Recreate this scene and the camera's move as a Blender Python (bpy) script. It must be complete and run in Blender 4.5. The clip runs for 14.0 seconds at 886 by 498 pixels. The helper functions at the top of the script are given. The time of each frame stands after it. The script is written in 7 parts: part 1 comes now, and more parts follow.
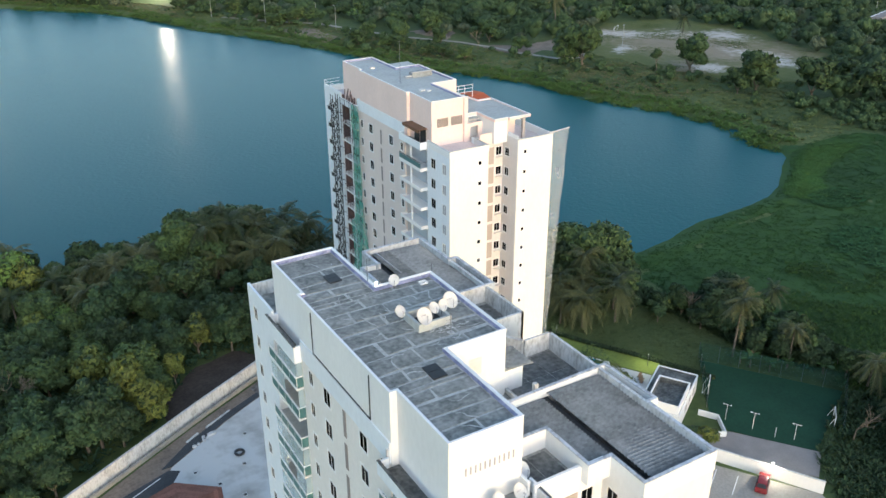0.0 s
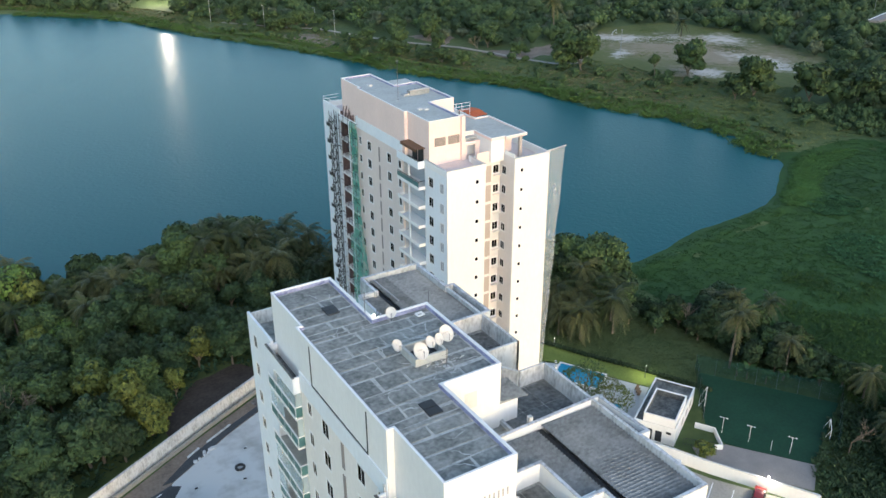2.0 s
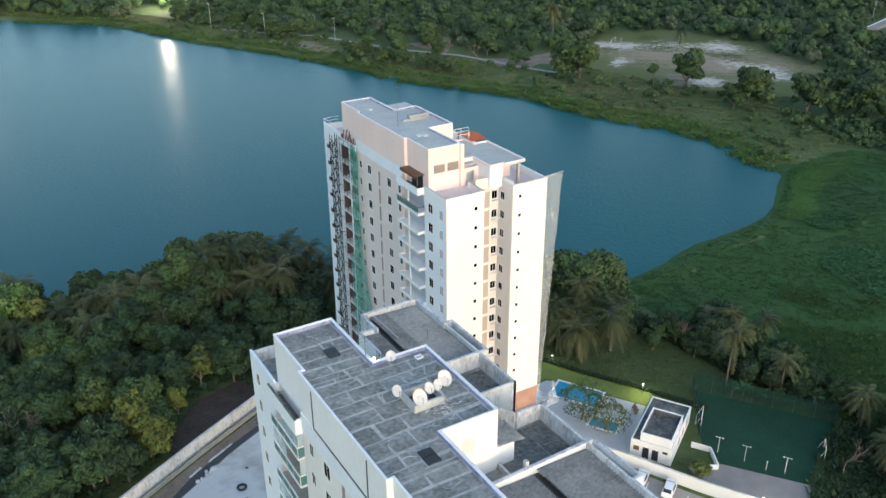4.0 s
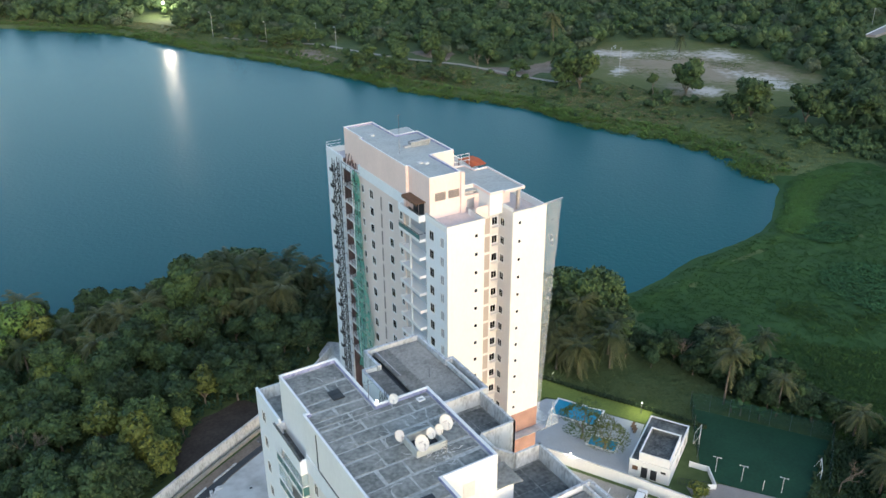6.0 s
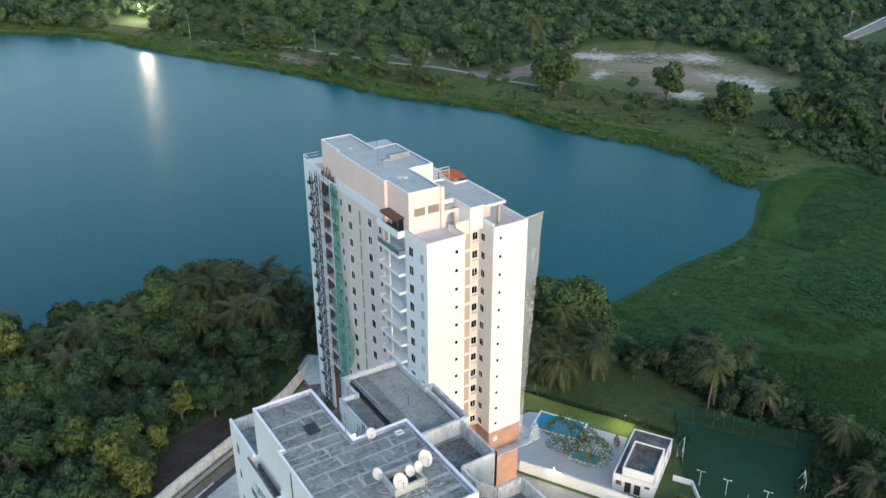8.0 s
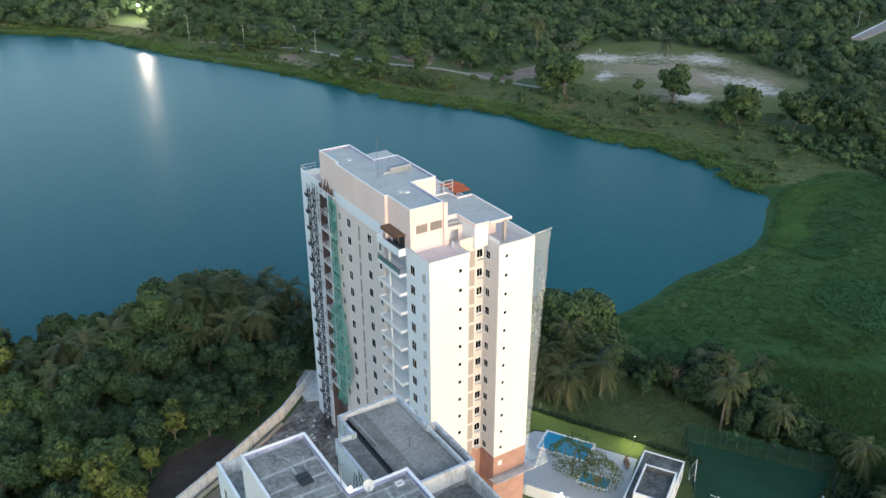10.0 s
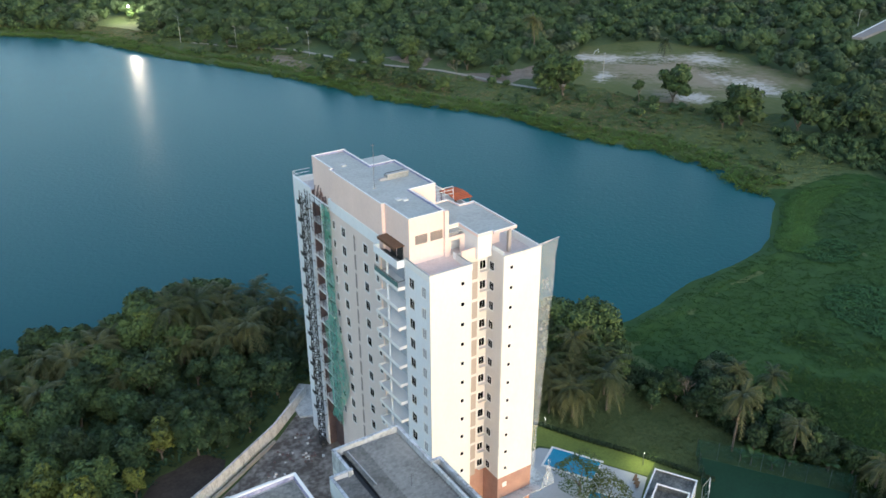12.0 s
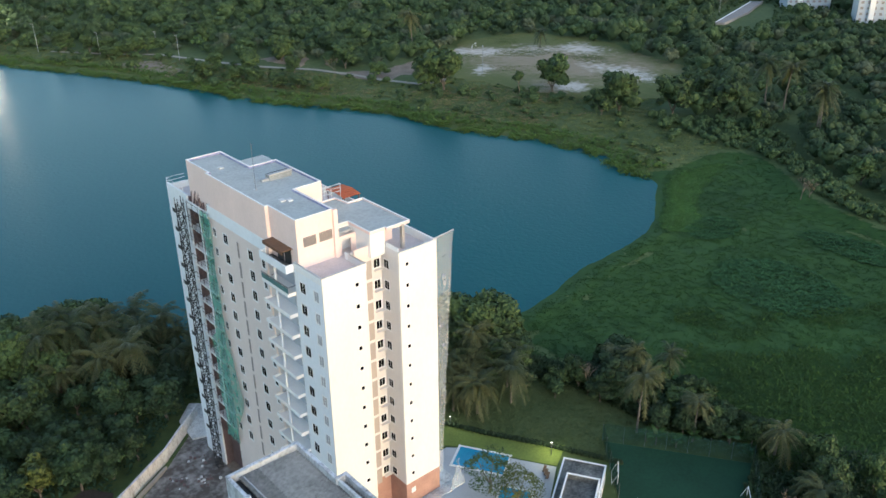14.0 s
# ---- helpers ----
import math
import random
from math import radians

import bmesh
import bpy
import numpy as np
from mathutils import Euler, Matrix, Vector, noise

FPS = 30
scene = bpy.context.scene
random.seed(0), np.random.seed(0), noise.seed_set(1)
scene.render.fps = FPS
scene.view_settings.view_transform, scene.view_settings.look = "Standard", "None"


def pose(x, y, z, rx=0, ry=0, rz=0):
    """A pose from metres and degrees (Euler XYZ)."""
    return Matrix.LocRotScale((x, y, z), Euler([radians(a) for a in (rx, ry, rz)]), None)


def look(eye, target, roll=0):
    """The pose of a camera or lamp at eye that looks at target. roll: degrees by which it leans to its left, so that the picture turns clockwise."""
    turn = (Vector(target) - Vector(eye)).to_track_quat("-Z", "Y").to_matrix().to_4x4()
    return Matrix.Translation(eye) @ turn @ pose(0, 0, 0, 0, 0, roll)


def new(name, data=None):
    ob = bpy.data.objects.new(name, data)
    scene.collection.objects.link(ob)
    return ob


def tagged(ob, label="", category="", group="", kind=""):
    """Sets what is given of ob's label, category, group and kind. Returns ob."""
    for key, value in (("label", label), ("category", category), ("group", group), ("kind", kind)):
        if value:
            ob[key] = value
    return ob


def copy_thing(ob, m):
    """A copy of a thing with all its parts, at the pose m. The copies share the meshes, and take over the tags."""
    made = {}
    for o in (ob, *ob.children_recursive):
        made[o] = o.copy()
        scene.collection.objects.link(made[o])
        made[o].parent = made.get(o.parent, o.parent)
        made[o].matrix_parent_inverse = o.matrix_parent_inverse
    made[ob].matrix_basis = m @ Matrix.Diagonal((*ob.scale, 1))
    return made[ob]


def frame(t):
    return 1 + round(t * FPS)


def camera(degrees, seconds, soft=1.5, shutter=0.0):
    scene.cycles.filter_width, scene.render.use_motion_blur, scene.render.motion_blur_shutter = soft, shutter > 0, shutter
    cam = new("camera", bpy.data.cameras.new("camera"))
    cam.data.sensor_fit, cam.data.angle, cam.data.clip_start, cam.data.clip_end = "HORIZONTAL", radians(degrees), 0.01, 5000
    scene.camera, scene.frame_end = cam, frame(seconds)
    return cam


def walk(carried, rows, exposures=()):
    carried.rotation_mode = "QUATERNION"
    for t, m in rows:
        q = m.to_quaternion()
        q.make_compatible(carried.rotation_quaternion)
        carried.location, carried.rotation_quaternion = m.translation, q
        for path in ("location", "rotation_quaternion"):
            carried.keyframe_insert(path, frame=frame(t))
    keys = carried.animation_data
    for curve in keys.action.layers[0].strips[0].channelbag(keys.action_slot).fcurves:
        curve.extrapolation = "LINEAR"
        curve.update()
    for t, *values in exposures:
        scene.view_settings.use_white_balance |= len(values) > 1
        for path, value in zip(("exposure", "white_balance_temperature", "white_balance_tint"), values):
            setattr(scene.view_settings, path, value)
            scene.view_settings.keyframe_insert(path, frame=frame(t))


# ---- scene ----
cam = camera(54.5, 14.0, 1.5, 0.6)
PATH = [
    (0, (-54.794, -89.146, 81.93), (-53.862, -87.6, 81.071), -0.1),
    (0.5, (-54.797, -89.179, 82.344), (-53.864, -87.633, 81.484), -0.1),
    (1, (-54.744, -89.267, 82.988), (-53.811, -87.721, 82.127), -0.2),
    (1.5, (-54.621, -89.253, 83.791), (-53.689, -87.707, 82.931), -0.3),
    (2, (-54.468, -89.215, 84.707), (-53.537, -87.67, 83.846), -0.3),
    (2.5, (-54.393, -89.21, 85.64), (-53.462, -87.664, 84.777), -0.3),
    (3, (-54.338, -89.199, 86.631), (-53.406, -87.653, 85.768), -0.3),
    (5.5, (-54.305, -89.229, 91.647), (-53.375, -87.683, 90.783), -0.3),
    (6, (-54.362, -89.313, 92.704), (-53.433, -87.767, 91.841), -0.4),
    (6.5, (-54.354, -89.155, 93.433), (-53.4, -87.625, 92.567), -0.4),
    (7, (-54.072, -88.793, 93.694), (-53.107, -87.27, 92.828), -0.3),
    (7.5, (-53.408, -88.019, 93.772), (-52.442, -86.495, 92.908), -0.2),
    (8, (-52.647, -87.058, 93.902), (-51.682, -85.534, 93.037), -0.2),
    (10.5, (-48.763, -80.228, 93.879), (-47.803, -78.703, 93.01), -0.2),
    (11, (-47.995, -78.616, 93.347), (-47.036, -77.091, 92.478), -0.2),
    (11.5, (-47.21, -77.049, 92.679), (-46.252, -75.523, 91.811), -0.1),
    (12, (-46.624, -75.835, 92.109), (-45.653, -74.316, 91.243), -0.3),
    (12.5, (-46.074, -74.906, 91.249), (-45.034, -73.435, 90.38), -0.4),
    (13, (-45.831, -74.243, 90.546), (-44.705, -72.837, 89.676), -0.5),
    (13.5, (-45.194, -73.309, 89.909), (-44.038, -71.927, 89.041), -0.5),
    (14, (-44.506, -72.333, 89.764), (-43.331, -70.966, 88.896), -0.6),
]
walk(cam, [(t, look(eye, target, roll)) for t, eye, target, roll in PATH])


# ---- world, sun, exposure ----
world = bpy.data.worlds.new("sky")
scene.world = world
world.use_nodes = True
wn = world.node_tree
sky = wn.nodes.new("ShaderNodeTexSky")
sky.sky_type = 'NISHITA'
sky.sun_disc = False
sky.sun_elevation = radians(9)
sky.sun_rotation = radians(180)
sky.air_density, sky.dust_density, sky.ozone_density = 1.0, 1.0, 1.7
wn.links.new(sky.outputs[0], wn.nodes["Background"].inputs[0])
wn.nodes["Background"].inputs[1].default_value = 0.15
sun = new("sun", bpy.data.lights.new("sun", 'SUN'))
sun.data.energy, sun.data.angle, sun.data.color = 0.43, radians(50), (1.0, 0.955, 0.905)
sun.matrix_world = look((-20, -60, 34), (0, 0, 0))
scene.view_settings.exposure = 1.69


# ---- materials ----
def mat(name, col, rough=0.85, var=0.18, s1=0.35, s2=5.0, bump=0.15, metal=0.0, island=0.0, objrand=0.0, tint=None, spec=0.3,
        streak=0.0, lo=0.65, hi=1.35):
    """Procedural surface: base colour varied at two scales, optional stains of a second colour, per-piece variation."""
    m = bpy.data.materials.new(name)
    m.use_nodes = True
    nt = m.node_tree
    N, L = nt.nodes, nt.links
    b = N["Principled BSDF"]
    b.inputs["Roughness"].default_value = rough
    b.inputs["Metallic"].default_value = metal
    b.inputs["Specular IOR Level"].default_value = spec
    geo = N.new("ShaderNodeNewGeometry")
    mp = N.new("ShaderNodeMapping")
    mp.inputs["Scale"].default_value = (1, 1, 1 - 0.85 * streak)
    L.new(geo.outputs["Position"], mp.inputs[0])
    n1 = N.new("ShaderNodeTexNoise")
    n1.inputs["Scale"].default_value, n1.inputs["Detail"].default_value = s1, 5
    n2 = N.new("ShaderNodeTexNoise")
    n2.inputs["Scale"].default_value, n2.inputs["Detail"].default_value = s2, 4
    L.new(mp.outputs[0], n1.inputs["Vector"])
    L.new(mp.outputs[0], n2.inputs["Vector"])
    add = N.new("ShaderNodeMath")
    add.operation = 'ADD'
    L.new(n1.outputs[0], add.inputs[0])
    L.new(n2.outputs[0], add.inputs[1])
    last = add.outputs[0]
    for amount, node, out in ((island, geo, "Random Per Island"), (objrand, None, "Random")):
        if amount:
            src = node or N.new("ShaderNodeObjectInfo")
            k = N.new("ShaderNodeMath")
            k.operation = 'MULTIPLY_ADD'
            k.inputs[1].default_value, k.inputs[2].default_value = amount, -amount / 2
            L.new(src.outputs[out], k.inputs[0])
            a2 = N.new("ShaderNodeMath")
            a2.operation = 'ADD'
            L.new(last, a2.inputs[0])
            L.new(k.outputs[0], a2.inputs[1])
            last = a2.outputs[0]
    ramp = N.new("ShaderNodeMapRange")
    ramp.inputs[1].default_value, ramp.inputs[2].default_value = lo, hi
    L.new(last, ramp.inputs[0])
    mix = N.new("ShaderNodeMix")
    mix.data_type = 'RGBA'
    other = tint or tuple(min(1, c * (1 + var)) for c in col)
    mix.inputs["A"].default_value = (*[c * (1 - var) for c in col], 1)
    mix.inputs["B"].default_value = (*other, 1)
    L.new(ramp.outputs[0], mix.inputs["Factor"])
    L.new(mix.outputs["Result"], b.inputs["Base Color"])
    if bump:
        bp = N.new("ShaderNodeBump")
        bp.inputs["Strength"].default_value, bp.inputs["Distance"].default_value = bump, 0.05
        L.new(n2.outputs[0], bp.inputs["Height"])
        L.new(bp.outputs[0], b.inputs["Normal"])
    return m


def water_material():
    m = bpy.data.materials.new("lake_water")
    m.use_nodes = True
    N, L = m.node_tree.nodes, m.node_tree.links
    b = N["Principled BSDF"]
    b.inputs["Base Color"].default_value = (0.009, 0.083, 0.094, 1)
    b.inputs["Roughness"].default_value = 0.27
    b.inputs["Specular Tint"].default_value = (0.16, 0.90, 1.0, 1)
    b.inputs["IOR"].default_value = 1.155
    geo = N.new("ShaderNodeNewGeometry")
    last = None
    for scale, strength, dist in ((0.25, 0.2, 0.14), (0.9, 0.8, 0.12)):
        n = N.new("ShaderNodeTexNoise")
        n.inputs["Scale"].default_value, n.inputs["Detail"].default_value = scale, 4
        L.new(geo.outputs["Position"], n.inputs["Vector"])
        bp = N.new("ShaderNodeBump")
        bp.inputs["Strength"].default_value, bp.inputs["Distance"].default_value = strength, dist
        L.new(n.outputs[0], bp.inputs["Height"])
        if last:
            L.new(last.outputs[0], bp.inputs["Normal"])
        last = bp
    L.new(last.outputs[0], b.inputs["Normal"])
    return m


def field_material():
    """Worn football field: grass that gives way to sand, whiter where it is bare."""
    m = bpy.data.materials.new("worn_sandy_field")
    m.use_nodes = True
    N, L = m.node_tree.nodes, m.node_tree.links
    b = N["Principled BSDF"]
    b.inputs["Roughness"].default_value = 0.95
    b.inputs["Specular IOR Level"].default_value = 0.1
    geo = N.new("ShaderNodeNewGeometry")

    def noise(scale):
        n = N.new("ShaderNodeTexNoise")
        n.inputs["Scale"].default_value, n.inputs["Detail"].default_value = scale, 7
        L.new(geo.outputs["Position"], n.inputs["Vector"])
        return n.outputs[0]

    def spread(rows, sources, lo, hi):
        """How bare the ground is: near the listed ovals (x, y, half length, half width, turn), broken up by noise."""
        last = None
        for x, y, a, c, turn in rows:
            mp = N.new("ShaderNodeMapping")
            mp.vector_type = 'TEXTURE'
            mp.inputs["Location"].default_value = (x, y, 0)
            mp.inputs["Rotation"].default_value = (0, 0, radians(turn))
            mp.inputs["Scale"].default_value = (a, c, 50)
            L.new(geo.outputs["Position"], mp.inputs[0])
            d = N.new("ShaderNodeVectorMath")
            d.operation = 'LENGTH'
            L.new(mp.outputs[0], d.inputs[0])
            if last is None:
                last = d.outputs["Value"]
            else:
                k = N.new("ShaderNodeMath")
                k.operation = 'MINIMUM'
                L.new(last, k.inputs[0])
                L.new(d.outputs["Value"], k.inputs[1])
                last = k.outputs[0]
        for src, w in sources:
            k = N.new("ShaderNodeMath")
            k.operation = 'MULTIPLY_ADD'
            k.inputs[1].default_value = w
            L.new(src, k.inputs[0])
            L.new(last, k.inputs[2])
            last = k.outputs[0]
        mr = N.new("ShaderNodeMapRange")
        mr.interpolation_type = 'SMOOTHSTEP'
        mr.inputs[1].default_value, mr.inputs[2].default_value = hi, lo
        L.new(last, mr.inputs[0])
        return mr.outputs[0]

    def mixed(fac, a, c):
        k = N.new("ShaderNodeMix")
        k.data_type = 'RGBA'
        L.new(fac, k.inputs["Factor"])
        for v, slot in ((a, "A"), (c, "B")):
            if isinstance(v, tuple):
                k.inputs[slot].default_value = (*v, 1)
            else:
                L.new(v, k.inputs[slot])
        return k.outputs["Result"]

    big, small = noise(0.06), noise(0.35)
    grass = mixed(small, (0.075, 0.105, 0.035), (0.15, 0.15, 0.065))
    sand = spread(((236, 176, 52, 36, -62), (206, 152, 16, 10, 30)), ((big, 1.5), (small, 1.0)), 1.5, 2.4)
    base = mixed(sand, grass, (0.26, 0.215, 0.155))
    white = spread(((234, 208, 32, 9, -32), (262, 186, 10, 14, 0), (243, 146, 9, 22, -8), (210, 146, 9, 6, 30), (204, 190, 9, 4, 40)), ((big, 1.8), (small, 2.2)), 2.1, 3.3)
    out = mixed(white, base, (0.50, 0.455, 0.41))
    L.new(out, b.inputs["Base Color"])
    return m


def glass_material(name, tint, see, gloss=0.8):
    """Window glass: partly see-through, with a mirror gloss that grows at a glancing view."""
    m = bpy.data.materials.new(name)
    m.use_nodes = True
    N, L = m.node_tree.nodes, m.node_tree.links
    N.remove(N["Principled BSDF"])
    tr = N.new("ShaderNodeBsdfTransparent")
    tr.inputs[0].default_value = (*[see * c for c in tint], 1)
    gl = N.new("ShaderNodeBsdfGlossy")
    gl.inputs["Roughness"].default_value = 0.03
    gl.inputs["Color"].default_value = (gloss, gloss, gloss, 1)
    fr = N.new("ShaderNodeFresnel")
    fr.inputs[0].default_value = 1.4
    mx = N.new("ShaderNodeMixShader")
    L.new(fr.outputs[0], mx.inputs[0])
    L.new(tr.outputs[0], mx.inputs[1])
    L.new(gl.outputs[0], mx.inputs[2])
    L.new(mx.outputs[0], N["Material Output"].inputs[0])
    return m


def net_material(name, col, see, rough=0.9):
    """Thin woven or tinted sheet that lets part of the light through."""
    m = bpy.data.materials.new(name)
    m.use_nodes = True
    N, L = m.node_tree.nodes, m.node_tree.links
    b = N["Principled BSDF"]
    b.inputs["Base Color"].default_value = (*col, 1)
    b.inputs["Roughness"].default_value = rough
    b.inputs["Specular IOR Level"].default_value = 0.25
    tr = N.new("ShaderNodeBsdfTransparent")
    mx = N.new("ShaderNodeMixShader")
    geo = N.new("ShaderNodeNewGeometry")
    n = N.new("ShaderNodeTexNoise")
    n.inputs["Scale"].default_value = 0.6
    L.new(geo.outputs["Position"], n.inputs["Vector"])
    mr = N.new("ShaderNodeMapRange")
    mr.inputs[1].default_value, mr.inputs[2].default_value = 0.3, 0.7
    mr.inputs[3].default_value, mr.inputs[4].default_value = see - 0.05, see + 0.05
    L.new(n.outputs[0], mr.inputs[0])
    L.new(mr.outputs[0], mx.inputs[0])
    L.new(b.outputs[0], mx.inputs[1])
    L.new(tr.outputs[0], mx.inputs[2])
    L.new(mx.outputs[0], N["Material Output"].inputs[0])
    return m


def glow_material(name, col, power):
    m = bpy.data.materials.new(name)
    m.use_nodes = True
    b = m.node_tree.nodes["Principled BSDF"]
    b.inputs["Base Color"].default_value = (0.8, 0.8, 0.8, 1)
    b.inputs["Emission Color"].default_value = (*col, 1)
    b.inputs["Emission Strength"].default_value = power
    return m


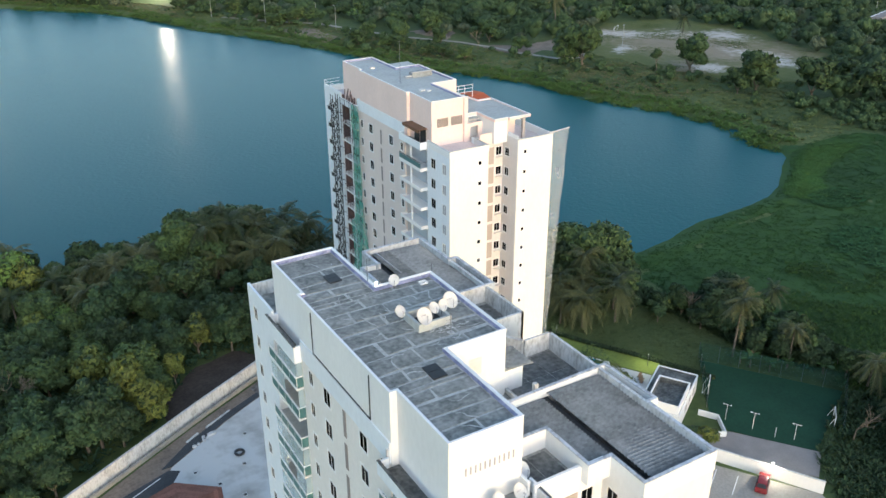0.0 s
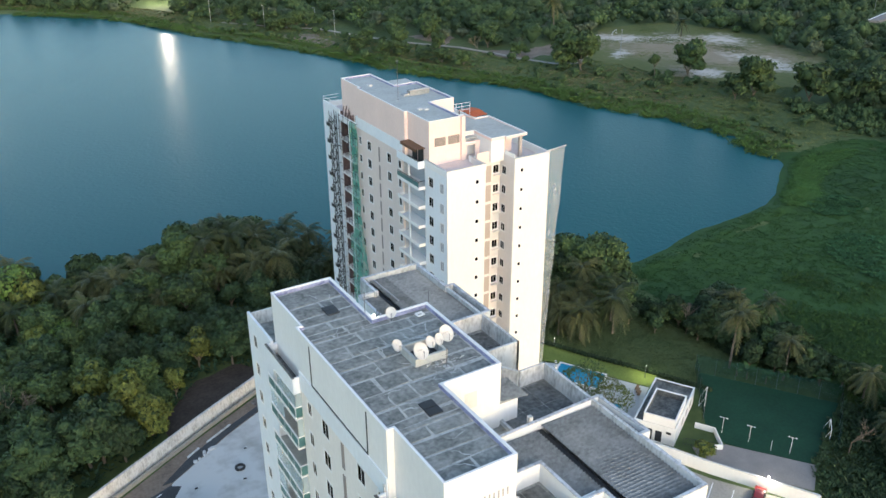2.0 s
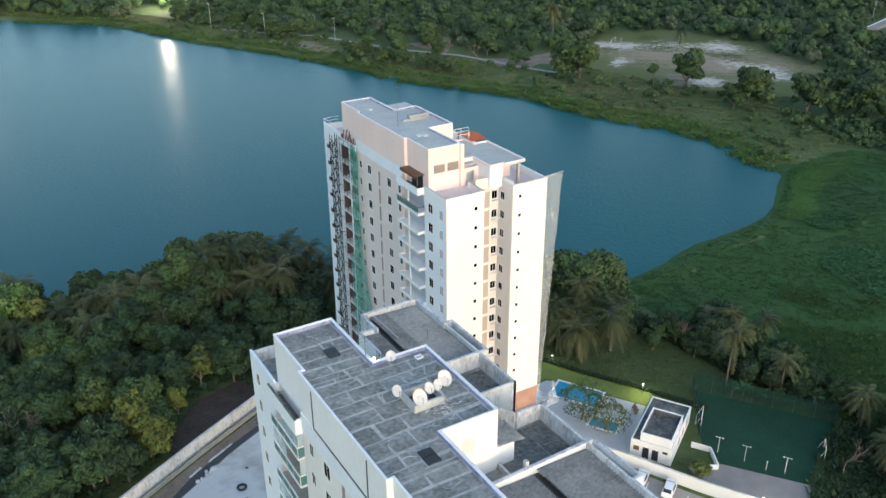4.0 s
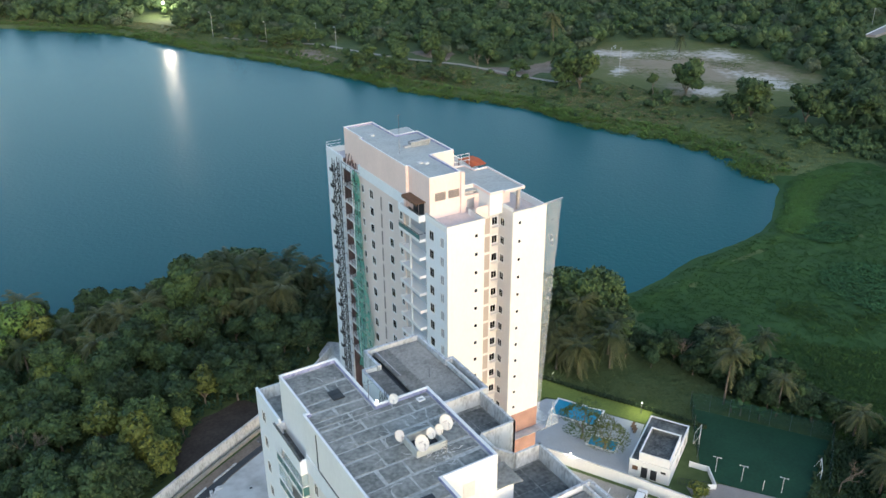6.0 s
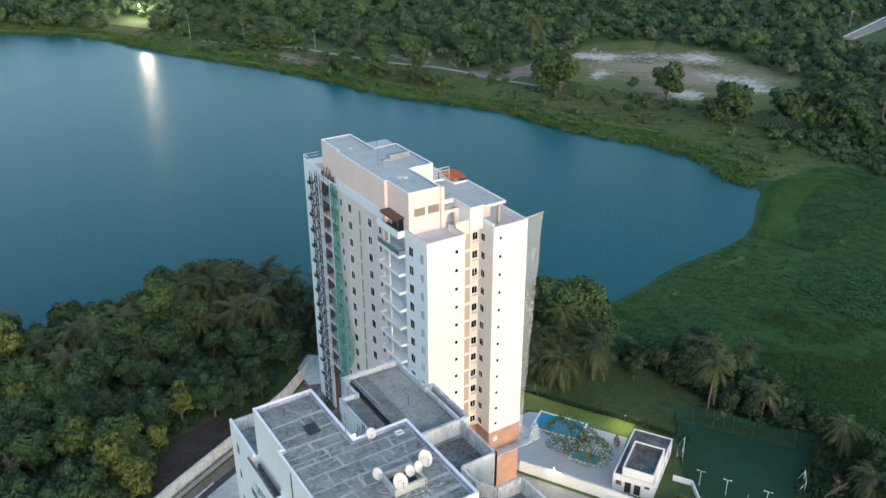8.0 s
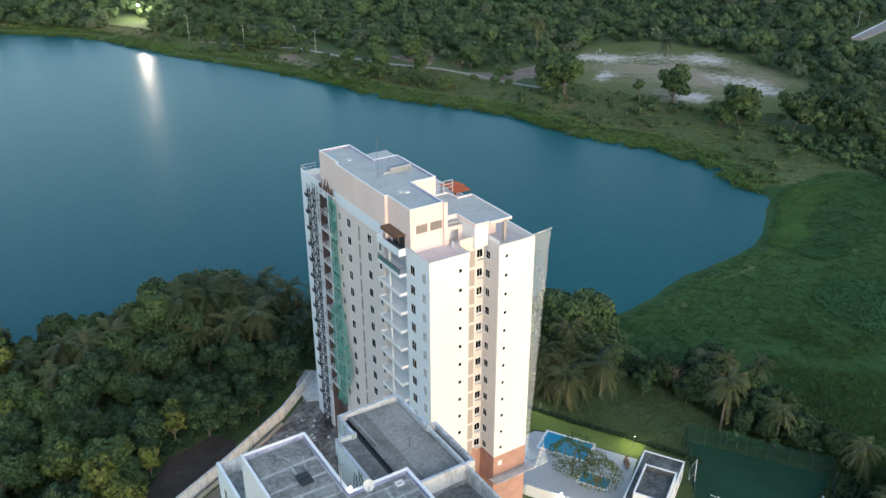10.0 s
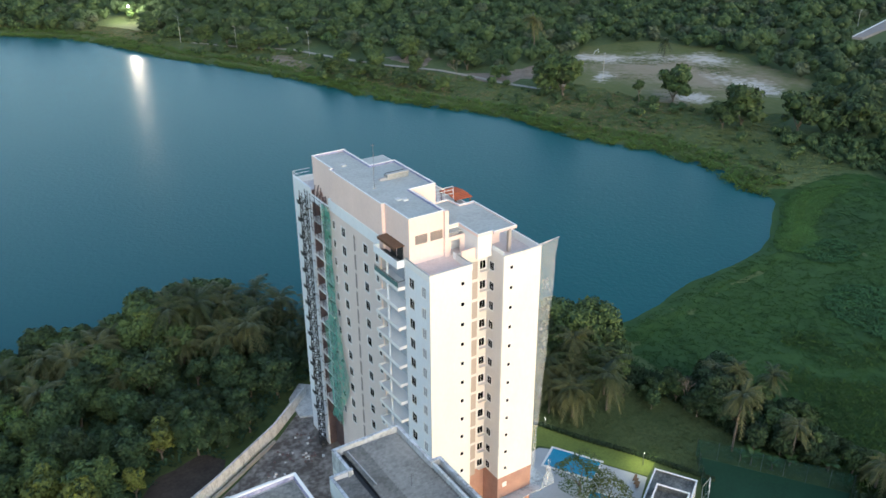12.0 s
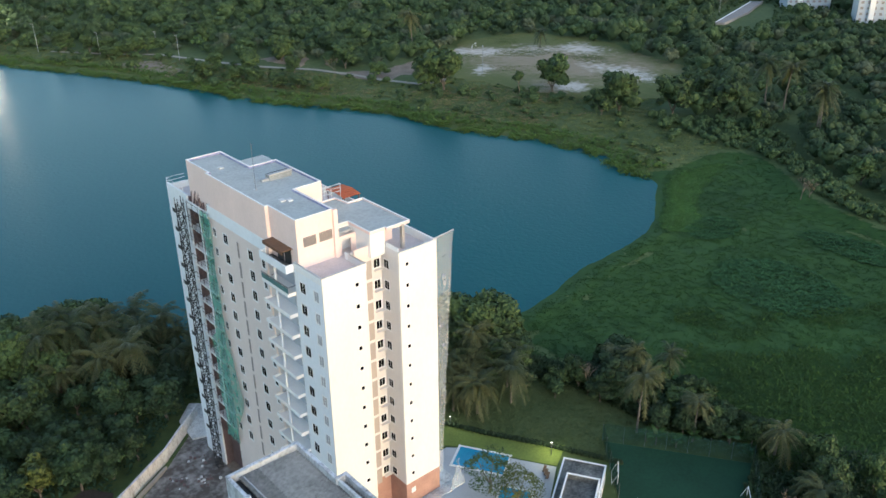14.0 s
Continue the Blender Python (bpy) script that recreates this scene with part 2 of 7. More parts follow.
M = {
    "white": mat("white_paint", (0.75, 0.75, 0.74), 0.7, 0.05, 0.25, 3, 0.05, streak=0.6),
    "cream": mat("cream_paint", (0.735, 0.72, 0.69), 0.7, 0.05, 0.25, 3, 0.05, streak=0.6),
    # white with the left facades' blue sky light tinted in
    "bluewhite": mat("skylit_white_paint", (0.72, 0.755, 0.79), 0.7, 0.06, 0.3, 3, 0.05, streak=0.6),
    "beige": mat("beige_render", (0.67, 0.585, 0.545), 0.8, 0.06, 0.3, 4, 0.08, streak=0.5),
    "recess": mat("pale_pink_render", (0.66, 0.63, 0.61), 0.8, 0.06, 0.3, 4, 0.08, streak=0.5),
    "pinkbeige": mat("pink_beige_render", (0.76, 0.605, 0.555), 0.8, 0.06, 0.3, 4, 0.08, streak=0.5),
    "tan": mat("tan_panel", (0.39, 0.34, 0.31), 0.8, 0.06, 0.3, 4, 0.05),
    "slit": mat("brown_slit_panel", (0.27, 0.235, 0.22), 0.8, 0.1, 0.3, 4, 0.05),
    "brick": mat("red_brick_cladding", (0.40, 0.235, 0.185), 0.85, 0.2, 0.8, 12, 0.2),
    "slab": mat("weathered_roof_slab", (0.15, 0.158, 0.15), 0.9, 0.3, 0.6, 3, 0.3, objrand=0.12, tint=(0.37, 0.37, 0.345), lo=0.7, hi=1.42),
    "joint": mat("mortar_joint", (0.52, 0.52, 0.50), 0.9, 0.1, 0.7, 4, 0.2, tint=(0.24, 0.245, 0.23), lo=0.85, hi=1.35),
    "roofdark": mat("blackened_roof_screed", (0.085, 0.09, 0.088), 0.9, 0.3, 0.5, 3, 0.3, tint=(0.24, 0.24, 0.23), lo=0.75, hi=1.45),
    "roofgrey": mat("pale_screed_roof", (0.47, 0.49, 0.475), 0.9, 0.08, 0.35, 2.5, 0.15, tint=(0.34, 0.35, 0.34), lo=0.85, hi=1.3),
    "terrace": mat("pinkish_terrace_screed", (0.58, 0.52, 0.515), 0.9, 0.12, 0.5, 4, 0.15),
    "corr": mat("fibre_cement_sheet", (0.22, 0.232, 0.235), 0.9, 0.4, 0.5, 3, 0.2, objrand=0.35),
    # darker copy of the facade white, with the balcony recess's shade painted in
    "balcony": mat("shaded_balcony_render", (0.44, 0.47, 0.50), 0.8, 0.06, 0.3, 3, 0.05),
    "coping": mat("weathered_coping", (0.60, 0.62, 0.66), 0.85, 0.08, 0.7, 5, 0.15, tint=(0.17, 0.17, 0.17), lo=0.88, hi=1.4),
    # brown soil with the trees' shade put into its colour
    "litter": mat("tree_shaded_soil", (0.062, 0.050, 0.042), 0.95, 0.35, 0.3, 2, 0.4),
    "stained": mat("stained_white_render", (0.62, 0.63, 0.63), 0.85, 0.06, 0.9, 4, 0.15, tint=(0.2, 0.2, 0.19), streak=0.62, lo=0.9, hi=1.5),
    "concrete": mat("yard_concrete", (0.56, 0.56, 0.545), 0.9, 0.05, 0.07, 0.35, 0.1, tint=(0.26, 0.245, 0.22), lo=0.95, hi=1.4),
    "mud": mat("churned_site_mud", (0.12, 0.105, 0.095), 0.9, 0.25, 0.25, 1.2, 0.5, tint=(0.33, 0.32, 0.31), lo=0.85, hi=1.4),
    "asphalt": mat("asphalt", (0.055, 0.06, 0.065), 0.9, 0.3, 0.3, 5, 0.2),
    "carpark": mat("car_park_concrete", (0.30, 0.285, 0.26), 0.9, 0.2, 0.2, 3, 0.15),
    "soil": mat("bare_soil", (0.20, 0.16, 0.128), 0.95, 0.35, 0.2, 2, 0.4),
    "path": mat("sandy_path", (0.29, 0.27, 0.235), 0.95, 0.2, 0.1, 1, 0.2),
    "ground": mat("rough_grass_ground", (0.055, 0.095, 0.030), 0.95, 0.3, 0.05, 0.5, 0.5, tint=(0.092, 0.125, 0.046)),
    "lawn": mat("mown_lawn", (0.13, 0.17, 0.04), 0.95, 0.25, 0.2, 3, 0.3),
    "marsh": mat("floating_weed", (0.017, 0.058, 0.013), 0.9, 0.25, 0.03, 0.4, 0.5, island=0.1, tint=(0.031, 0.080, 0.016)),
    "turf": mat("court_turf", (0.009, 0.046, 0.024), 0.9, 0.2, 0.2, 2, 0.1),
    "paving": mat("block_paving", (0.24, 0.22, 0.21), 0.9, 0.15, 0.4, 6, 0.15),
    "deck": mat("pool_deck_tiles", (0.42, 0.43, 0.45), 0.7, 0.1, 0.4, 5, 0.05),
    "pool": mat("pool_water", (0.02, 0.26, 0.42), 0.08, 0.12, 0.6, 3, 0.2, spec=0.5),
    "bark": mat("grey_brown_bark", (0.16, 0.13, 0.10), 0.95, 0.3, 2, 20, 0.4),
    "palmbark": mat("palm_bark", (0.12, 0.105, 0.09), 0.95, 0.3, 2, 20, 0.4),
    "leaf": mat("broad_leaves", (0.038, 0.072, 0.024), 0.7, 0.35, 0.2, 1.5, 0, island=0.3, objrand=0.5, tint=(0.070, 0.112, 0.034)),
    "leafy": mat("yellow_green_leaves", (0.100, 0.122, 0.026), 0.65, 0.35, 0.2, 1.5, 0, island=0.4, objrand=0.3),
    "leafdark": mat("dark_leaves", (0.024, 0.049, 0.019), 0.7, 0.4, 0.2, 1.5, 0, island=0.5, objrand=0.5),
    "frond": mat("palm_fronds", (0.028, 0.052, 0.015), 0.6, 0.4, 0.3, 2, 0, island=0.3, objrand=0.6, tint=(0.070, 0.074, 0.025)),
    "tile": mat("clay_roof_tiles", (0.22, 0.095, 0.068), 0.85, 0.3, 0.6, 4, 0.2, objrand=0.5),
    "steel": mat("grey_steel", (0.16, 0.17, 0.18), 0.5, 0.2, 2, 8, 0.05, metal=0.6),
    "dark": mat("dark_metal", (0.03, 0.032, 0.035), 0.6, 0.2, 2, 8, 0.05),
    "whitemetal": mat("white_metal", (0.75, 0.75, 0.75), 0.5, 0.05, 2, 8, 0),
    "room": mat("dim_interior", (0.20, 0.17, 0.16), 0.9, 0.2, 0.5, 3, 0),
    "shutter": mat("grey_shutter", (0.36, 0.36, 0.37), 0.6, 0.1, 1, 8, 0.05),
    "raw": mat("raw_brown_block", (0.14, 0.095, 0.09), 0.9, 0.25, 0.7, 6, 0.2),
    "rust": mat("rust_tarpaulin", (0.42, 0.10, 0.04), 0.8, 0.2, 0.6, 4, 0.1),
    "wood": mat("brown_wood", (0.14, 0.075, 0.045), 0.7, 0.2, 1, 9, 0.1),
    "brightweed": mat("bright_floating_weed", (0.050, 0.116, 0.028), 0.9, 0.25, 0.1, 1, 0.3),
    "weedblue": mat("dark_water_weed", (0.026, 0.062, 0.032), 0.85, 0.4, 0.15, 1.5, 0, island=0.4),
    "hyacinth": mat("water_plants", (0.030, 0.086, 0.031), 0.85, 0.25, 0.1, 0.8, 0, island=0.2),
    "tallgrass": mat("tall_marsh_grass", (0.022, 0.062, 0.010), 0.85, 0.3, 0.06, 0.5, 0, island=0.1, tint=(0.037, 0.080, 0.012)),
    "lining": mat("weathered_parapet_lining", (0.15, 0.17, 0.32), 0.85, 0.3, 0.8, 5, 0.2, tint=(0.42, 0.43, 0.60)),
    "dish": mat("chalky_dish_paint", (0.56, 0.56, 0.55), 0.6, 0.1, 2, 8, 0.05),
    "gardengrass": mat("rough_garden_grass", (0.055, 0.098, 0.034), 0.9, 0.3, 0.15, 1.5, 0, island=0.2, tint=(0.085, 0.112, 0.045)),
    "leaffar": mat("distant_leaves", (0.028, 0.060, 0.025), 0.8, 0.3, 0.07, 0.4, 0.3, island=0.12, tint=(0.058, 0.098, 0.035)),
    "leafsage": mat("distant_grey_green_leaves", (0.055, 0.080, 0.048), 0.8, 0.3, 0.07, 0.4, 0.3, island=0.15, tint=(0.085, 0.105, 0.060)),
    "leaffardark": mat("distant_dark_leaves", (0.022, 0.048, 0.022), 0.8, 0.3, 0.07, 0.4, 0.3, island=0.12, tint=(0.042, 0.074, 0.030)),
    "shoregrass": mat("rough_shore_grass", (0.078, 0.140, 0.036), 0.9, 0.3, 0.05, 0.4, 0, island=0.2, tint=(0.165, 0.180, 0.070)),
    "reed": mat("green_reeds", (0.07, 0.13, 0.032), 0.85, 0.3, 0.06, 0.8, 0, island=0.3),
    "palebeige": mat("pale_beige_render", (0.74, 0.71, 0.675), 0.8, 0.06, 0.3, 4, 0.08, streak=0.5),
    "netgreen": net_material("green_safety_net", (0.10, 0.34, 0.27), 0.44),
    "netwhite": net_material("white_safety_net", (0.66, 0.71, 0.73), 0.72),
    "netcourt": net_material("green_court_net", (0.008, 0.05, 0.042), 0.6),
    "water": water_material(),
    "field": field_material(),
    "drygrass": mat("dry_straw_grass", (0.17, 0.145, 0.075), 0.95, 0.3, 0.05, 0.6, 0, island=0.3),
    "leafbright": mat("fresh_green_leaves", (0.085, 0.15, 0.035), 0.65, 0.3, 0.2, 1.5, 0, island=0.4),
    "banana": mat("banana_leaves", (0.040, 0.085, 0.026), 0.5, 0.3, 0.5, 2, 0, island=0.4),
    "farwall": mat("pale_grey_blue_render", (0.42, 0.46, 0.50), 0.8, 0.06, 0.2, 2, 0.05),
    "glass": glass_material("window_glass", (0.8, 0.9, 1.0), 0.03, 0.25),
    "balglass": net_material("green_balcony_glass", (0.085, 0.20, 0.20), 0.2, 0.3),
    # clear panes; the sky's pale reflection is painted as their base colour
    "enclosure": net_material("skylit_enclosure_glass", (0.50, 0.62, 0.66), 0.55, 0.06),
    "curtain": mat("curtained_glass", (0.36, 0.43, 0.45), 0.15, 0.35, 0.5, 2.5, 0, spec=0.6, tint=(0.10, 0.12, 0.13), lo=0.7, hi=1.25),
}


# ---- building blocks ----
def mesh_of(name, bm, material):
    me = bpy.data.meshes.new(name)
    bm.to_mesh(me)
    bm.free()
    if material:
        me.materials.append(material)
    return me


def thing(name, at, label, category, group="", kind=""):
    ob = new(name)
    ob.matrix_basis = Matrix.Translation(at)
    return tagged(ob, label, category, group, kind)


def part(name, bm, material, parent, label=""):
    """Links a mesh, given in the world's coordinates, as one part of a thing."""
    me = bm if isinstance(bm, bpy.types.Mesh) else mesh_of(name, bm, material)
    ob = new(name, me)
    ob.parent = parent
    ob.matrix_parent_inverse = Matrix.Translation(-parent.matrix_basis.translation) if not parent.parent else Matrix()
    return tagged(ob, label)


def inset(pts, t):
    """The outline pts (counter-clockwise), moved inwards by t."""
    n, P, out = len(pts), [Vector(p) for p in pts], []
    for i in range(n):
        d1, d2 = (P[i] - P[i - 1]).normalized(), (P[(i + 1) % n] - P[i]).normalized()
        n1, n2 = Vector((-d1.y, d1.x)), Vector((-d2.y, d2.x))
        k = n1 + n2
        out.append(tuple(P[i] + k * (t / max(0.2, k.dot(n1)))))
    return out


def parts(name, rows, material, parent, label=""):
    """One part for each box."""
    for r in rows:
        part(name, boxes(r), material, parent, label)


def solo(name, bm, material, label, category, group="", kind=""):
    return tagged(new(name, mesh_of(name, bm, material)), label, category, group, kind)


def box(bm, x0, x1, y0, y1, z0, z1):
    v = [bm.verts.new((x, y, z)) for z in (z0, z1) for x, y in ((x0, y0), (x1, y0), (x1, y1), (x0, y1))]
    for f in ((3, 2, 1, 0), (4, 5, 6, 7), (0, 1, 5, 4), (1, 2, 6, 5), (2, 3, 7, 6), (3, 0, 4, 7)):
        bm.faces.new([v[i] for i in f])
    return bm


def boxes(*rows):
    bm = bmesh.new()
    for r in rows:
        box(bm, *r)
    return bm


def prism(pts, z0, z1, bm=None):
    """A solid with the outline pts (counter-clockwise) from z0 to z1."""
    bm = bm or bmesh.new()
    a = [bm.verts.new((x, y, z0)) for x, y in pts]
    b = [bm.verts.new((x, y, z1)) for x, y in pts]
    bm.faces.new(a[::-1])
    bm.faces.new(b)
    for i in range(len(pts)):
        j = (i + 1) % len(pts)
        bm.faces.new((a[i], a[j], b[j], b[i]))
    return bm


def ring(pts, z0, z1, t, bm=None):
    """A parapet of thickness t that runs inside the outline pts (counter-clockwise)."""
    bm = bm or bmesh.new()
    n = len(pts)
    P = [Vector((*p, 0)) for p in pts]
    inner = []
    for i in range(n):
        d1, d2 = (P[i] - P[i - 1]).normalized(), (P[(i + 1) % n] - P[i]).normalized()
        n1, n2 = Vector((-d1.y, d1.x, 0)), Vector((-d2.y, d2.x, 0))
        k = n1 + n2
        inner.append(P[i] + k * (t / max(0.2, k.dot(n1))))
    q = [[bm.verts.new((p.x, p.y, z)) for p in ps] for ps, z in ((P, z0), (P, z1), (inner, z1), (inner, z0))]
    for i in range(n):
        j = (i + 1) % n
        for a, b in ((0, 1), (1, 2), (2, 3)):
            bm.faces.new((q[a][i], q[a][j], q[b][j], q[b][i]))
    return bm


def beam(bm, a, b, r, sides=6, r2=None):
    """A round bar from a to b."""
    a, b = Vector(a), Vector(b)
    d = (b - a).normalized()
    s = d.orthogonal().normalized()
    t = d.cross(s)
    r2 = r if r2 is None else r2
    va, vb = [], []
    for i in range(sides):
        k = 2 * math.pi * i / sides
        o = s * math.cos(k) + t * math.sin(k)
        va.append(bm.verts.new(a + o * r))
        vb.append(bm.verts.new(b + o * r2))
    for i in range(sides):
        j = (i + 1) % sides
        bm.faces.new((va[i], va[j], vb[j], vb[i]))
    bm.faces.new(va[::-1])
    bm.faces.new(vb)
    return bm


def wall_mesh(origin, u, n, length, z0, z1, holes, thick=0.22):
    """A wall from origin along u, with rectangular openings (u0, u1, z0, z1) through its thickness, which lies along n."""
    o, u, n = Vector((*origin, 0)), Vector((*u, 0)), Vector((*n, 0))
    us = sorted({0.0, length, *[min(max(h[i], 0), length) for h in holes for i in (0, 1)]})
    zs = sorted({z0, z1, *[h[i] for h in holes for i in (2, 3)]})
    bm = bmesh.new()
    cache = {}

    def vert(a, w, z):
        k = (round(a, 4), w, round(z, 4))
        if k not in cache:
            p = o + u * a + n * w
            cache[k] = bm.verts.new((p.x, p.y, z))
        return cache[k]

    def solid(i, j):
        if not (0 <= i < len(us) - 1 and 0 <= j < len(zs) - 1):
            return False
        a, z = (us[i] + us[i + 1]) / 2, (zs[j] + zs[j + 1]) / 2
        return not any(h[0] < a < h[1] and h[2] < z < h[3] for h in holes)

    for i in range(len(us) - 1):
        for j in range(len(zs) - 1):
            if not solid(i, j):
                continue
            a, b, c, d = us[i], us[i + 1], zs[j], zs[j + 1]
            bm.faces.new((vert(a, 0, c), vert(b, 0, c), vert(b, 0, d), vert(a, 0, d)))
            bm.faces.new((vert(a, thick, d), vert(b, thick, d), vert(b, thick, c), vert(a, thick, c)))
            for di, dj, p, q in ((-1, 0, (a, c), (a, d)), (1, 0, (b, d), (b, c)), (0, -1, (b, c), (a, c)), (0, 1, (a, d), (b, d))):
                if not solid(i + di, j + dj):
                    bm.faces.new((vert(p[0], 0, p[1]), vert(q[0], 0, q[1]), vert(q[0], thick, q[1]), vert(p[0], thick, p[1])))
    bmesh.ops.recalc_face_normals(bm, faces=bm.faces)
    return bm


WINDOWS = {}


def border(x0, x1, z0, z1, t, y0, y1):
    """A rectangular frame of bar width t, in one piece."""
    bm = bmesh.new()
    co = [[(x0, z0), (x1, z0), (x1, z1), (x0, z1)], [(x0 + t, z0 + t), (x1 - t, z0 + t), (x1 - t, z1 - t), (x0 + t, z1 - t)]]
    g = {(k, i, j): bm.verts.new((co[k][i][0], y, co[k][i][1])) for k in (0, 1) for i in range(4) for j, y in enumerate((y0, y1))}
    for i in range(4):
        n = (i + 1) % 4
        for a, b in (((0, 0), (1, 0)), ((1, 0), (1, 1)), ((1, 1), (0, 1)), ((0, 1), (0, 0))):
            bm.faces.new((g[a[0], i, a[1]], g[a[0], n, a[1]], g[b[0], n, b[1]], g[b[0], i, b[1]]))
    bmesh.ops.recalc_face_normals(bm, faces=bm.faces)
    return bm


def window_meshes(w, h, kind):
    """Frame and pane of a window, w wide and h high, round its centre; x along the wall, y into it, z up."""
    if (w, h, kind) not in WINDOWS:
        t, q = 0.05, 0.09
        f = mesh_of("window", border(-w / 2, w / 2, -h / 2, h / 2, t, 0.0, 0.06), M["whitemetal"])
        r = mesh_of("surround", border(-w / 2 - q, w / 2 + q, -h / 2 - q, h / 2 + q, q, -0.02, 0.0), M["whitemetal"])
        m = None if kind == "small" else mesh_of("mullion", boxes((-0.02, 0.02, 0.005, 0.05, -h / 2 + t, h / 2 - t)), M["whitemetal"])
        if kind == "shut":
            bm = bmesh.new()
            n = int((h - 2 * t) / 0.12)
            prof = [(y, -h / 2 + t + i * 0.12 + dz) for i in range(n) for y, dz in ((0.012, 0.0), (0.04, 0.11))]
            va = [[bm.verts.new((x, y, z)) for y, z in prof] for x in (-w / 2 + t, w / 2 - t)]
            for i in range(len(prof) - 1):
                bm.faces.new((va[0][i], va[1][i], va[1][i + 1], va[0][i + 1]))
            p = mesh_of("shutter", bm, M["shutter"])
        else:
            p = mesh_of("pane", boxes((-w / 2 + t, w / 2 - t, 0.022, 0.032, -h / 2 + t, h / 2 - t)), M["glass"])
        WINDOWS[w, h, kind] = f, p, r, m
    return WINDOWS[w, h, kind]


def put_window(house, origin, u, n, a, z, w, h, kind="two"):
    """A window in the wall that wall_mesh() made, centred at a along it and at height z."""
    f, p, r, mu = window_meshes(w, h, kind)
    ob = new("window", f)
    x, y = origin[0] + u[0] * a, origin[1] + u[1] * a
    ob.parent = house
    ob.matrix_parent_inverse = Matrix.Translation(-house.matrix_basis.translation)
    ob.matrix_basis = Matrix(((u[0], n[0], 0, x), (u[1], n[1], 0, y), (0, 0, 1, z), (0, 0, 0, 1)))
    q = new(p.name.split(".")[0], p)
    q.parent = ob
    q.visible_shadow = False
    for extra in (r, mu):
        if extra:
            new(extra.name.split(".")[0], extra).parent = ob
    return ob


def facade(house, origin, u, n, length, z0, z1, columns, material, name="wall", extra=()):
    """A wall with columns of windows (a, width, height, centres, kind)."""
    holes = list(extra)
    for a, w, h, zs, kind in columns:
        holes += [(a - w / 2, a + w / 2, z - h / 2, z + h / 2) for z in zs]
    ob = part(name, wall_mesh(origin, u, n, length, z0, z1, holes), material, house)
    for a, w, h, zs, kind in columns:
        for z in zs:
            put_window(house, origin, u, n, a, z, w, h, kind)
    return ob


# ---- ground, lake, marsh ----
LAKE = [(-500, 900), (-260, 640), (-13, 452), (12, 426), (39, 400), (53, 355), (84, 296), (99, 259), (110, 222), (122, 198), (136, 179),
        (142, 151), (145, 136), (156, 117), (158, 108), (161, 88), (154, 78), (157, 64), (142, 53.5), (128.5, 44), (112, 41.3), (99, 41), (89, 39), (82, 36.7), (73, 36.4),
        (64, 35.4), (50, 46), (36, 60), (20, 70), (9, 76), (-5, 90), (-27, 86), (-50, 88), (-110, 105), (-300, 140), (-700, 300)]
MARSH = [(64, 35.4), (73, 36.4), (82, 36.7), (89, 39), (99, 41), (112, 41.3), (128.5, 44), (142, 53.5), (157, 64), (170, 66), (186, 64), (193, 56), (186, 43), (174, 30),
         (168, 14), (165, -4), (164, -40), (150, -80), (95, -60), (72, -30), (66, -8), (58, 14), (56, 28)]


def rounded(pts, times=2):
    """The outline with its corners cut."""
    for _ in range(times):
        pts = [(p[0] * (1 - k) + q[0] * k, p[1] * (1 - k) + q[1] * k) for p, q in zip(pts, pts[1:] + pts[:1]) for k in (0.25, 0.75)]
    return pts


LAKE, MARSH = rounded(LAKE, 1), rounded(MARSH, 1)


def inside(poly, x, y):
    r = np.zeros(x.shape, bool)
    for (x1, y1), (x2, y2) in zip(poly, poly[1:] + poly[:1]):
        r ^= ((y1 > y) != (y2 > y)) & (x < (x2 - x1) * (y - y1) / ((y2 - y1) or 1e-9) + x1)
    return r


def edge_distance(poly, x, y):
    d = np.full(x.shape, 1e9)
    for (x1, y1), (x2, y2) in zip(poly, poly[1:] + poly[:1]):
        dx, dy = x2 - x1, y2 - y1
        k = np.clip(((x - x1) * dx + (y - y1) * dy) / (dx * dx + dy * dy), 0, 1)
        d = np.minimum(d, np.hypot(x - x1 - k * dx, y - y1 - k * dy))
    return d


def wobble(x, y):
    """Smooth unevenness, about -1 to 1."""
    return (np.sin(x * 0.31 + 1.3 * np.sin(y * 0.17)) + np.sin(y * 0.37 + 1.7 * np.sin(x * 0.13 + 1)) + np.sin((x + y) * 0.83 + 2) * 0.5) / 2.5


def height(x, y):
    x, y = np.asarray(x, float), np.asarray(y, float)
    d = edge_distance(LAKE, x, y) + 1.3 * wobble(x * 1.7, y * 1.7)
    wet = inside(LAKE, x, y)
    z = np.where(wet, -1.5 - np.clip(d * 0.35, 0.0, 3), -1.4 + 1.4 * np.clip(d / 9, 0, 1))
    m = inside(MARSH, x, y)
    dm = edge_distance(MARSH, x, y)
    z = np.where(m & ~wet, np.minimum(z, -1.3 * np.clip(dm / 6, 0, 1)), z)
    rough = np.clip((np.hypot(x - 5, y + 10) - 70) / 40, 0, 1)
    return z + np.where(wet, 0, 0.22 * wobble(x * 0.6, y * 0.6) * rough)


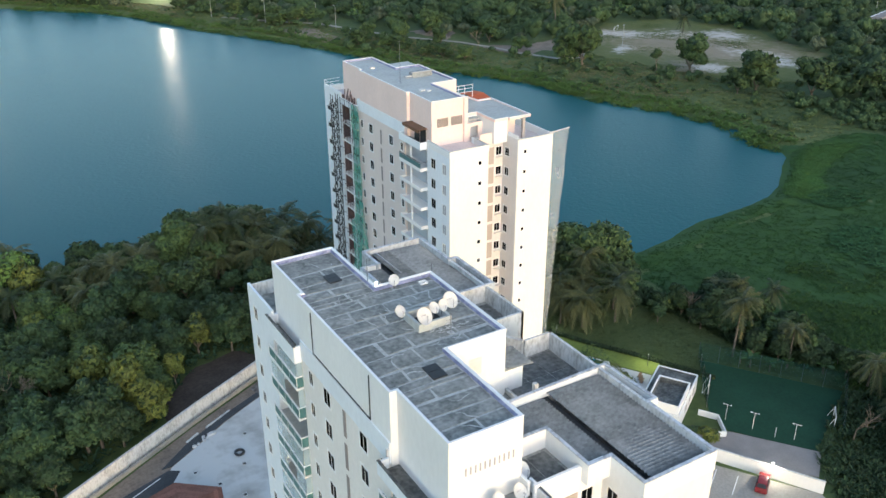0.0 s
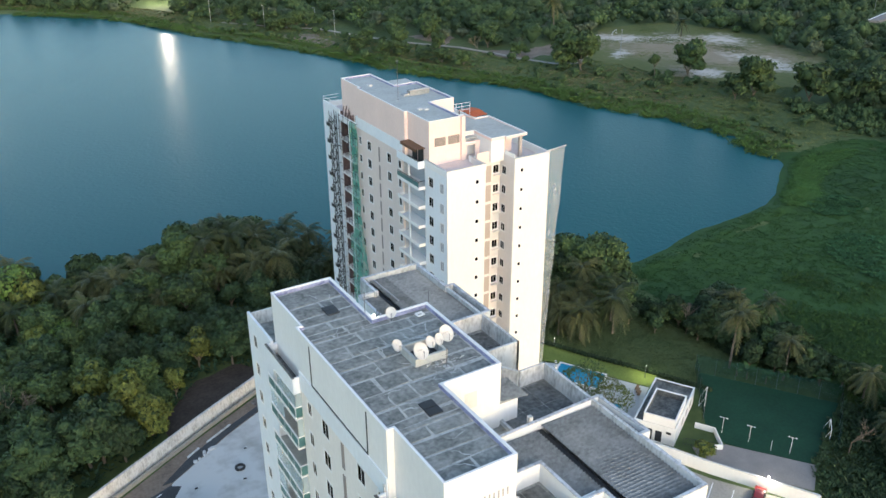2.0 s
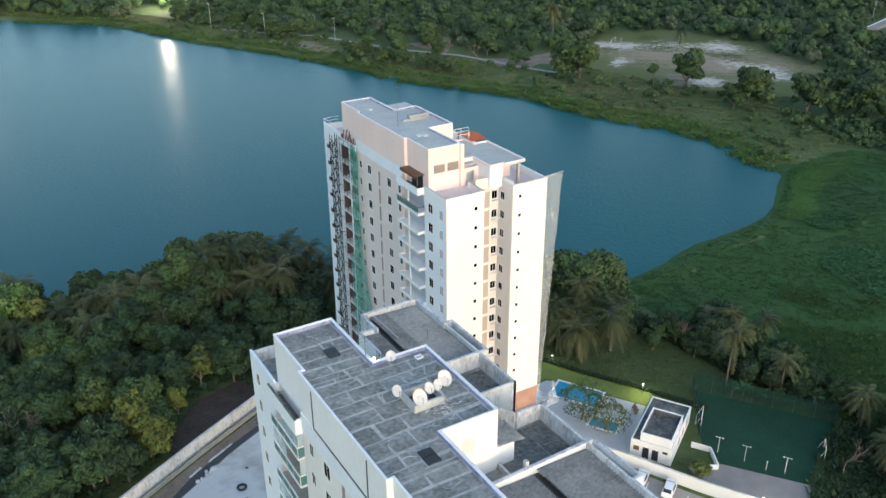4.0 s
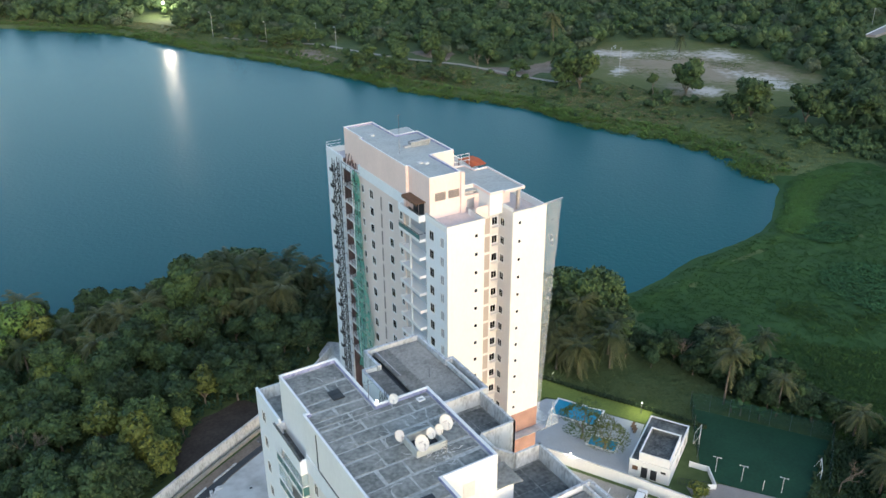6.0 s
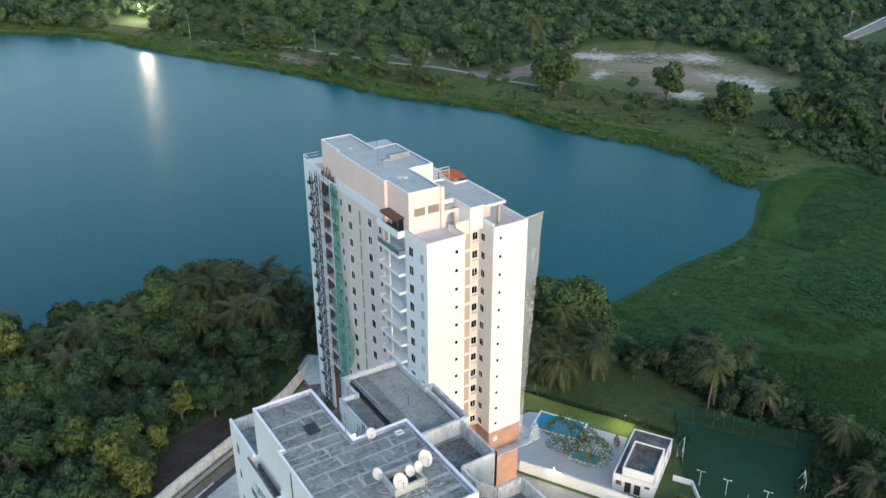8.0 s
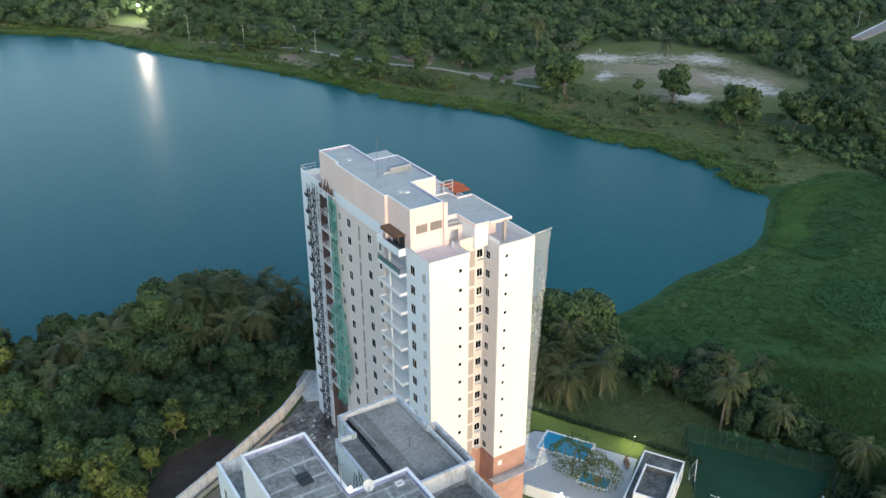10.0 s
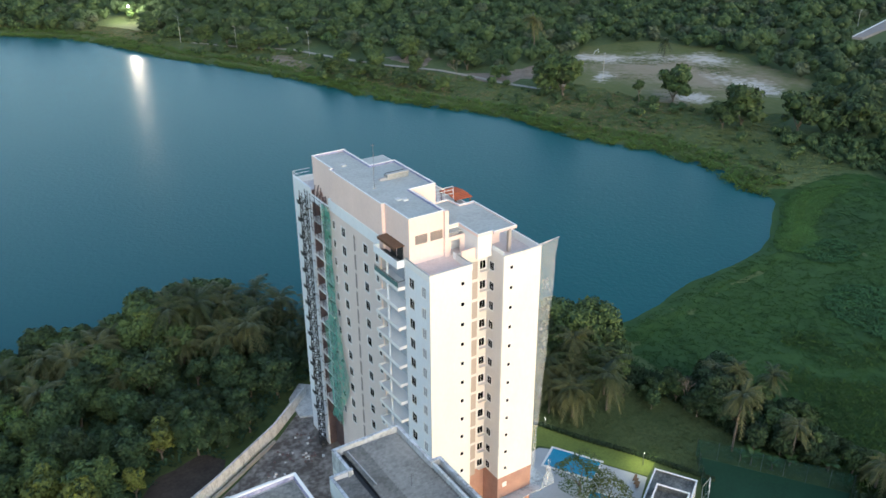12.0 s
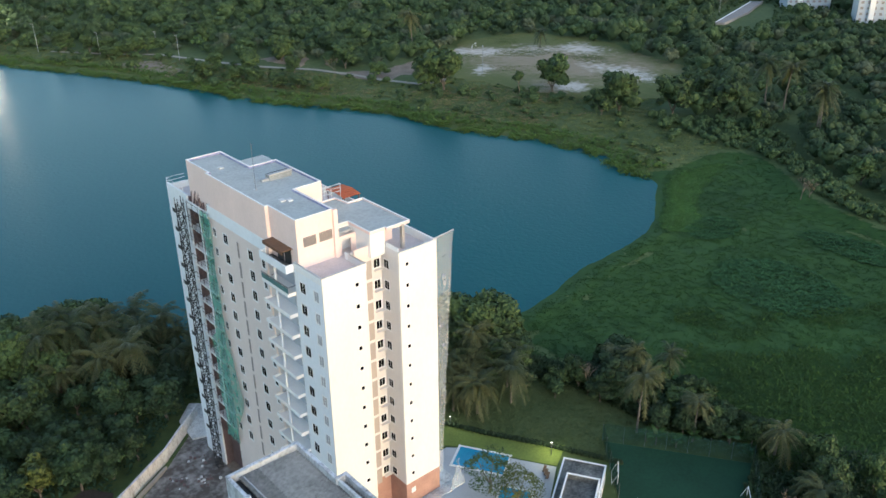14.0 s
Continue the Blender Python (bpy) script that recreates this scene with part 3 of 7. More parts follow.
def sheet(xs, ys, zfun):
    X, Y = np.meshgrid(xs, ys, indexing="ij")
    Z = zfun(X, Y)
    nx, ny = X.shape
    me = bpy.data.meshes.new("sheet")
    idx = np.arange(nx * ny).reshape(nx, ny)
    q = np.stack([idx[:-1, :-1], idx[1:, :-1], idx[1:, 1:], idx[:-1, 1:]], -1).reshape(-1, 4)
    fill_mesh(me, np.stack([X, Y, Z], -1).reshape(-1, 3), q)
    return me


def fill_mesh(me, v, q, smooth=True, index=None):
    """Fills a mesh with vertices v and quads q."""
    me.vertices.add(len(v))
    me.vertices.foreach_set("co", np.asarray(v, np.float32).ravel())
    me.loops.add(q.size)
    me.loops.foreach_set("vertex_index", np.asarray(q, np.int32).ravel())
    me.polygons.add(len(q))
    me.polygons.foreach_set("loop_start", np.arange(0, q.size, q.shape[1], dtype=np.int32))
    if index is not None:
        me.polygons.foreach_set("material_index", np.asarray(index, np.int32))
    me.update(calc_edges=True)
    me.polygons.foreach_set("use_smooth", np.full(len(q), smooth))
    return me


gx = np.concatenate([[-4500, -2000, -900, -450, -260], np.arange(-170, 520, 3.5), [600, 800, 1400, 2600, 4500]])
gy = np.concatenate([[-4500, -2000, -800, -300, -160], np.arange(-110, 600, 3.5), [680, 900, 1500, 2700, 4500]])
me = sheet(gx, gy, height)
me.materials.append(M["ground"])
tagged(new("ground", me), "rough grassy ground with bare brown soil patches", "ground", kind="structure")

big = bmesh.new()
big.faces.new([big.verts.new(p) for p in ((-2500, 30, -1.5), (215, 30, -1.5), (215, 2600, -1.5), (-2500, 2600, -1.5))])
solo("water", big, M["water"], "calm dark blue lake water reflecting the sky", "lake", kind="structure")


def flat(name, pts, z, material, label, category, t=0.12):
    pts = pts if sum((x2 - x1) * (y2 + y1) for (x1, y1), (x2, y2) in zip(pts, pts[1:] + pts[:1])) < 0 else pts[::-1]
    return solo(name, prism(pts, z - t, z), material, label, category, kind="structure")


def ragged(pts, seed, step=3.0, amp=1.4):
    """An uneven outline along the given one."""
    rng, out = random.Random(seed), []
    for a, b in zip(pts, pts[1:] + pts[:1]):
        a, b = Vector(a), Vector(b)
        n = max(1, round((b - a).length / step))
        for i in range(n):
            p = a.lerp(b, i / n)
            out.append((p.x + rng.uniform(-amp, amp), p.y + rng.uniform(-amp, amp)))
    return out


def ribbon(name, pts, w, z, material, label, category):
    bm = bmesh.new()
    a = []
    for i, p in enumerate(pts):
        d = (Vector(pts[min(i + 1, len(pts) - 1)]) - Vector(pts[max(i - 1, 0)])).normalized()
        a.append([bm.verts.new((p[0] + s * d.y * w / 2, p[1] - s * d.x * w / 2, z)) for s in (-1, 1)])
    for (p, q), (r, s) in zip(a, a[1:]):
        bm.faces.new((p, q, s, r))
    bmesh.ops.recalc_face_normals(bm, faces=bm.faces)
    return solo(name, bm, material, label, category, kind="structure")


flat("yard", [(-37.4, 15.6), (-33.4, 18.1), (-27.2, 22.2), (-18, 27), (-2, 30), (-2, -62), (-60, -62), (-60, 2), (-43, 9)], 0.12, M["concrete"],
     "pale stained concrete service yard", "yard")
flat("dirt_strip", [(-50, 13), (-38, 20), (-31, 24), (-19.5, 30), (-6, 38), (2, 45), (2, 27), (-20, 26), (-37, 15.2), (-46, 8)], 0.06, M["soil"],
     "brown bare soil strip along the boundary wall", "soil")
flat("site_slab", [(-1.5, 41.5), (3, 40), (6.5, 47.5), (2.5, 51), (-1, 47.5)], 0.5, M["stained"], "pale concrete slab at the edge of the building site", "slab", 0.5)
flat("building_site", [(-21, 28.6), (-8, 37.4), (2, 46), (6, 50), (16, 44), (16, 38.7), (-0.4, 38.7), (-0.4, 8), (-17, 8), (-18.5, 22)], 0.17, M["mud"],
     "muddy ground of the building site with rubble", "soil")
flat("lawn", [(18, 12), (28.9, 13), (30.4, 11.2), (32.6, 7.3), (38.6, -2.6), (40.6, -1.6), (43.5, 0), (35.7, 10.8), (32.9, 16.4), (26, 24), (18, 22)],
     0.08, M["lawn"], "mown green lawn lit by a garden lamp", "lawn")
flat("garden", [(32.9, 16.8), (35.9, 11.2), (46.7, -8.4), (60, 0), (56, 16), (45, 26), (38, 30)], 0.06, M["gardengrass"],
     "rough darker garden grass behind the hedge", "grass")
flat("pool_deck", [(17.5, 1), (25.5, -12.6), (30.2, -8.4), (38.4, -2.7), (32.4, 7), (30.2, 10.8), (28.6, 12.4), (17.5, 12)], 0.10, M["deck"],
     "pale grey pool deck", "deck")
flat("court", [(38.6, -15.5), (48.9, -3.5), (62, -22.5), (45, -30.5), (38, -20)], 0.10, M["turf"], "dark green artificial turf sports court", "court")
flat("paved_path", [(37.8, -20.3), (45.6, -30.8), (40.6, -34.2), (31.5, -21.6), (33, -18)], 0.13, M["paving"], "grey block-paved walkway", "paving")
flat("parking", [(17, 0), (25, -14), (30, -24.5), (38, -36.6), (30, -70), (-2, -70), (-2, 0)], 0.05, M["carpark"], "grey concrete car park surface", "parking")
flat("sand_field", ragged([(184, 196), (206, 220), (240, 238), (268, 228), (286, 198), (276, 164), (268, 122), (240, 106), (212, 118), (194, 150)], 3, 4, 2.5), 0.24, M["field"],
     "worn football field of grass and bare white sand", "field")
ribbon("footpath", [(80, 352), (100, 325), (115.2, 310.2), (125.2, 283), (136, 260), (151.7, 237.3), (158, 220), (162, 205), (168.8, 190), (178, 186), (190, 196), (206, 211), (216, 218)], 2.6, 0.35, M["path"],
       "pale sandy lakeside footpath", "path")
flat("far_road", [(357, 177), (359.5, 173), (392, 180), (430, 193), (424, 197)], 1.2, M["paving"], "pale paved road among far woods", "road", 1.6)
ribbon("road_kerb", [(356.6, 176.6), (390, 186.6), (424, 197)], 0.9, 1.3, M["white"], "white painted kerb of the far road", "kerb")
for k, pts in enumerate(([(152, 232), (172, 218), (200, 224), (192, 208), (170, 194), (159, 211)], [(142, 272), (150, 246), (160, 256), (164, 270)], [(88, 308), (97, 290), (101, 270), (110, 278), (110, 300), (100, 306)])):
    flat("dirt_patch", ragged(pts, 50 + k, 2.4, 0.95), 0.08, M["soil"], "bare brown earth beside the lakeside path", "soil", 0.3)


# ---- the two towers ----
STOREY = 2.85


def steps(top, n):
    return [top - STOREY * k for k in range(n)]


def tower(name, label, X, Y, floors, zw, top, plan, finished):
    """The shared structure of the twin towers: left facade at x = X, end facade at y = Y. zw: height of the uppermost window centres."""
    p0 = plan
    house = thing(name, (X + 8, Y + 18, 0), label, "apartment building", "twin apartment towers")
    c0, c1 = p0["c"]
    ux, uy = (1, 0), (0, 1)
    p = plan
    zs = steps(p["zleft"], floors)
    ze = steps(zw, floors)
    b0 = 0.0
    # left facade: near bay, window bay, end bay
    w_small, w_two = (0.75, 1.2), (1.15, 1.4)
    facade(house, (X, Y + 0.223), uy, ux, p["bal1"][0] - 0.223, b0, top, [(1.4 - 0.223, 0.95, 1.4, zs, "shut"), (4.2 - 0.223, *w_two, zs, "two")], M["bluewhite"])
    cols = [(p["w"][0] - p["bal1"][1], *w_small, zs, "two"), (p["w"][1] - p["bal1"][1], *w_two, zs, "two"),
            (p["w"][2] - p["bal1"][1], *w_two, zs, "two"), (p["w"][3] - p["bal1"][1], *w_small, zs, "two")]
    facade(house, (X - 0.15, Y + p["bal1"][1]), uy, ux, p["bal2"][0] - p["bal1"][1], b0, top - 0.9, cols, M["palebeige"] if finished else M["beige"])
    part("cornice", boxes((X - 0.19, X + 0.3, Y + p["bal1"][1] - 0.03, Y + p["bal2"][0] + 0.03, top - 0.9, top + 0.75)), M["bluewhite"], house)
    s = p["slit"]
    for z in zs:
        part("tan_panel", boxes((X - 0.19, X - 0.14, Y + s - 0.22, Y + s + 0.22, z - 1.5, z + 0.75)), M["slit"], house)
    facade(house, (X - 0.25, Y + p["bal2"][1]), uy, ux, p["end"] - p["bal2"][1], b0, top + 0.4, [(p["wend"] - p["bal2"][1], *w_small, zs, "two")],
           M["bluewhite"])
    # end facade: two bright flanks with a recess between
    facade(house, (X, Y), ux, uy, 6.0, b0 if finished else 11.2, top, [(4.67, 0.55, 0.6, [z - 0.5 for z in ze], "small")], M["cream"])
    facade(house, (X + c0, Y - 0.5), ux, uy, c1 - c0, b0 if finished else 11.2, top + 0.6 * finished, [(1.2, 0.5, 0.55, ze, "small")], M["cream"])
    base = b0 if finished else 11.2
    inner = M["white"] if finished else M["recess"]
    facade(house, (X + 6.0, Y + 3.0), ux, uy, c0 - 6.0, base, top + 0.1, [(3.7, 0.95, 1.2, [z - 0.55 for z in ze], "two")], inner)
    for z in ze:
        if not finished:
            part("service_ledge", boxes((X + 9.2, X + c0 - 0.004, Y + 2.5, Y + 2.99, z - 1.42, z - 1.3)), M["recess"], house, "small ledge below the corner windows")
        part("tan_panel", boxes((X + 7.9, X + 8.9, Y + 2.95, Y + 3.02, z - 2.3, z + 0.1)), M["tan"], house)
    facade(house, (X + c0, Y - 0.277), uy, ux, 3.274, base, top, [(2.3, 0.95, 1.2, [z - 0.55 for z in ze], "two")], inner)
    part("wall", wall_mesh((X + 6.0, Y + 0.223), uy, (-1, 0), 3.0, b0, top, []), M["recess"], house)
    # closed sides that face away
    chain = p["east"]
    for (xa, ya), (xb, yb) in zip(chain, chain[1:]):
        d = Vector((xb - xa, yb - ya))
        le = d.length
        d = d / le
        part("wall", wall_mesh((X + xa, Y + ya), (d.x, d.y), (-d.y, d.x), le, b0, top + 0.6 * finished, []), M["stained"] if finished else M["cream"], house)
    E = Y + p["end"]
    n0, n1, n2, d1, d2 = p["notch"]
    for (xa, ya), (xb, yb) in (((n0, 0), (0, 0)), ((n0, d1), (n0, 0.23)), ((n1, d1), (n0, d1)), ((n1, d2), (n1, d1)), ((n2, d2), (n1, d2)), ((n2, 0.23), (n2, d2)), ((c1, 0), (n2, 0))):
        a, d = Vector((X + xa + 0.003, E - ya + 0.004)), Vector((xb - xa, ya - yb))
        le = d.length
        d = d / le
        part("wall", wall_mesh((a.x, a.y), (d.x, d.y), (-d.y, d.x), le, b0, top, []), M["cream"], house)
    # floors
    outline = [(X + 0.22, Y + 0.22), (X + 5.78, Y + 0.22), (X + 5.78, Y + 3.22), (X + c0 + 0.22, Y + 3.22), (X + c0 + 0.22, Y - 0.28), (X + c1 - 0.22, Y - 0.28),
               *[(X + a - 0.2, Y + b + 0.1 * (b > 10)) for a, b in chain[1:-1]], (X + c1 - 0.22, E - 0.22), (X + n2 + 0.22, E - 0.22), (X + n2 + 0.22, E - d2 - 0.22), (X + n1 + 0.22, E - d2 - 0.22), (X + n1 + 0.22, E - d1 - 0.22), (X + n0 - 0.22, E - d1 - 0.22), (X + n0 - 0.22, E - 0.22), (X + 0.1, E - 0.22), (X + 0.1, Y + p["bal2"][1]), (X + 1.4, Y + p["bal2"][1]),
               (X + 1.4, Y + p["bal2"][0]), (X + 0.22, Y + p["bal2"][0]), (X + 0.22, Y + p["bal1"][1]), (X + 1.4, Y + p["bal1"][1]),
               (X + 1.4, Y + p["bal1"][0]), (X + 0.22, Y + p["bal1"][0])]
    for z in zs[::3]:
        part("floor_slab", prism(outline, z - 1.45, z - 1.25), M["room"], house)
    part("roof_slab", prism(outline, top - 1.05, top - 0.85), M["terrace"] if not finished else M["slab"], house)
    # balcony bays
    for key, dark in (("bal1", False), ("bal2", not finished)):
        y0, y1 = Y + p[key][0], Y + p[key][1]
        prot = 0.4 if dark else 0.72 if finished and key == "bal2" else 1.05
        F = X - prot
        low, rail = (1.75, 1.05) if finished else (1.35, 1.11)
        plain = not finished and not dark
        back = 1.0 if plain else 1.2
        hole = [(0.5, 2.0 if plain else y1 - y0 - 0.9, z - low + 0.2, z + 0.55 + 0.4 * (not finished)) for z in zs]
        part("wall", wall_mesh((X + back, y0), uy, ux, y1 - y0, b0, top, hole), M["raw"] if dark else M["bluewhite"] if finished else M["balcony"], house)
        for yy, nn, xs in ((y0, (0, -1), 0.223 if key == "bal1" else 0.073), (y1, (0, 1), 0.073 if key == "bal1" else -0.027)):
            part("wall", wall_mesh((X + xs, yy), ux, nn, back - xs, b0, top, []), M["raw"] if dark else M["bluewhite"] if finished else M["balcony"], house)
        for i, z in enumerate(zs):
            zf = z - low
            slab = part("balcony", boxes((X - prot + 0.07, X + back, y0 + 0.02, y1 - 0.02, zf - 0.14, zf)), M["white"], house)
            part("upstand", boxes((X - prot - 0.03, X - prot + 0.07, y0, y1, zf - 0.16, zf + (0.05 if dark else 0.3 if plain else 0.08))), M["white"], slab)
            if plain:
                for ya in (y0, y1 - 0.08):
                    part("upstand", boxes((X - prot + 0.07, X - 0.02, ya, ya + 0.08, zf - 0.15, zf + 0.3)), M["white"], slab)
                part("post", boxes((X - prot + 0.12, X - prot + 0.3, (y0 + y1) / 2 - 0.09, (y0 + y1) / 2 + 0.09, zf + 0.004, zf + 2.68)), M["bluewhite"], house, "white post between the balcony's halves")
            if not dark:
                ym = (y0 + y1) / 2 - 0.2
                for ya, yb in (((y0 + 0.5, y0 + 2.0),) if plain else ((y0 + 0.5, ym), (ym, y1 - 0.9))):
                    d0, d1 = z - low + 0.2, z + 0.55 + 0.4 * (not finished)
                    door = part("sliding_door", wall_mesh((X + back + 0.05, ya), uy, ux, yb - ya, d0, d1, [(0.07, yb - ya - 0.07, d0 + 0.07, d1 - 0.07)], 0.06), M["whitemetal"], house)
                    pane = part("pane", boxes((X + back + 0.07, X + back + 0.09, ya + 0.07, yb - 0.07, d0 + 0.07, d1 - 0.07)), M["shutter"] if plain else M["curtain"], door)
                    pane.visible_shadow = False
                if finished:
                    part("tiled_floor", boxes((F + 0.08, X + back - 0.01, y0 + 0.03, y1 - 0.03, zf + 0.004, zf + 0.02)), M["roofgrey"], slab, "grey tiled balcony floor")
            else:
                part("pier", boxes((X - 0.1, X + 0.1, (y0 + y1) / 2 - 0.35, (y0 + y1) / 2 + 0.15, zf, zf + 2.7)), M["white"], house)
            if finished or (key == "bal1" and i == 0):
                rm = M["whitemetal"] if finished else M["steel"]
                parts("railing", ((F - 0.03, F + 0.05, y0, y1, zf + rail - 0.05, zf + rail + 0.03), (F + 0.05, X - 0.02, y0, y0 + 0.07, zf + rail - 0.05, zf + rail + 0.03)), rm, slab)
                parts("mid_rail", ((F - 0.01, F + 0.03, y0, y1, zf + rail - 0.18, zf + rail - 0.15),), rm, slab)
                parts("rail_post", [(F - 0.01, F + 0.03, y0 + k * (y1 - y0 - 0.05) / 4, y0 + k * (y1 - y0 - 0.05) / 4 + 0.05, zf + 0.12, zf + rail - 0.05) for k in range(5)], rm, slab)
                if plain:
                    g = part("glass_panel", boxes((F + 0.005, F + 0.02, y0 + 0.05, y1 - 0.05, zf + 0.3, zf + rail - 0.18)), M["balglass"], slab, "green-tinted glass panel")
                    g.visible_shadow = False
                if finished and i != 2:
                    n = 2 if i % 2 else 3
                    for k in range(n):
                        ya, yb = y0 + 0.05 + (y1 - y0 - 0.1) * k / n, y0 + 0.03 + (y1 - y0 - 0.1) * (k + 1) / n
                        if (i * 3 + k * 5) % 7 == 3:
                            continue
                        g = part("enclosure_pane", boxes((F + 0.03 + 0.03 * (k % 2), F + 0.042 + 0.03 * (k % 2), ya, yb, zf + rail + 0.035, zf + STOREY - 0.17)), M["enclosure"], slab, "clear sliding glass pane above the railing")
                        g.visible_shadow = False
                    g = part("enclosure_pane", boxes((F + 0.09, X - 0.05, y0 + 0.03, y0 + 0.042, zf + rail + 0.035, zf + STOREY - 0.17)), M["enclosure"], slab, "clear sliding glass pane above the railing")
                    g.visible_shadow = False
                if finished:
                    for q in ((F + 0.005, F + 0.02, y0 + 0.05, y1 - 0.05, zf + 0.1, zf + rail - 0.18), (F + 0.04, X - 0.05, y0 + 0.02, y0 + 0.035, zf + 0.1, zf + rail - 0.05)):
                        g = part("glass_panel", boxes(q), M["balglass"], slab, "green-tinted glass panel")
                        g.visible_shadow = False
        pt = top + 0.2 if finished and key == "bal2" else top - 0.25
        parts("terrace_parapet", ((F - 0.03, F + 0.12, y0, y1, top - 1.25, pt), (F + 0.12, X - 0.02, y0 + 0.02, y0 + 0.17, top - 1.25, pt), (F + 0.12, X - 0.3, y1 - 0.17, y1 - 0.02, top - 1.25, pt)),
             M["bluewhite"], house)
        if finished:
            part("coping", boxes((F - 0.05, F + 0.14, y0 - 0.02, y1 + 0.02, pt, pt + 0.07)), M["roofdark"], house, "blackened coping of the balcony roof")
        part("terrace_floor", boxes((F + 0.12, X + 1.2, y0 + 0.17, y1 - 0.17, top - 1.2, top - 1.0)), M["roofdark"], house)
    # parapets
    parts("parapet", ((X - 0.05, X + 0.13, Y - 0.05, Y + p["bal1"][0], top - 0.9, top), (X + 0.13, X + 6.05, Y - 0.05, Y + 0.13, top - 0.9, top), (X + 5.87, X + 6.05, Y + 0.13, Y + 4.0, top - 0.9, top)), M["white"], house)
    return house


def parapet_cap(house, pts, z, t=0.2, h=0.06, material=None):
    part("coping", ring(pts, z, z + h, t), material or M["whitemetal"], house)


def block(house, pts, z0, z1, wall, roof, lip=0.35, name="wall", t=0.2):
    """An upper storey: walls with a parapet, and the roof slab behind it."""
    part(name, ring(pts, z0, z1, t), wall, house)
    part("roof", prism(inset(pts, t * 0.5), z1 - lip - 0.15, z1 - lip), roof, house)
    part("parapet_lining", ring(inset(pts, t), z1 - lip, z1 - 0.02, 0.03), M["lining"], house, "weathered bluish inner face of the parapet")
    parapet_cap(house, inset(pts, -0.015), z1, t - 0.03)


planT = {"bal1": (5.8, 11.8), "w": (12.7, 15.9, 22.3, 25.3), "slit": 19.0, "bal2": (26.6, 32.4), "end": 38.6, "notch": (6.0, 9.6, 10.0, 3.0, 1.5), "wend": 36.6, "zleft": 43.0, "c": (10.4, 16.2), "east": [(16.2, -0.277), (16.2, 38.6)]}
planA = {"bal1": (4.9, 10.4), "w": (11.4, 14.3, 20.2, 23.1), "slit": 17.2, "bal2": (24.7, 30.55), "end": 36.2, "notch": (5.5, 9.15, 10.65, 9.5, 2.75), "wend": 34.6, "zleft": 45.6, "c": (10.9, 16.8),
         "east": [(16.8, -0.277), (16.8, 16.2), (14.3, 16.2), (13.4, 17.6), (13.4, 19.6), (16.8, 19.6), (16.8, 36.2)]}
T = tower("apartment_tower", "tall cream and beige apartment tower, one side still under construction", 0.0, 0.0, 12, 44.0, 45.8, planT, False)
A = tower("apartment_tower", "tall white apartment tower with glazed balconies and dark weathered roofs", -35.3, -61.0, 15, 45.6, 47.4, planA, True)

# penthouse storeys
pentT = [(0.3, 5.1), (5.4, 5.1), (5.4, 13.4), (9.3, 13.4), (9.3, 24.2), (5.4, 24.2), (5.4, 32.2), (0.3, 32.2), (0.3, 25.8), (-0.15, 25.8), (-0.15, 11.0), (0.3, 11.0)]
block(T, pentT, 44.9, 51.1, M["pinkbeige"], M["roofgrey"], 0.25)
midT = [(6.0, 6.3), (8.2, 6.3), (8.2, 2.0), (10.3, 2.0), (10.3, 4.8), (13.5, 4.8), (13.5, 11.2), (11.6, 11.2), (11.3, 13.6), (6.0, 13.6)]
part("wall", ring(midT, 44.9, 47.95, 0.2), M["white"], T)
lidT = [(6.0, 6.3), (8.2, 6.3), (8.2, 1.98), (10.4, 1.98), (10.4, 1.7), (13.9, 1.7), (13.9, 11.2), (11.6, 11.2), (11.3, 13.6), (6.0, 13.6)]
part("roof", prism(inset(lidT, 0.1), 47.95, 48.15), M["roofgrey"], T, "pale screed roof with a low lip")
part("roof_lip", ring(lidT, 47.95, 48.3, 0.18), M["pinkbeige"], T)
parapet_cap(T, inset(lidT, -0.015), 48.3, 0.17)
part("loggia_wall", boxes((10.31, 13.49, 4.72, 4.79, 44.95, 47.9)), M["pinkbeige"], T)
part("brick_base", boxes((10.4, 16.2, -0.5, -0.3, 0, 11.2)), M["brick"], T, "red brick-clad base")
part("brick_base", boxes((6.0, 10.4, 3.0, 3.2, 0, 11.2)), M["brick"], T, "red brick-clad base")
part("brick_base", boxes((10.4, 10.6, -0.29, 3.0, 0, 11.2)), M["brick"], T, "red brick-clad base")
part("brick_base", boxes((0, 6.0, 0.0, 0.2, 0, 11.2)), M["brick"], T, "red brick-clad base")

pentA = [(-34.9, -56.7), (-29.8, -56.7), (-29.8, -48.2), (-25.1, -48.2), (-25.1, -38.0), (-29.8, -38.0), (-29.8, -30.1), (-35.0, -30.1), (-35.0, -36.2), (-35.4, -36.2), (-35.4, -50.7), (-34.9, -50.7)]
block(A, pentA, 45.0, 51.9, M["white"], M["joint"], 0.3)


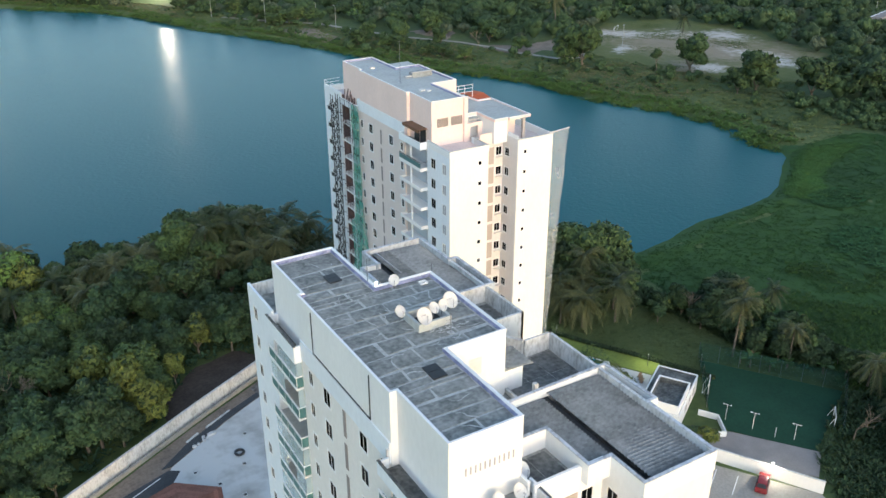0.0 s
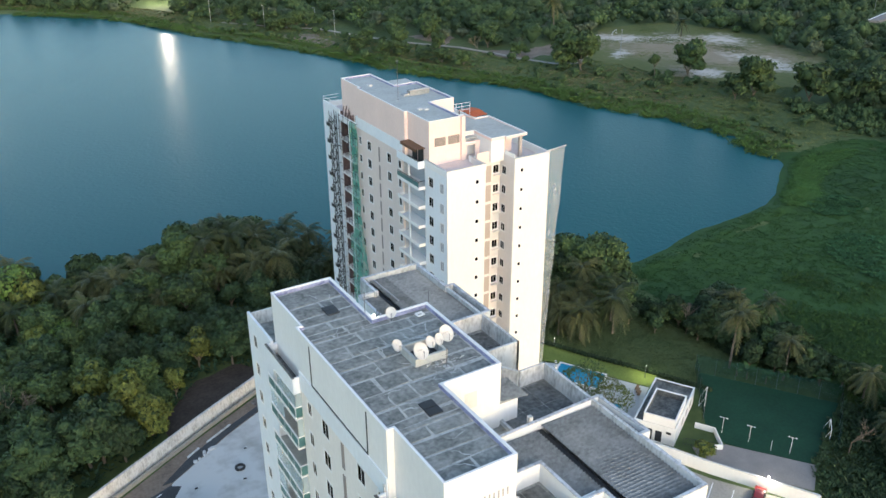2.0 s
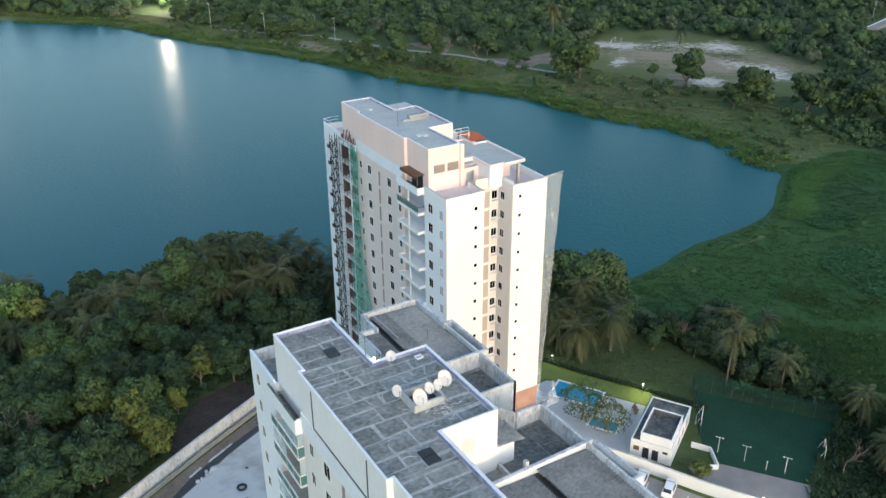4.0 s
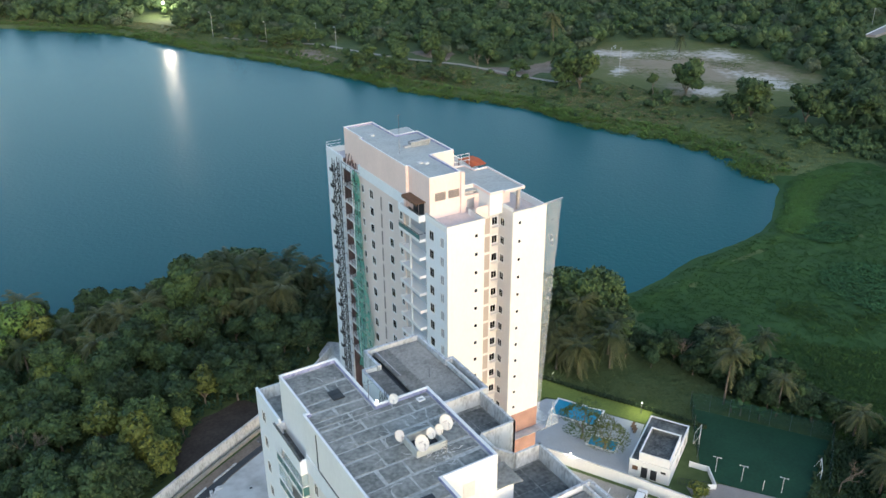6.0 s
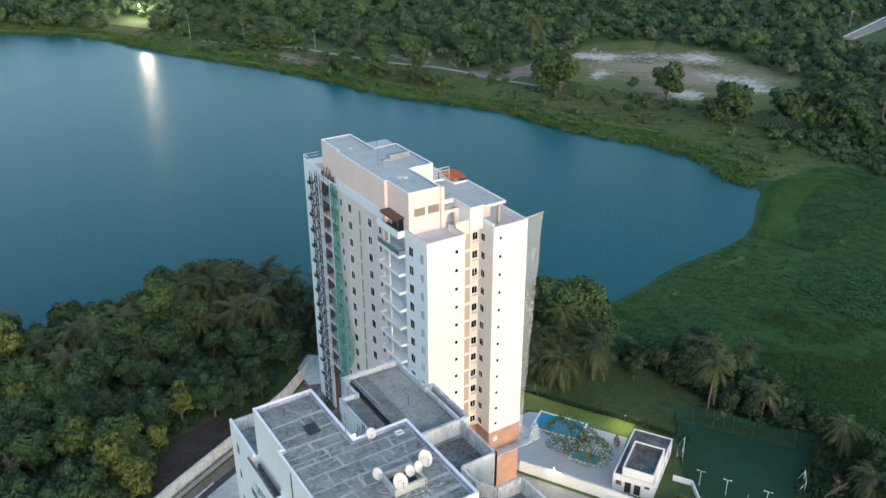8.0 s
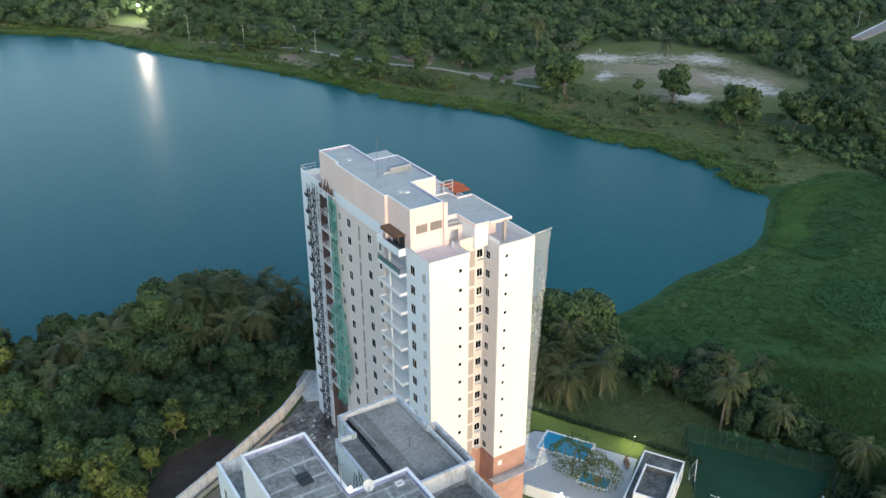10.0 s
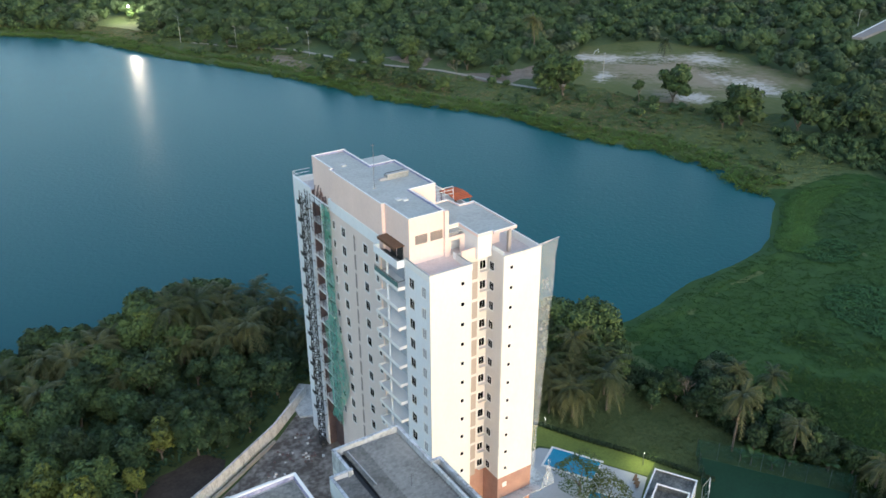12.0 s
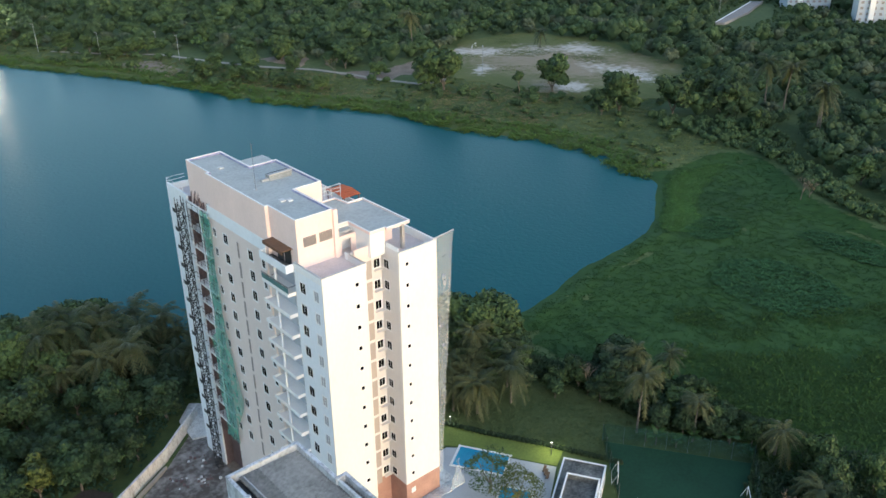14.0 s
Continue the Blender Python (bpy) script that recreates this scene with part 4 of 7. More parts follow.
# ---- roofs and terraces of the near tower ----
def corrugated(house, x0, x1, y0, y1, z, slope=0.03, pitch=0.29, amp=0.095):
    """Fibre-cement sheeting whose waves run along x."""
    waves = round((y1 - y0) / pitch)
    nlines = waves * 4 + 1
    xs = [x0 + (x1 - x0) * i / max(1, round((x1 - x0) / 1.8)) for i in range(max(1, round((x1 - x0) / 1.8)) + 1)]
    for a, b in zip(xs, xs[1:]):
        bm = bmesh.new()
        rows = []
        for j in range(nlines):
            y = y0 + (y1 - y0) * j / (nlines - 1)
            w = amp * math.sin(math.pi * j / 2)
            rows.append((bm.verts.new((a - 0.06, y, z + w + slope * (x1 - a) + 0.012)), bm.verts.new((b, y, z + w + slope * (x1 - b)))))
        for p, q in zip(rows, rows[1:]):
            bm.faces.new((p[0], p[1], q[1], q[0]))
        part("corrugated_sheet", bm, M["corr"], house, "weathered grey corrugated roofing")


def wall_line(house, pts, z0, z1, t, material, cap=None):
    """Low roof walls along a line of points, one piece for each straight run, with copings."""
    for a, b in zip(pts, pts[1:]):
        a, b = Vector(a), Vector(b)
        d = (b - a).normalized()
        n, e = Vector((-d.y, d.x)) * t / 2, d * (t / 2 - 0.004)
        q = [a - n - e, b - n + e * 0.98, b + n + e * 0.98, a + n - e]
        part("parapet", prism([tuple(k) for k in q], z0, z1 + 0.003 * abs(d.x)), material, house)
        if cap:
            q = [a - n * 1.25 - e, b - n * 1.25 + e, b + n * 1.25 + e, a + n * 1.25 - e]
            part("coping", prism([tuple(k) for k in q], z1 + 0.004, z1 + 0.07 + 0.004 * abs(d.x)), cap, house)


wall_line(A, [(-24.55, -27.8), (-24.55, -24.95), (-18.7, -24.95), (-18.7, -30.3), (-17.9, -30.3), (-17.9, -36.1), (-24.9, -36.1)], 46.4, 48.05, 0.22, M["stained"], M["coping"])
corrugated(A, -23.75, -18.85, -35.95, -25.1, 47.55)
corrugated(A, -18.85, -18.05, -35.95, -30.45, 47.53)
part("gutter", boxes((-24.2, -23.75, -36.0, -25.1, 47.2, 47.42)), M["dark"], A)
wall_line(A, [(-26.05, -36.0), (-26.05, -27.6), (-24.3, -27.6)], 46.4, 47.9, 0.2, M["white"], M["coping"])
corrugated(A, -25.95, -24.2, -36.0, -27.72, 47.45, 0.05)
part("vent_pipe", beam(bmesh.new(), (-23.6, -25.6, 47.95), (-23.5, -30.2, 47.95), 0.06, 8), M["shutter"], A, "pale pipe lying on the corrugated roof")
wall_line(A, [(-29.7, -34.45), (-26.2, -34.45)], 46.5, 47.1, 0.22, M["white"], M["coping"])
G2 = [(-24.44, -61.53), (-18.45, -61.53), (-18.45, -55.6), (-17.7, -55.6), (-17.9, -50.4), (-29.7, -50.7), (-29.7, -54.4), (-26.2, -54.4), (-26.2, -58.6), (-24.44, -58.6)]
part("parapet", ring(G2, 46.5, 48.0, 0.2), M["white"], A)
parapet_cap(A, G2, 48.0, 0.24, 0.07, M["coping"])
corrugated(A, -23.3, -18.7, -61.2, -50.75, 47.5)
corrugated(A, -18.7, -17.95, -55.4, -50.75, 47.48)
corrugated(A, -26.0, -23.75, -58.4, -50.85, 47.35)
corrugated(A, -29.5, -26.0, -54.2, -50.85, 47.45)
part("gutter", boxes((-23.75, -23.3, -61.1, -50.8, 47.05, 47.32)), M["dark"], A)
parts("wall", ((-24.2, -23.9, -50.5, -50.2, 46.4, 48.4), (-24.9, -24.7, -50.4, -36.3, 46.4, 46.9),), M["stained"], A)
# lean-to with small corrugated roof beside the bulge
parts("wall", ((-25.0, -23.4, -48.0, -46.2, 46.4, 48.3),), M["white"], A)
corrugated(A, -25.0, -22.7, -48.3, -45.6, 48.45, 0.12)
parts("wall", ((-29.9, -29.7, -57.5, -54.4, 46.4, 47.6), (-29.7, -26.3, -57.95, -57.75, 46.4, 47.6),), M["white"], A)
# terrace floor plates
for (x0, x1, y0, y1) in ((-24.6, -18.8, -41.1, -36.6), (-24.6, -21.9, -44.4, -41.1), (-24.6, -18.8, -50.3, -45.2), (-29.4, -26.4, -57.6, -54.6)):
    nx, ny = max(1, round((x1 - x0) / 2.0)), max(1, round((y1 - y0) / 2.2))
    for i in range(nx):
        for j in range(ny):
            a, b = x0 + (x1 - x0) * i / nx, y0 + (y1 - y0) * j / ny
            part("roof_plate", boxes((a + 0.04, a + (x1 - x0) / nx - 0.04, b + 0.04, b + (y1 - y0) / ny - 0.04, 46.5, 46.575)), M["roofdark"], A)

# roof plates of the penthouse with pale joints
pr = random.Random(4)
BANDS = ((-34.65, -30.05, -56.45, -50.7), (-35.15, -30.05, -50.7, -48.4), (-35.15, -25.35, -48.4, -38.2), (-35.15, -30.05, -38.2, -36.3), (-34.75, -30.05, -36.3, -30.35))
ys = [-56.45]
while ys[-1] < -31.6:
    ys.append(ys[-1] + pr.uniform(1.15, 1.95))
ys[-1] = -30.35
tilt = [pr.uniform(-0.05, 0.05) for _ in ys]
for j, (ya, yb) in enumerate(zip(ys, ys[1:])):
    for x0, x1, y0, y1 in BANDS:
        lo_, hi_ = max(ya, y0), min(yb, y1)
        if hi_ - lo_ < 0.12:
            continue
        cuts = [x0]
        while cuts[-1] < x1 - 3.4:
            cuts.append(cuts[-1] + pr.uniform(1.6, 4.6))
        cuts = [c for c in cuts if c < x1 - 1.2] + [x1]
        for a, b in zip(cuts, cuts[1:]):
            g = [pr.uniform(0.06, 0.15) for _ in range(4)]
            w = lambda x, k: tilt[k] * (x + 32)
            pts = [(a + g[0], max(lo_ + g[1] + w(a, j), lo_)), (b - g[2], max(lo_ + g[1] * pr.uniform(0.5, 1.6) + w(b, j), lo_)),
                   (b - g[2] * pr.uniform(0.3, 1.5), hi_ - g[3] + min(0, w(b, j + 1))), (a + g[0] * pr.uniform(0.3, 1.5), hi_ - g[3] * pr.uniform(0.4, 1.5) + min(0, w(a, j + 1)))]
            part("roof_plate", prism(pts, 51.55, 51.625 + pr.uniform(0, 0.015)), M["slab"], A)
# smeared repairs of mortar on the plates
for i in range(34):
    x, y = pr.uniform(-34.4, -30.4), pr.uniform(-56, -31)
    if i % 2:
        x, y = pr.uniform(-34.5, -26), pr.uniform(-47.8, -38.6)
    bm, d = bmesh.new(), pr.uniform(-0.9, 0.9) + (1.57 if pr.random() < 0.4 else 0)
    row = []
    for k in range(7):
        w = pr.uniform(0.02, 0.10) * (1 - abs(k - 3) / 4.5)
        d += pr.uniform(-0.75, 0.75)
        x, y = x + math.cos(d) * 0.27, y + math.sin(d) * 0.27
        px, py = x, y
        px, py = min(max(px, -34.6), -30.2 if not i % 2 else -25.6), min(max(py, -56.2), -30.6)
        row.append((bm.verts.new((px - math.sin(d) * w, py + math.cos(d) * w, 51.648)), bm.verts.new((px + math.sin(d) * w, py - math.cos(d) * w, 51.648))))
    for p, q in zip(row, row[1:]):
        bm.faces.new((p[0], p[1], q[1], q[0]))
    part("mortar_repair", bm, M["joint"], A)
for (x, y, w, l) in ((-31.9, -34.8, 1.0, 1.3), (-31.7, -49.8, 1.0, 1.5)):
    parts("roof_hatch", ((x - w / 2, x + w / 2, y - l / 2, y - 0.03, 51.6, 51.74), (x - w / 2, x + w / 2, y + 0.03, y + l / 2, 51.6, 51.74)), M["dark"], A, "dark steel roof hatch")
part("roof_hatch", ring([(-26.6, -39.2), (-26.0, -39.2), (-26.0, -38.7), (-26.6, -38.7)], 51.6, 51.75, 0.08), M["whitemetal"], A, "small white framed hatch")
# low brick upstand with an open dark shaft
part("shaft", ring([(-30.2, -45.2), (-27.6, -45.2), (-27.6, -43.0), (-30.2, -43.0)], 51.55, 52.25, 0.2), M["roofgrey"], A, "low stained masonry roof shaft")
# plain dark plate standing in for the shade down the shaft
part("shaft_shade", boxes((-29.9, -27.9, -44.9, -43.3, 51.66, 51.70)), M["dark"], A)
bm = bmesh.new()
for k in range(9):
    a = Vector((-29.6 + 0.25 * k, -45.6 + 0.1 * math.sin(k * 2.1), 51.7))
    for j in range(5):
        b = a + Vector((pr.uniform(-.3, .45), pr.uniform(-.25, .25), pr.uniform(-.05, .12)))
        b.z = min(max(b.z, 51.67), 51.95)
        beam(bm, a, b, 0.02, 4)
        a = b
tagged(part("cable_tangle", bm, M["stained"], A), "tangle of pale loose cables", kind="stuff")
# thin dark seam on the penthouse wall, tan recess, row of relief bars
parts("wall_seam", ((-35.45, -35.39, -47.96, -47.87, 48.28, 51.6), (-35.45, -35.39, -38.76, -38.67, 48.28, 51.6), (-35.45, -35.39, -47.96, -38.67, 48.18, 48.28)), M["dark"], A)
part("wall_panel", boxes((-28.1, -27.1, -48.24, -48.19, 49.1, 50.4)), M["recess"], A, "pale pinkish recessed panel")
for k in range(11):
    part("relief_bar", boxes((-33.8 + 0.33 * k, -33.7 + 0.33 * k, -56.74, -56.69, 49.2, 49.75)), M["shutter"], A)
parts("wall", ((-35.6, -35.3, -50.5, -50.3, 46.4, 47.6),), M["stained"], A)
parts("rubble", [(x, x + pr.uniform(.2, .5), y, y + pr.uniform(.2, .5), 46.55, 46.6 + pr.uniform(.05, .3)) for x, y in [(pr.uniform(-35, -34.6), -51 - 0.35 * i) for i in range(8)]], M["raw"], A)
parts("wall", ((-35.3, -33.3, -25.32, -25.13, 46.4, 47.8),), M["stained"], A)


def dish(at, r, yaw, tilt, label, marks=True):
    """A satellite dish: bowl, feed arm with its receiver, and mast."""
    t = thing("satellite_dish", at, label, "satellite dish", "satellite dishes")
    turn = Matrix.Translation(at) @ Matrix.Translation((0, 0, 0.75)) @ Matrix.Rotation(yaw, 4, 'Z') @ Matrix.Rotation(tilt, 4, 'X')
    bm = bmesh.new()
    for back in (0, 1):
        rows = []
        for j in range(6):
            rr = r * j / 5
            rows.append([bm.verts.new(turn @ Vector((rr * math.cos(2 * math.pi * i / 20), rr * 1.08 * math.sin(2 * math.pi * i / 20), 0.32 * rr * rr / r - 0.02 * back))) for i in range(20)])
        for p, q in zip(rows, rows[1:]):
            for i in range(20):
                bm.faces.new((p[i], p[(i + 1) % 20], q[(i + 1) % 20], q[i]))
    bmesh.ops.remove_doubles(bm, verts=bm.verts, dist=0.0005)
    bmesh.ops.recalc_face_normals(bm, faces=bm.faces)
    part("bowl", bm, M["dish"], t)
    bm = beam(bmesh.new(), turn @ Vector((0, -r, 0.3 * r)), turn @ Vector((0, -r * 0.25, r * 0.95)), 0.02)
    arm = part("feed_arm", bm, M["steel"], t)
    part("receiver", beam(bmesh.new(), turn @ Vector((0, -r * 0.3, r * 0.9)), turn @ Vector((0, -r * 0.15, r * 0.8)), 0.05), M["shutter"], arm)
    part("mast", beam(bmesh.new(), at, turn @ Vector((0, 0, -0.02)), 0.035, 8), M["steel"], t)
    if marks:
        bm = bmesh.new()
        for k in range(4):
            c = [turn @ Vector((-0.34 * r + 0.19 * r * k + dx, dy, 0.075 * r)) for dx, dy in ((0, 0.02), (0.13 * r, 0.02), (0.13 * r, 0.18 * r), (0, 0.18 * r))]
            bm.faces.new([bm.verts.new(p + Vector((0, 0, 0.02))) for p in c])
        part("lettering_bar", bm, M["shutter"], t)
    return t


dish((-30.5, -43.0, 51.6), 0.42, 0.25, 0.95, "round white satellite dish on the weathered roof", False)
dish((-29.7, -44.95, 51.9), 0.58, 0.1, 0.9, "large white satellite dish with grey lettering on the roof")
dish((-28.6, -44.4, 52.0), 0.40, 0.2, 0.9, "round white satellite dish on the weathered roof", False)
dish((-27.8, -44.2, 51.9), 0.40, 0.3, 1.1, "round white satellite dish on the weathered roof", False)
dish((-26.7, -43.4, 51.6), 0.58, 0.1, 0.9, "large white satellite dish with grey lettering on the roof")
dish((-28.6, -38.6, 51.6), 0.40, -0.4, 1.1, "round white satellite dish at the roof's edge", False)
for x in (-30.6, -32.1):
    dish((x, -57.6, 46.55), 0.5, 0.3, 0.9, "white satellite dish standing on the terrace")
dish((-29.3, -56.1, 46.55), 0.5, 0.4, 0.9, "white satellite dish standing on the terrace")


def mast(at, h, label, arms=2):
    t = thing("antenna", at, label, "antenna")
    x, y, z = at
    part("pole", beam(bmesh.new(), at, (x, y, z + h), 0.03, 6), M["steel"], t)
    bm = bmesh.new()
    for k in range(arms):
        beam(bm, (x - 0.4, y, z + h - 0.2 - 0.35 * k), (x + 0.4, y, z + h - 0.2 - 0.35 * k), 0.012, 4)
    part("crossbar", bm, M["steel"], t)
    part("foot", boxes((x - 0.2, x + 0.2, y - 0.2, y + 0.2, z, z + 0.06)), M["stained"], t)
    return t


mast((-30.0, -37.0, 51.6), 2.2, "thin steel antenna mast on the roof")
mast((-28.3, -46.2, 51.6), 1.6, "thin steel antenna mast on the roof", 3)
mast((-21.2, -31.5, 47.5), 1.3, "short antenna on the corrugated roof", 1)
mast((2.1, 16.9, 50.85), 6.0, "tall thin antenna mast on the roof", 1)


def floodlight(at, label, power, col=(1, 0.95, 0.85), pole=1.0, r=0.14, name="floodlight"):
    """A lamp head on a short pole; the head gives off light."""
    x, y, z = at
    t = thing(name, (x, y, z - pole), label, "lamp")
    part("pole", beam(bmesh.new(), (x, y, z - pole), (x + 0.18, y + 0.18, z - 0.1), 0.04, 8), M["steel"], t)
    bm = bmesh.new()
    bmesh.ops.create_uvsphere(bm, u_segments=12, v_segments=8, radius=r, matrix=Matrix.Translation(at))
    part("lamp_glass", bm, GLOW, t, "glowing white lamp")
    li = bpy.data.lights.new("lamp_light", 'POINT')
    li.energy, li.color, li.shadow_soft_size = power, col, r
    ob = new("lamp_light", li)
    ob.parent = t
    ob.matrix_parent_inverse = Matrix.Translation((-x, -y, -(z - pole)))
    ob.location = (x, y, z - r - 0.12 if r < 0.3 else z + 2 * r + 0.1)
    return t


lat = thing("lattice_mast", (-28.0, -35.6, 46.5), "short galvanised lattice mast beside the roof parapet", "mast")
lc = [(-28.4, -36.0), (-27.6, -36.0), (-27.6, -35.2), (-28.4, -35.2)]
for x, y in lc:
    part("post", beam(bmesh.new(), (x, y, 46.45), (-28.0 + (x + 28.0) * 0.5, -35.6 + (y + 35.6) * 0.5, 51.0), 0.035, 5), M["steel"], lat)
for k in range(5):
    for i in range(4):
        f0, f1 = 1 - 0.1 * k, 1 - 0.1 * (k + 1)
        a, b = lc[i], lc[(i + 1) % 4]
        part("brace", beam(bmesh.new(), (-28 + (a[0] + 28) * f0, -35.6 + (a[1] + 35.6) * f0, 46.45 + 0.9 * k), (-28 + (b[0] + 28) * f1, -35.6 + (b[1] + 35.6) * f1, 47.35 + 0.9 * k), 0.022, 4), M["steel"], lat)
GLOW = glow_material("lamp_glow", (1, 0.93, 0.8), 9)
floodlight((-29.72, -37.9, 52.1), "bright white floodlight at the roof's corner", 22, pole=0.5, r=0.1)

# ---- details of the far tower ----
for a, w in ((1.2, 1.55), (3.35, 1.6)):
    lou = part("louvre_frame", border(a - 0.06, a + w + 0.06, 47.54, 48.7, 0.06, 5.0, 5.1), M["slit"], T, "brown louvred window")
    for k in range(10):
        part("slat", boxes((a, a + w, 5.03, 5.09, 47.61 + 0.1 * k, 47.68 + 0.1 * k)), M["slit"], lou)
part("pilaster", boxes((5.2, 5.75, 4.75, 5.1, 44.9, 51.1)), M["pinkbeige"], T)
part("awning", prism([(-1.1, 6.2), (0.3, 6.2), (0.3, 10.6), (-1.1, 10.6)], 47.15, 47.25), M["wood"], T, "dark brown awning")
part("awning_front", boxes((-1.15, -1.08, 6.2, 10.6, 46.85, 47.22)), M["wood"], T)
parts("terrace_door", ((0.2, 0.29, 6.6, 8.0, 44.95, 47.0), (0.2, 0.29, 8.3, 9.6, 44.95, 47.0),), M["dark"], T)
part("coping", boxes((-0.1, 6.1, -0.1, 0.16, 45.8, 45.88)), M["stained"], T)
part("coping", boxes((10.35, 16.25, -0.6, -0.26, 45.8, 45.88)), M["stained"], T)
parts("parapet", ((10.42, 10.6, -0.25, 2.0, 45.8, 46.3), (15.75, 15.97, -0.25, 8.0, 44.9, 45.95)), M["white"], T)
parts("parapet", ((6.0, 6.2, 0.2, 2.6, 44.9, 45.5), (6.2, 8.2, 2.5, 2.7, 44.9, 46.4), (5.8, 6.15, 4.9, 5.1, 44.9, 47.4), (6.15, 7.5, 4.9, 5.1, 46.9, 47.4), (7.5, 8.2, 4.9, 5.1, 44.9, 47.4)), M["pinkbeige"], T)
part("pillar", boxes((12.6, 13.0, 1.6, 2.0, 44.9, 48.1)), M["tan"], T)
part("stair_roof", boxes((5.5, 8.0, 5.3, 6.3, 47.6, 47.8)), M["roofgrey"], T)
for z in (49.0, 49.5, 50.0):
    part("rail", beam(bmesh.new(), (9.3, 13.6, z), (12.2, 13.6, z), 0.035, 5), M["whitemetal"], T)
for x in (9.8, 10.8, 12.2):
    part("rail_post", beam(bmesh.new(), (x, 13.6, 48.1), (x, 13.6, 50.0), 0.035, 5), M["whitemetal"], T)
for z in (45.9, 46.4, 46.9):
    part("rail", beam(bmesh.new(), (-0.2, 33.4, z), (-0.2, 38.5, z), 0.03, 5), M["whitemetal"], T)
    part("rail", beam(bmesh.new(), (-0.2, 38.5, z), (2.5, 38.5, z), 0.03, 5), M["whitemetal"], T)
for y in (33.4, 36, 38.5):
    part("rail_post", beam(bmesh.new(), (-0.2, y, 45.6), (-0.2, y, 46.9), 0.03, 5), M["whitemetal"], T)
eq = thing("roof_plant", (6.5, 18.5, 50.85), "grey concrete equipment plinth on the tower's roof", "roof equipment")
part("plinth", boxes((4.9, 8.1, 18.3, 19.3, 50.85, 51.55)), M["corr"], eq)
part("cover", boxes((4.8, 8.2, 18.2, 18.75, 51.55, 51.68)), M["shutter"], eq, "thin grey cover slab")
# no opening here: a dark strip on top paints the slot's shade
part("slot_shade", boxes((5.0, 7.9, 18.85, 19.2, 51.552, 51.6)), M["dark"], eq, "dark strip standing in for the shade in a slot")
part("step", boxes((3.9, 4.9, 18.5, 19.2, 50.85, 51.15)), M["shutter"], eq)
for x, y in ((2.6, 11.6), (3.3, 11.1), (2.5, 26.6)):
    part("roof_hatch", boxes((x - 0.3, x + 0.3, y - 0.35, y + 0.35, 50.85, 51.05)), M["stained"], T)
part("lift_housing", boxes((5.6, 9.2, 24.3, 27.5, 48, 50.9)), M["white"], T)
part("lift_roof", boxes((5.75, 9.05, 24.45, 27.35, 50.9, 50.95)), M["roofgrey"], T)
tile = thing("tiled_shelter", (14.6, 16.5, 44.9), "orange-red clay tiled shelter roof on the tower's terrace", "shelter")
for k in range(10):
    y = 14.6 + 0.42 * k
    part("tile_course", prism([(13.3, y), (16.0, y), (16.0, y + 0.40), (13.3, y + 0.40)], 47.25 + 0.05 * (5 - abs(k - 4.5)), 47.33 + 0.05 * (5 - abs(k - 4.5))), M["rust"], tile)
for x in (13.5, 15.8):
    for y in (14.8, 18.6):
        part("post", beam(bmesh.new(), (x, y, 44.9), (x, y, 47.3), 0.07), M["wood"], tile)



def net(points, wave=0.12):
    """A hanging net between two edges: rows of (left point, right point)."""
    bm = bmesh.new()
    rows = []
    for k, (a, b) in enumerate(points):
        a, b = Vector(a), Vector(b)
        d = (b - a).cross(Vector((0, 0, 1))).normalized()
        rows.append([bm.verts.new(a.lerp(b, i / 8) + d * wave * math.sin(i * 1.9 + k * 0.7)) for i in range(9)])
    for p, q in zip(rows, rows[1:]):
        for i in range(8):
            bm.faces.new((p[i], p[i + 1], q[i + 1], q[i]))
    for f in bm.faces:
        f.smooth = True
    return bm


gn = thing("safety_net", (-0.6, 25.5, 2), "green construction safety net hanging down the facade", "safety net")
rows = []
for k in range(38):
    z = 45.6 - k
    bulge = 0.2 + (2.6 * math.exp(-((z - 19) / 7) ** 2)) + 0.4 * math.sin(k * 0.5) * (z < 30)
    rows.append(((-0.78, 27.7 + 1.2 * (z < 26) - 0.3 * math.sin(k * 0.21), z), (-0.62, 25.6 - bulge, z)))
part("netting", net(rows), M["netgreen"], gn)
part("top_rope", beam(bmesh.new(), (-0.75, 27.8, 45.62), (-0.6, 25.2, 45.62), 0.03), M["steel"], gn)
wn_ = thing("safety_net", (17.5, -0.4, 4), "white translucent safety net hanging from a beam beside the tower", "safety net")
rows = [((16.25, -0.45, 46.0 - k), (19.05 - 0.06 * k, -0.3, 46.0 - k)) for k in range(37)]
part("netting", net(rows, 0.07), M["netwhite"], wn_)
part("beam", beam(bmesh.new(), (15.6, -0.45, 45.95), (19.2, -0.25, 46.1), 0.07), M["stained"], wn_)

canopy = thing("debris_canopy", (16, -1.5, 7.4), "pale dusty catch platform of boards fixed round the tower's brick base", "site platform")
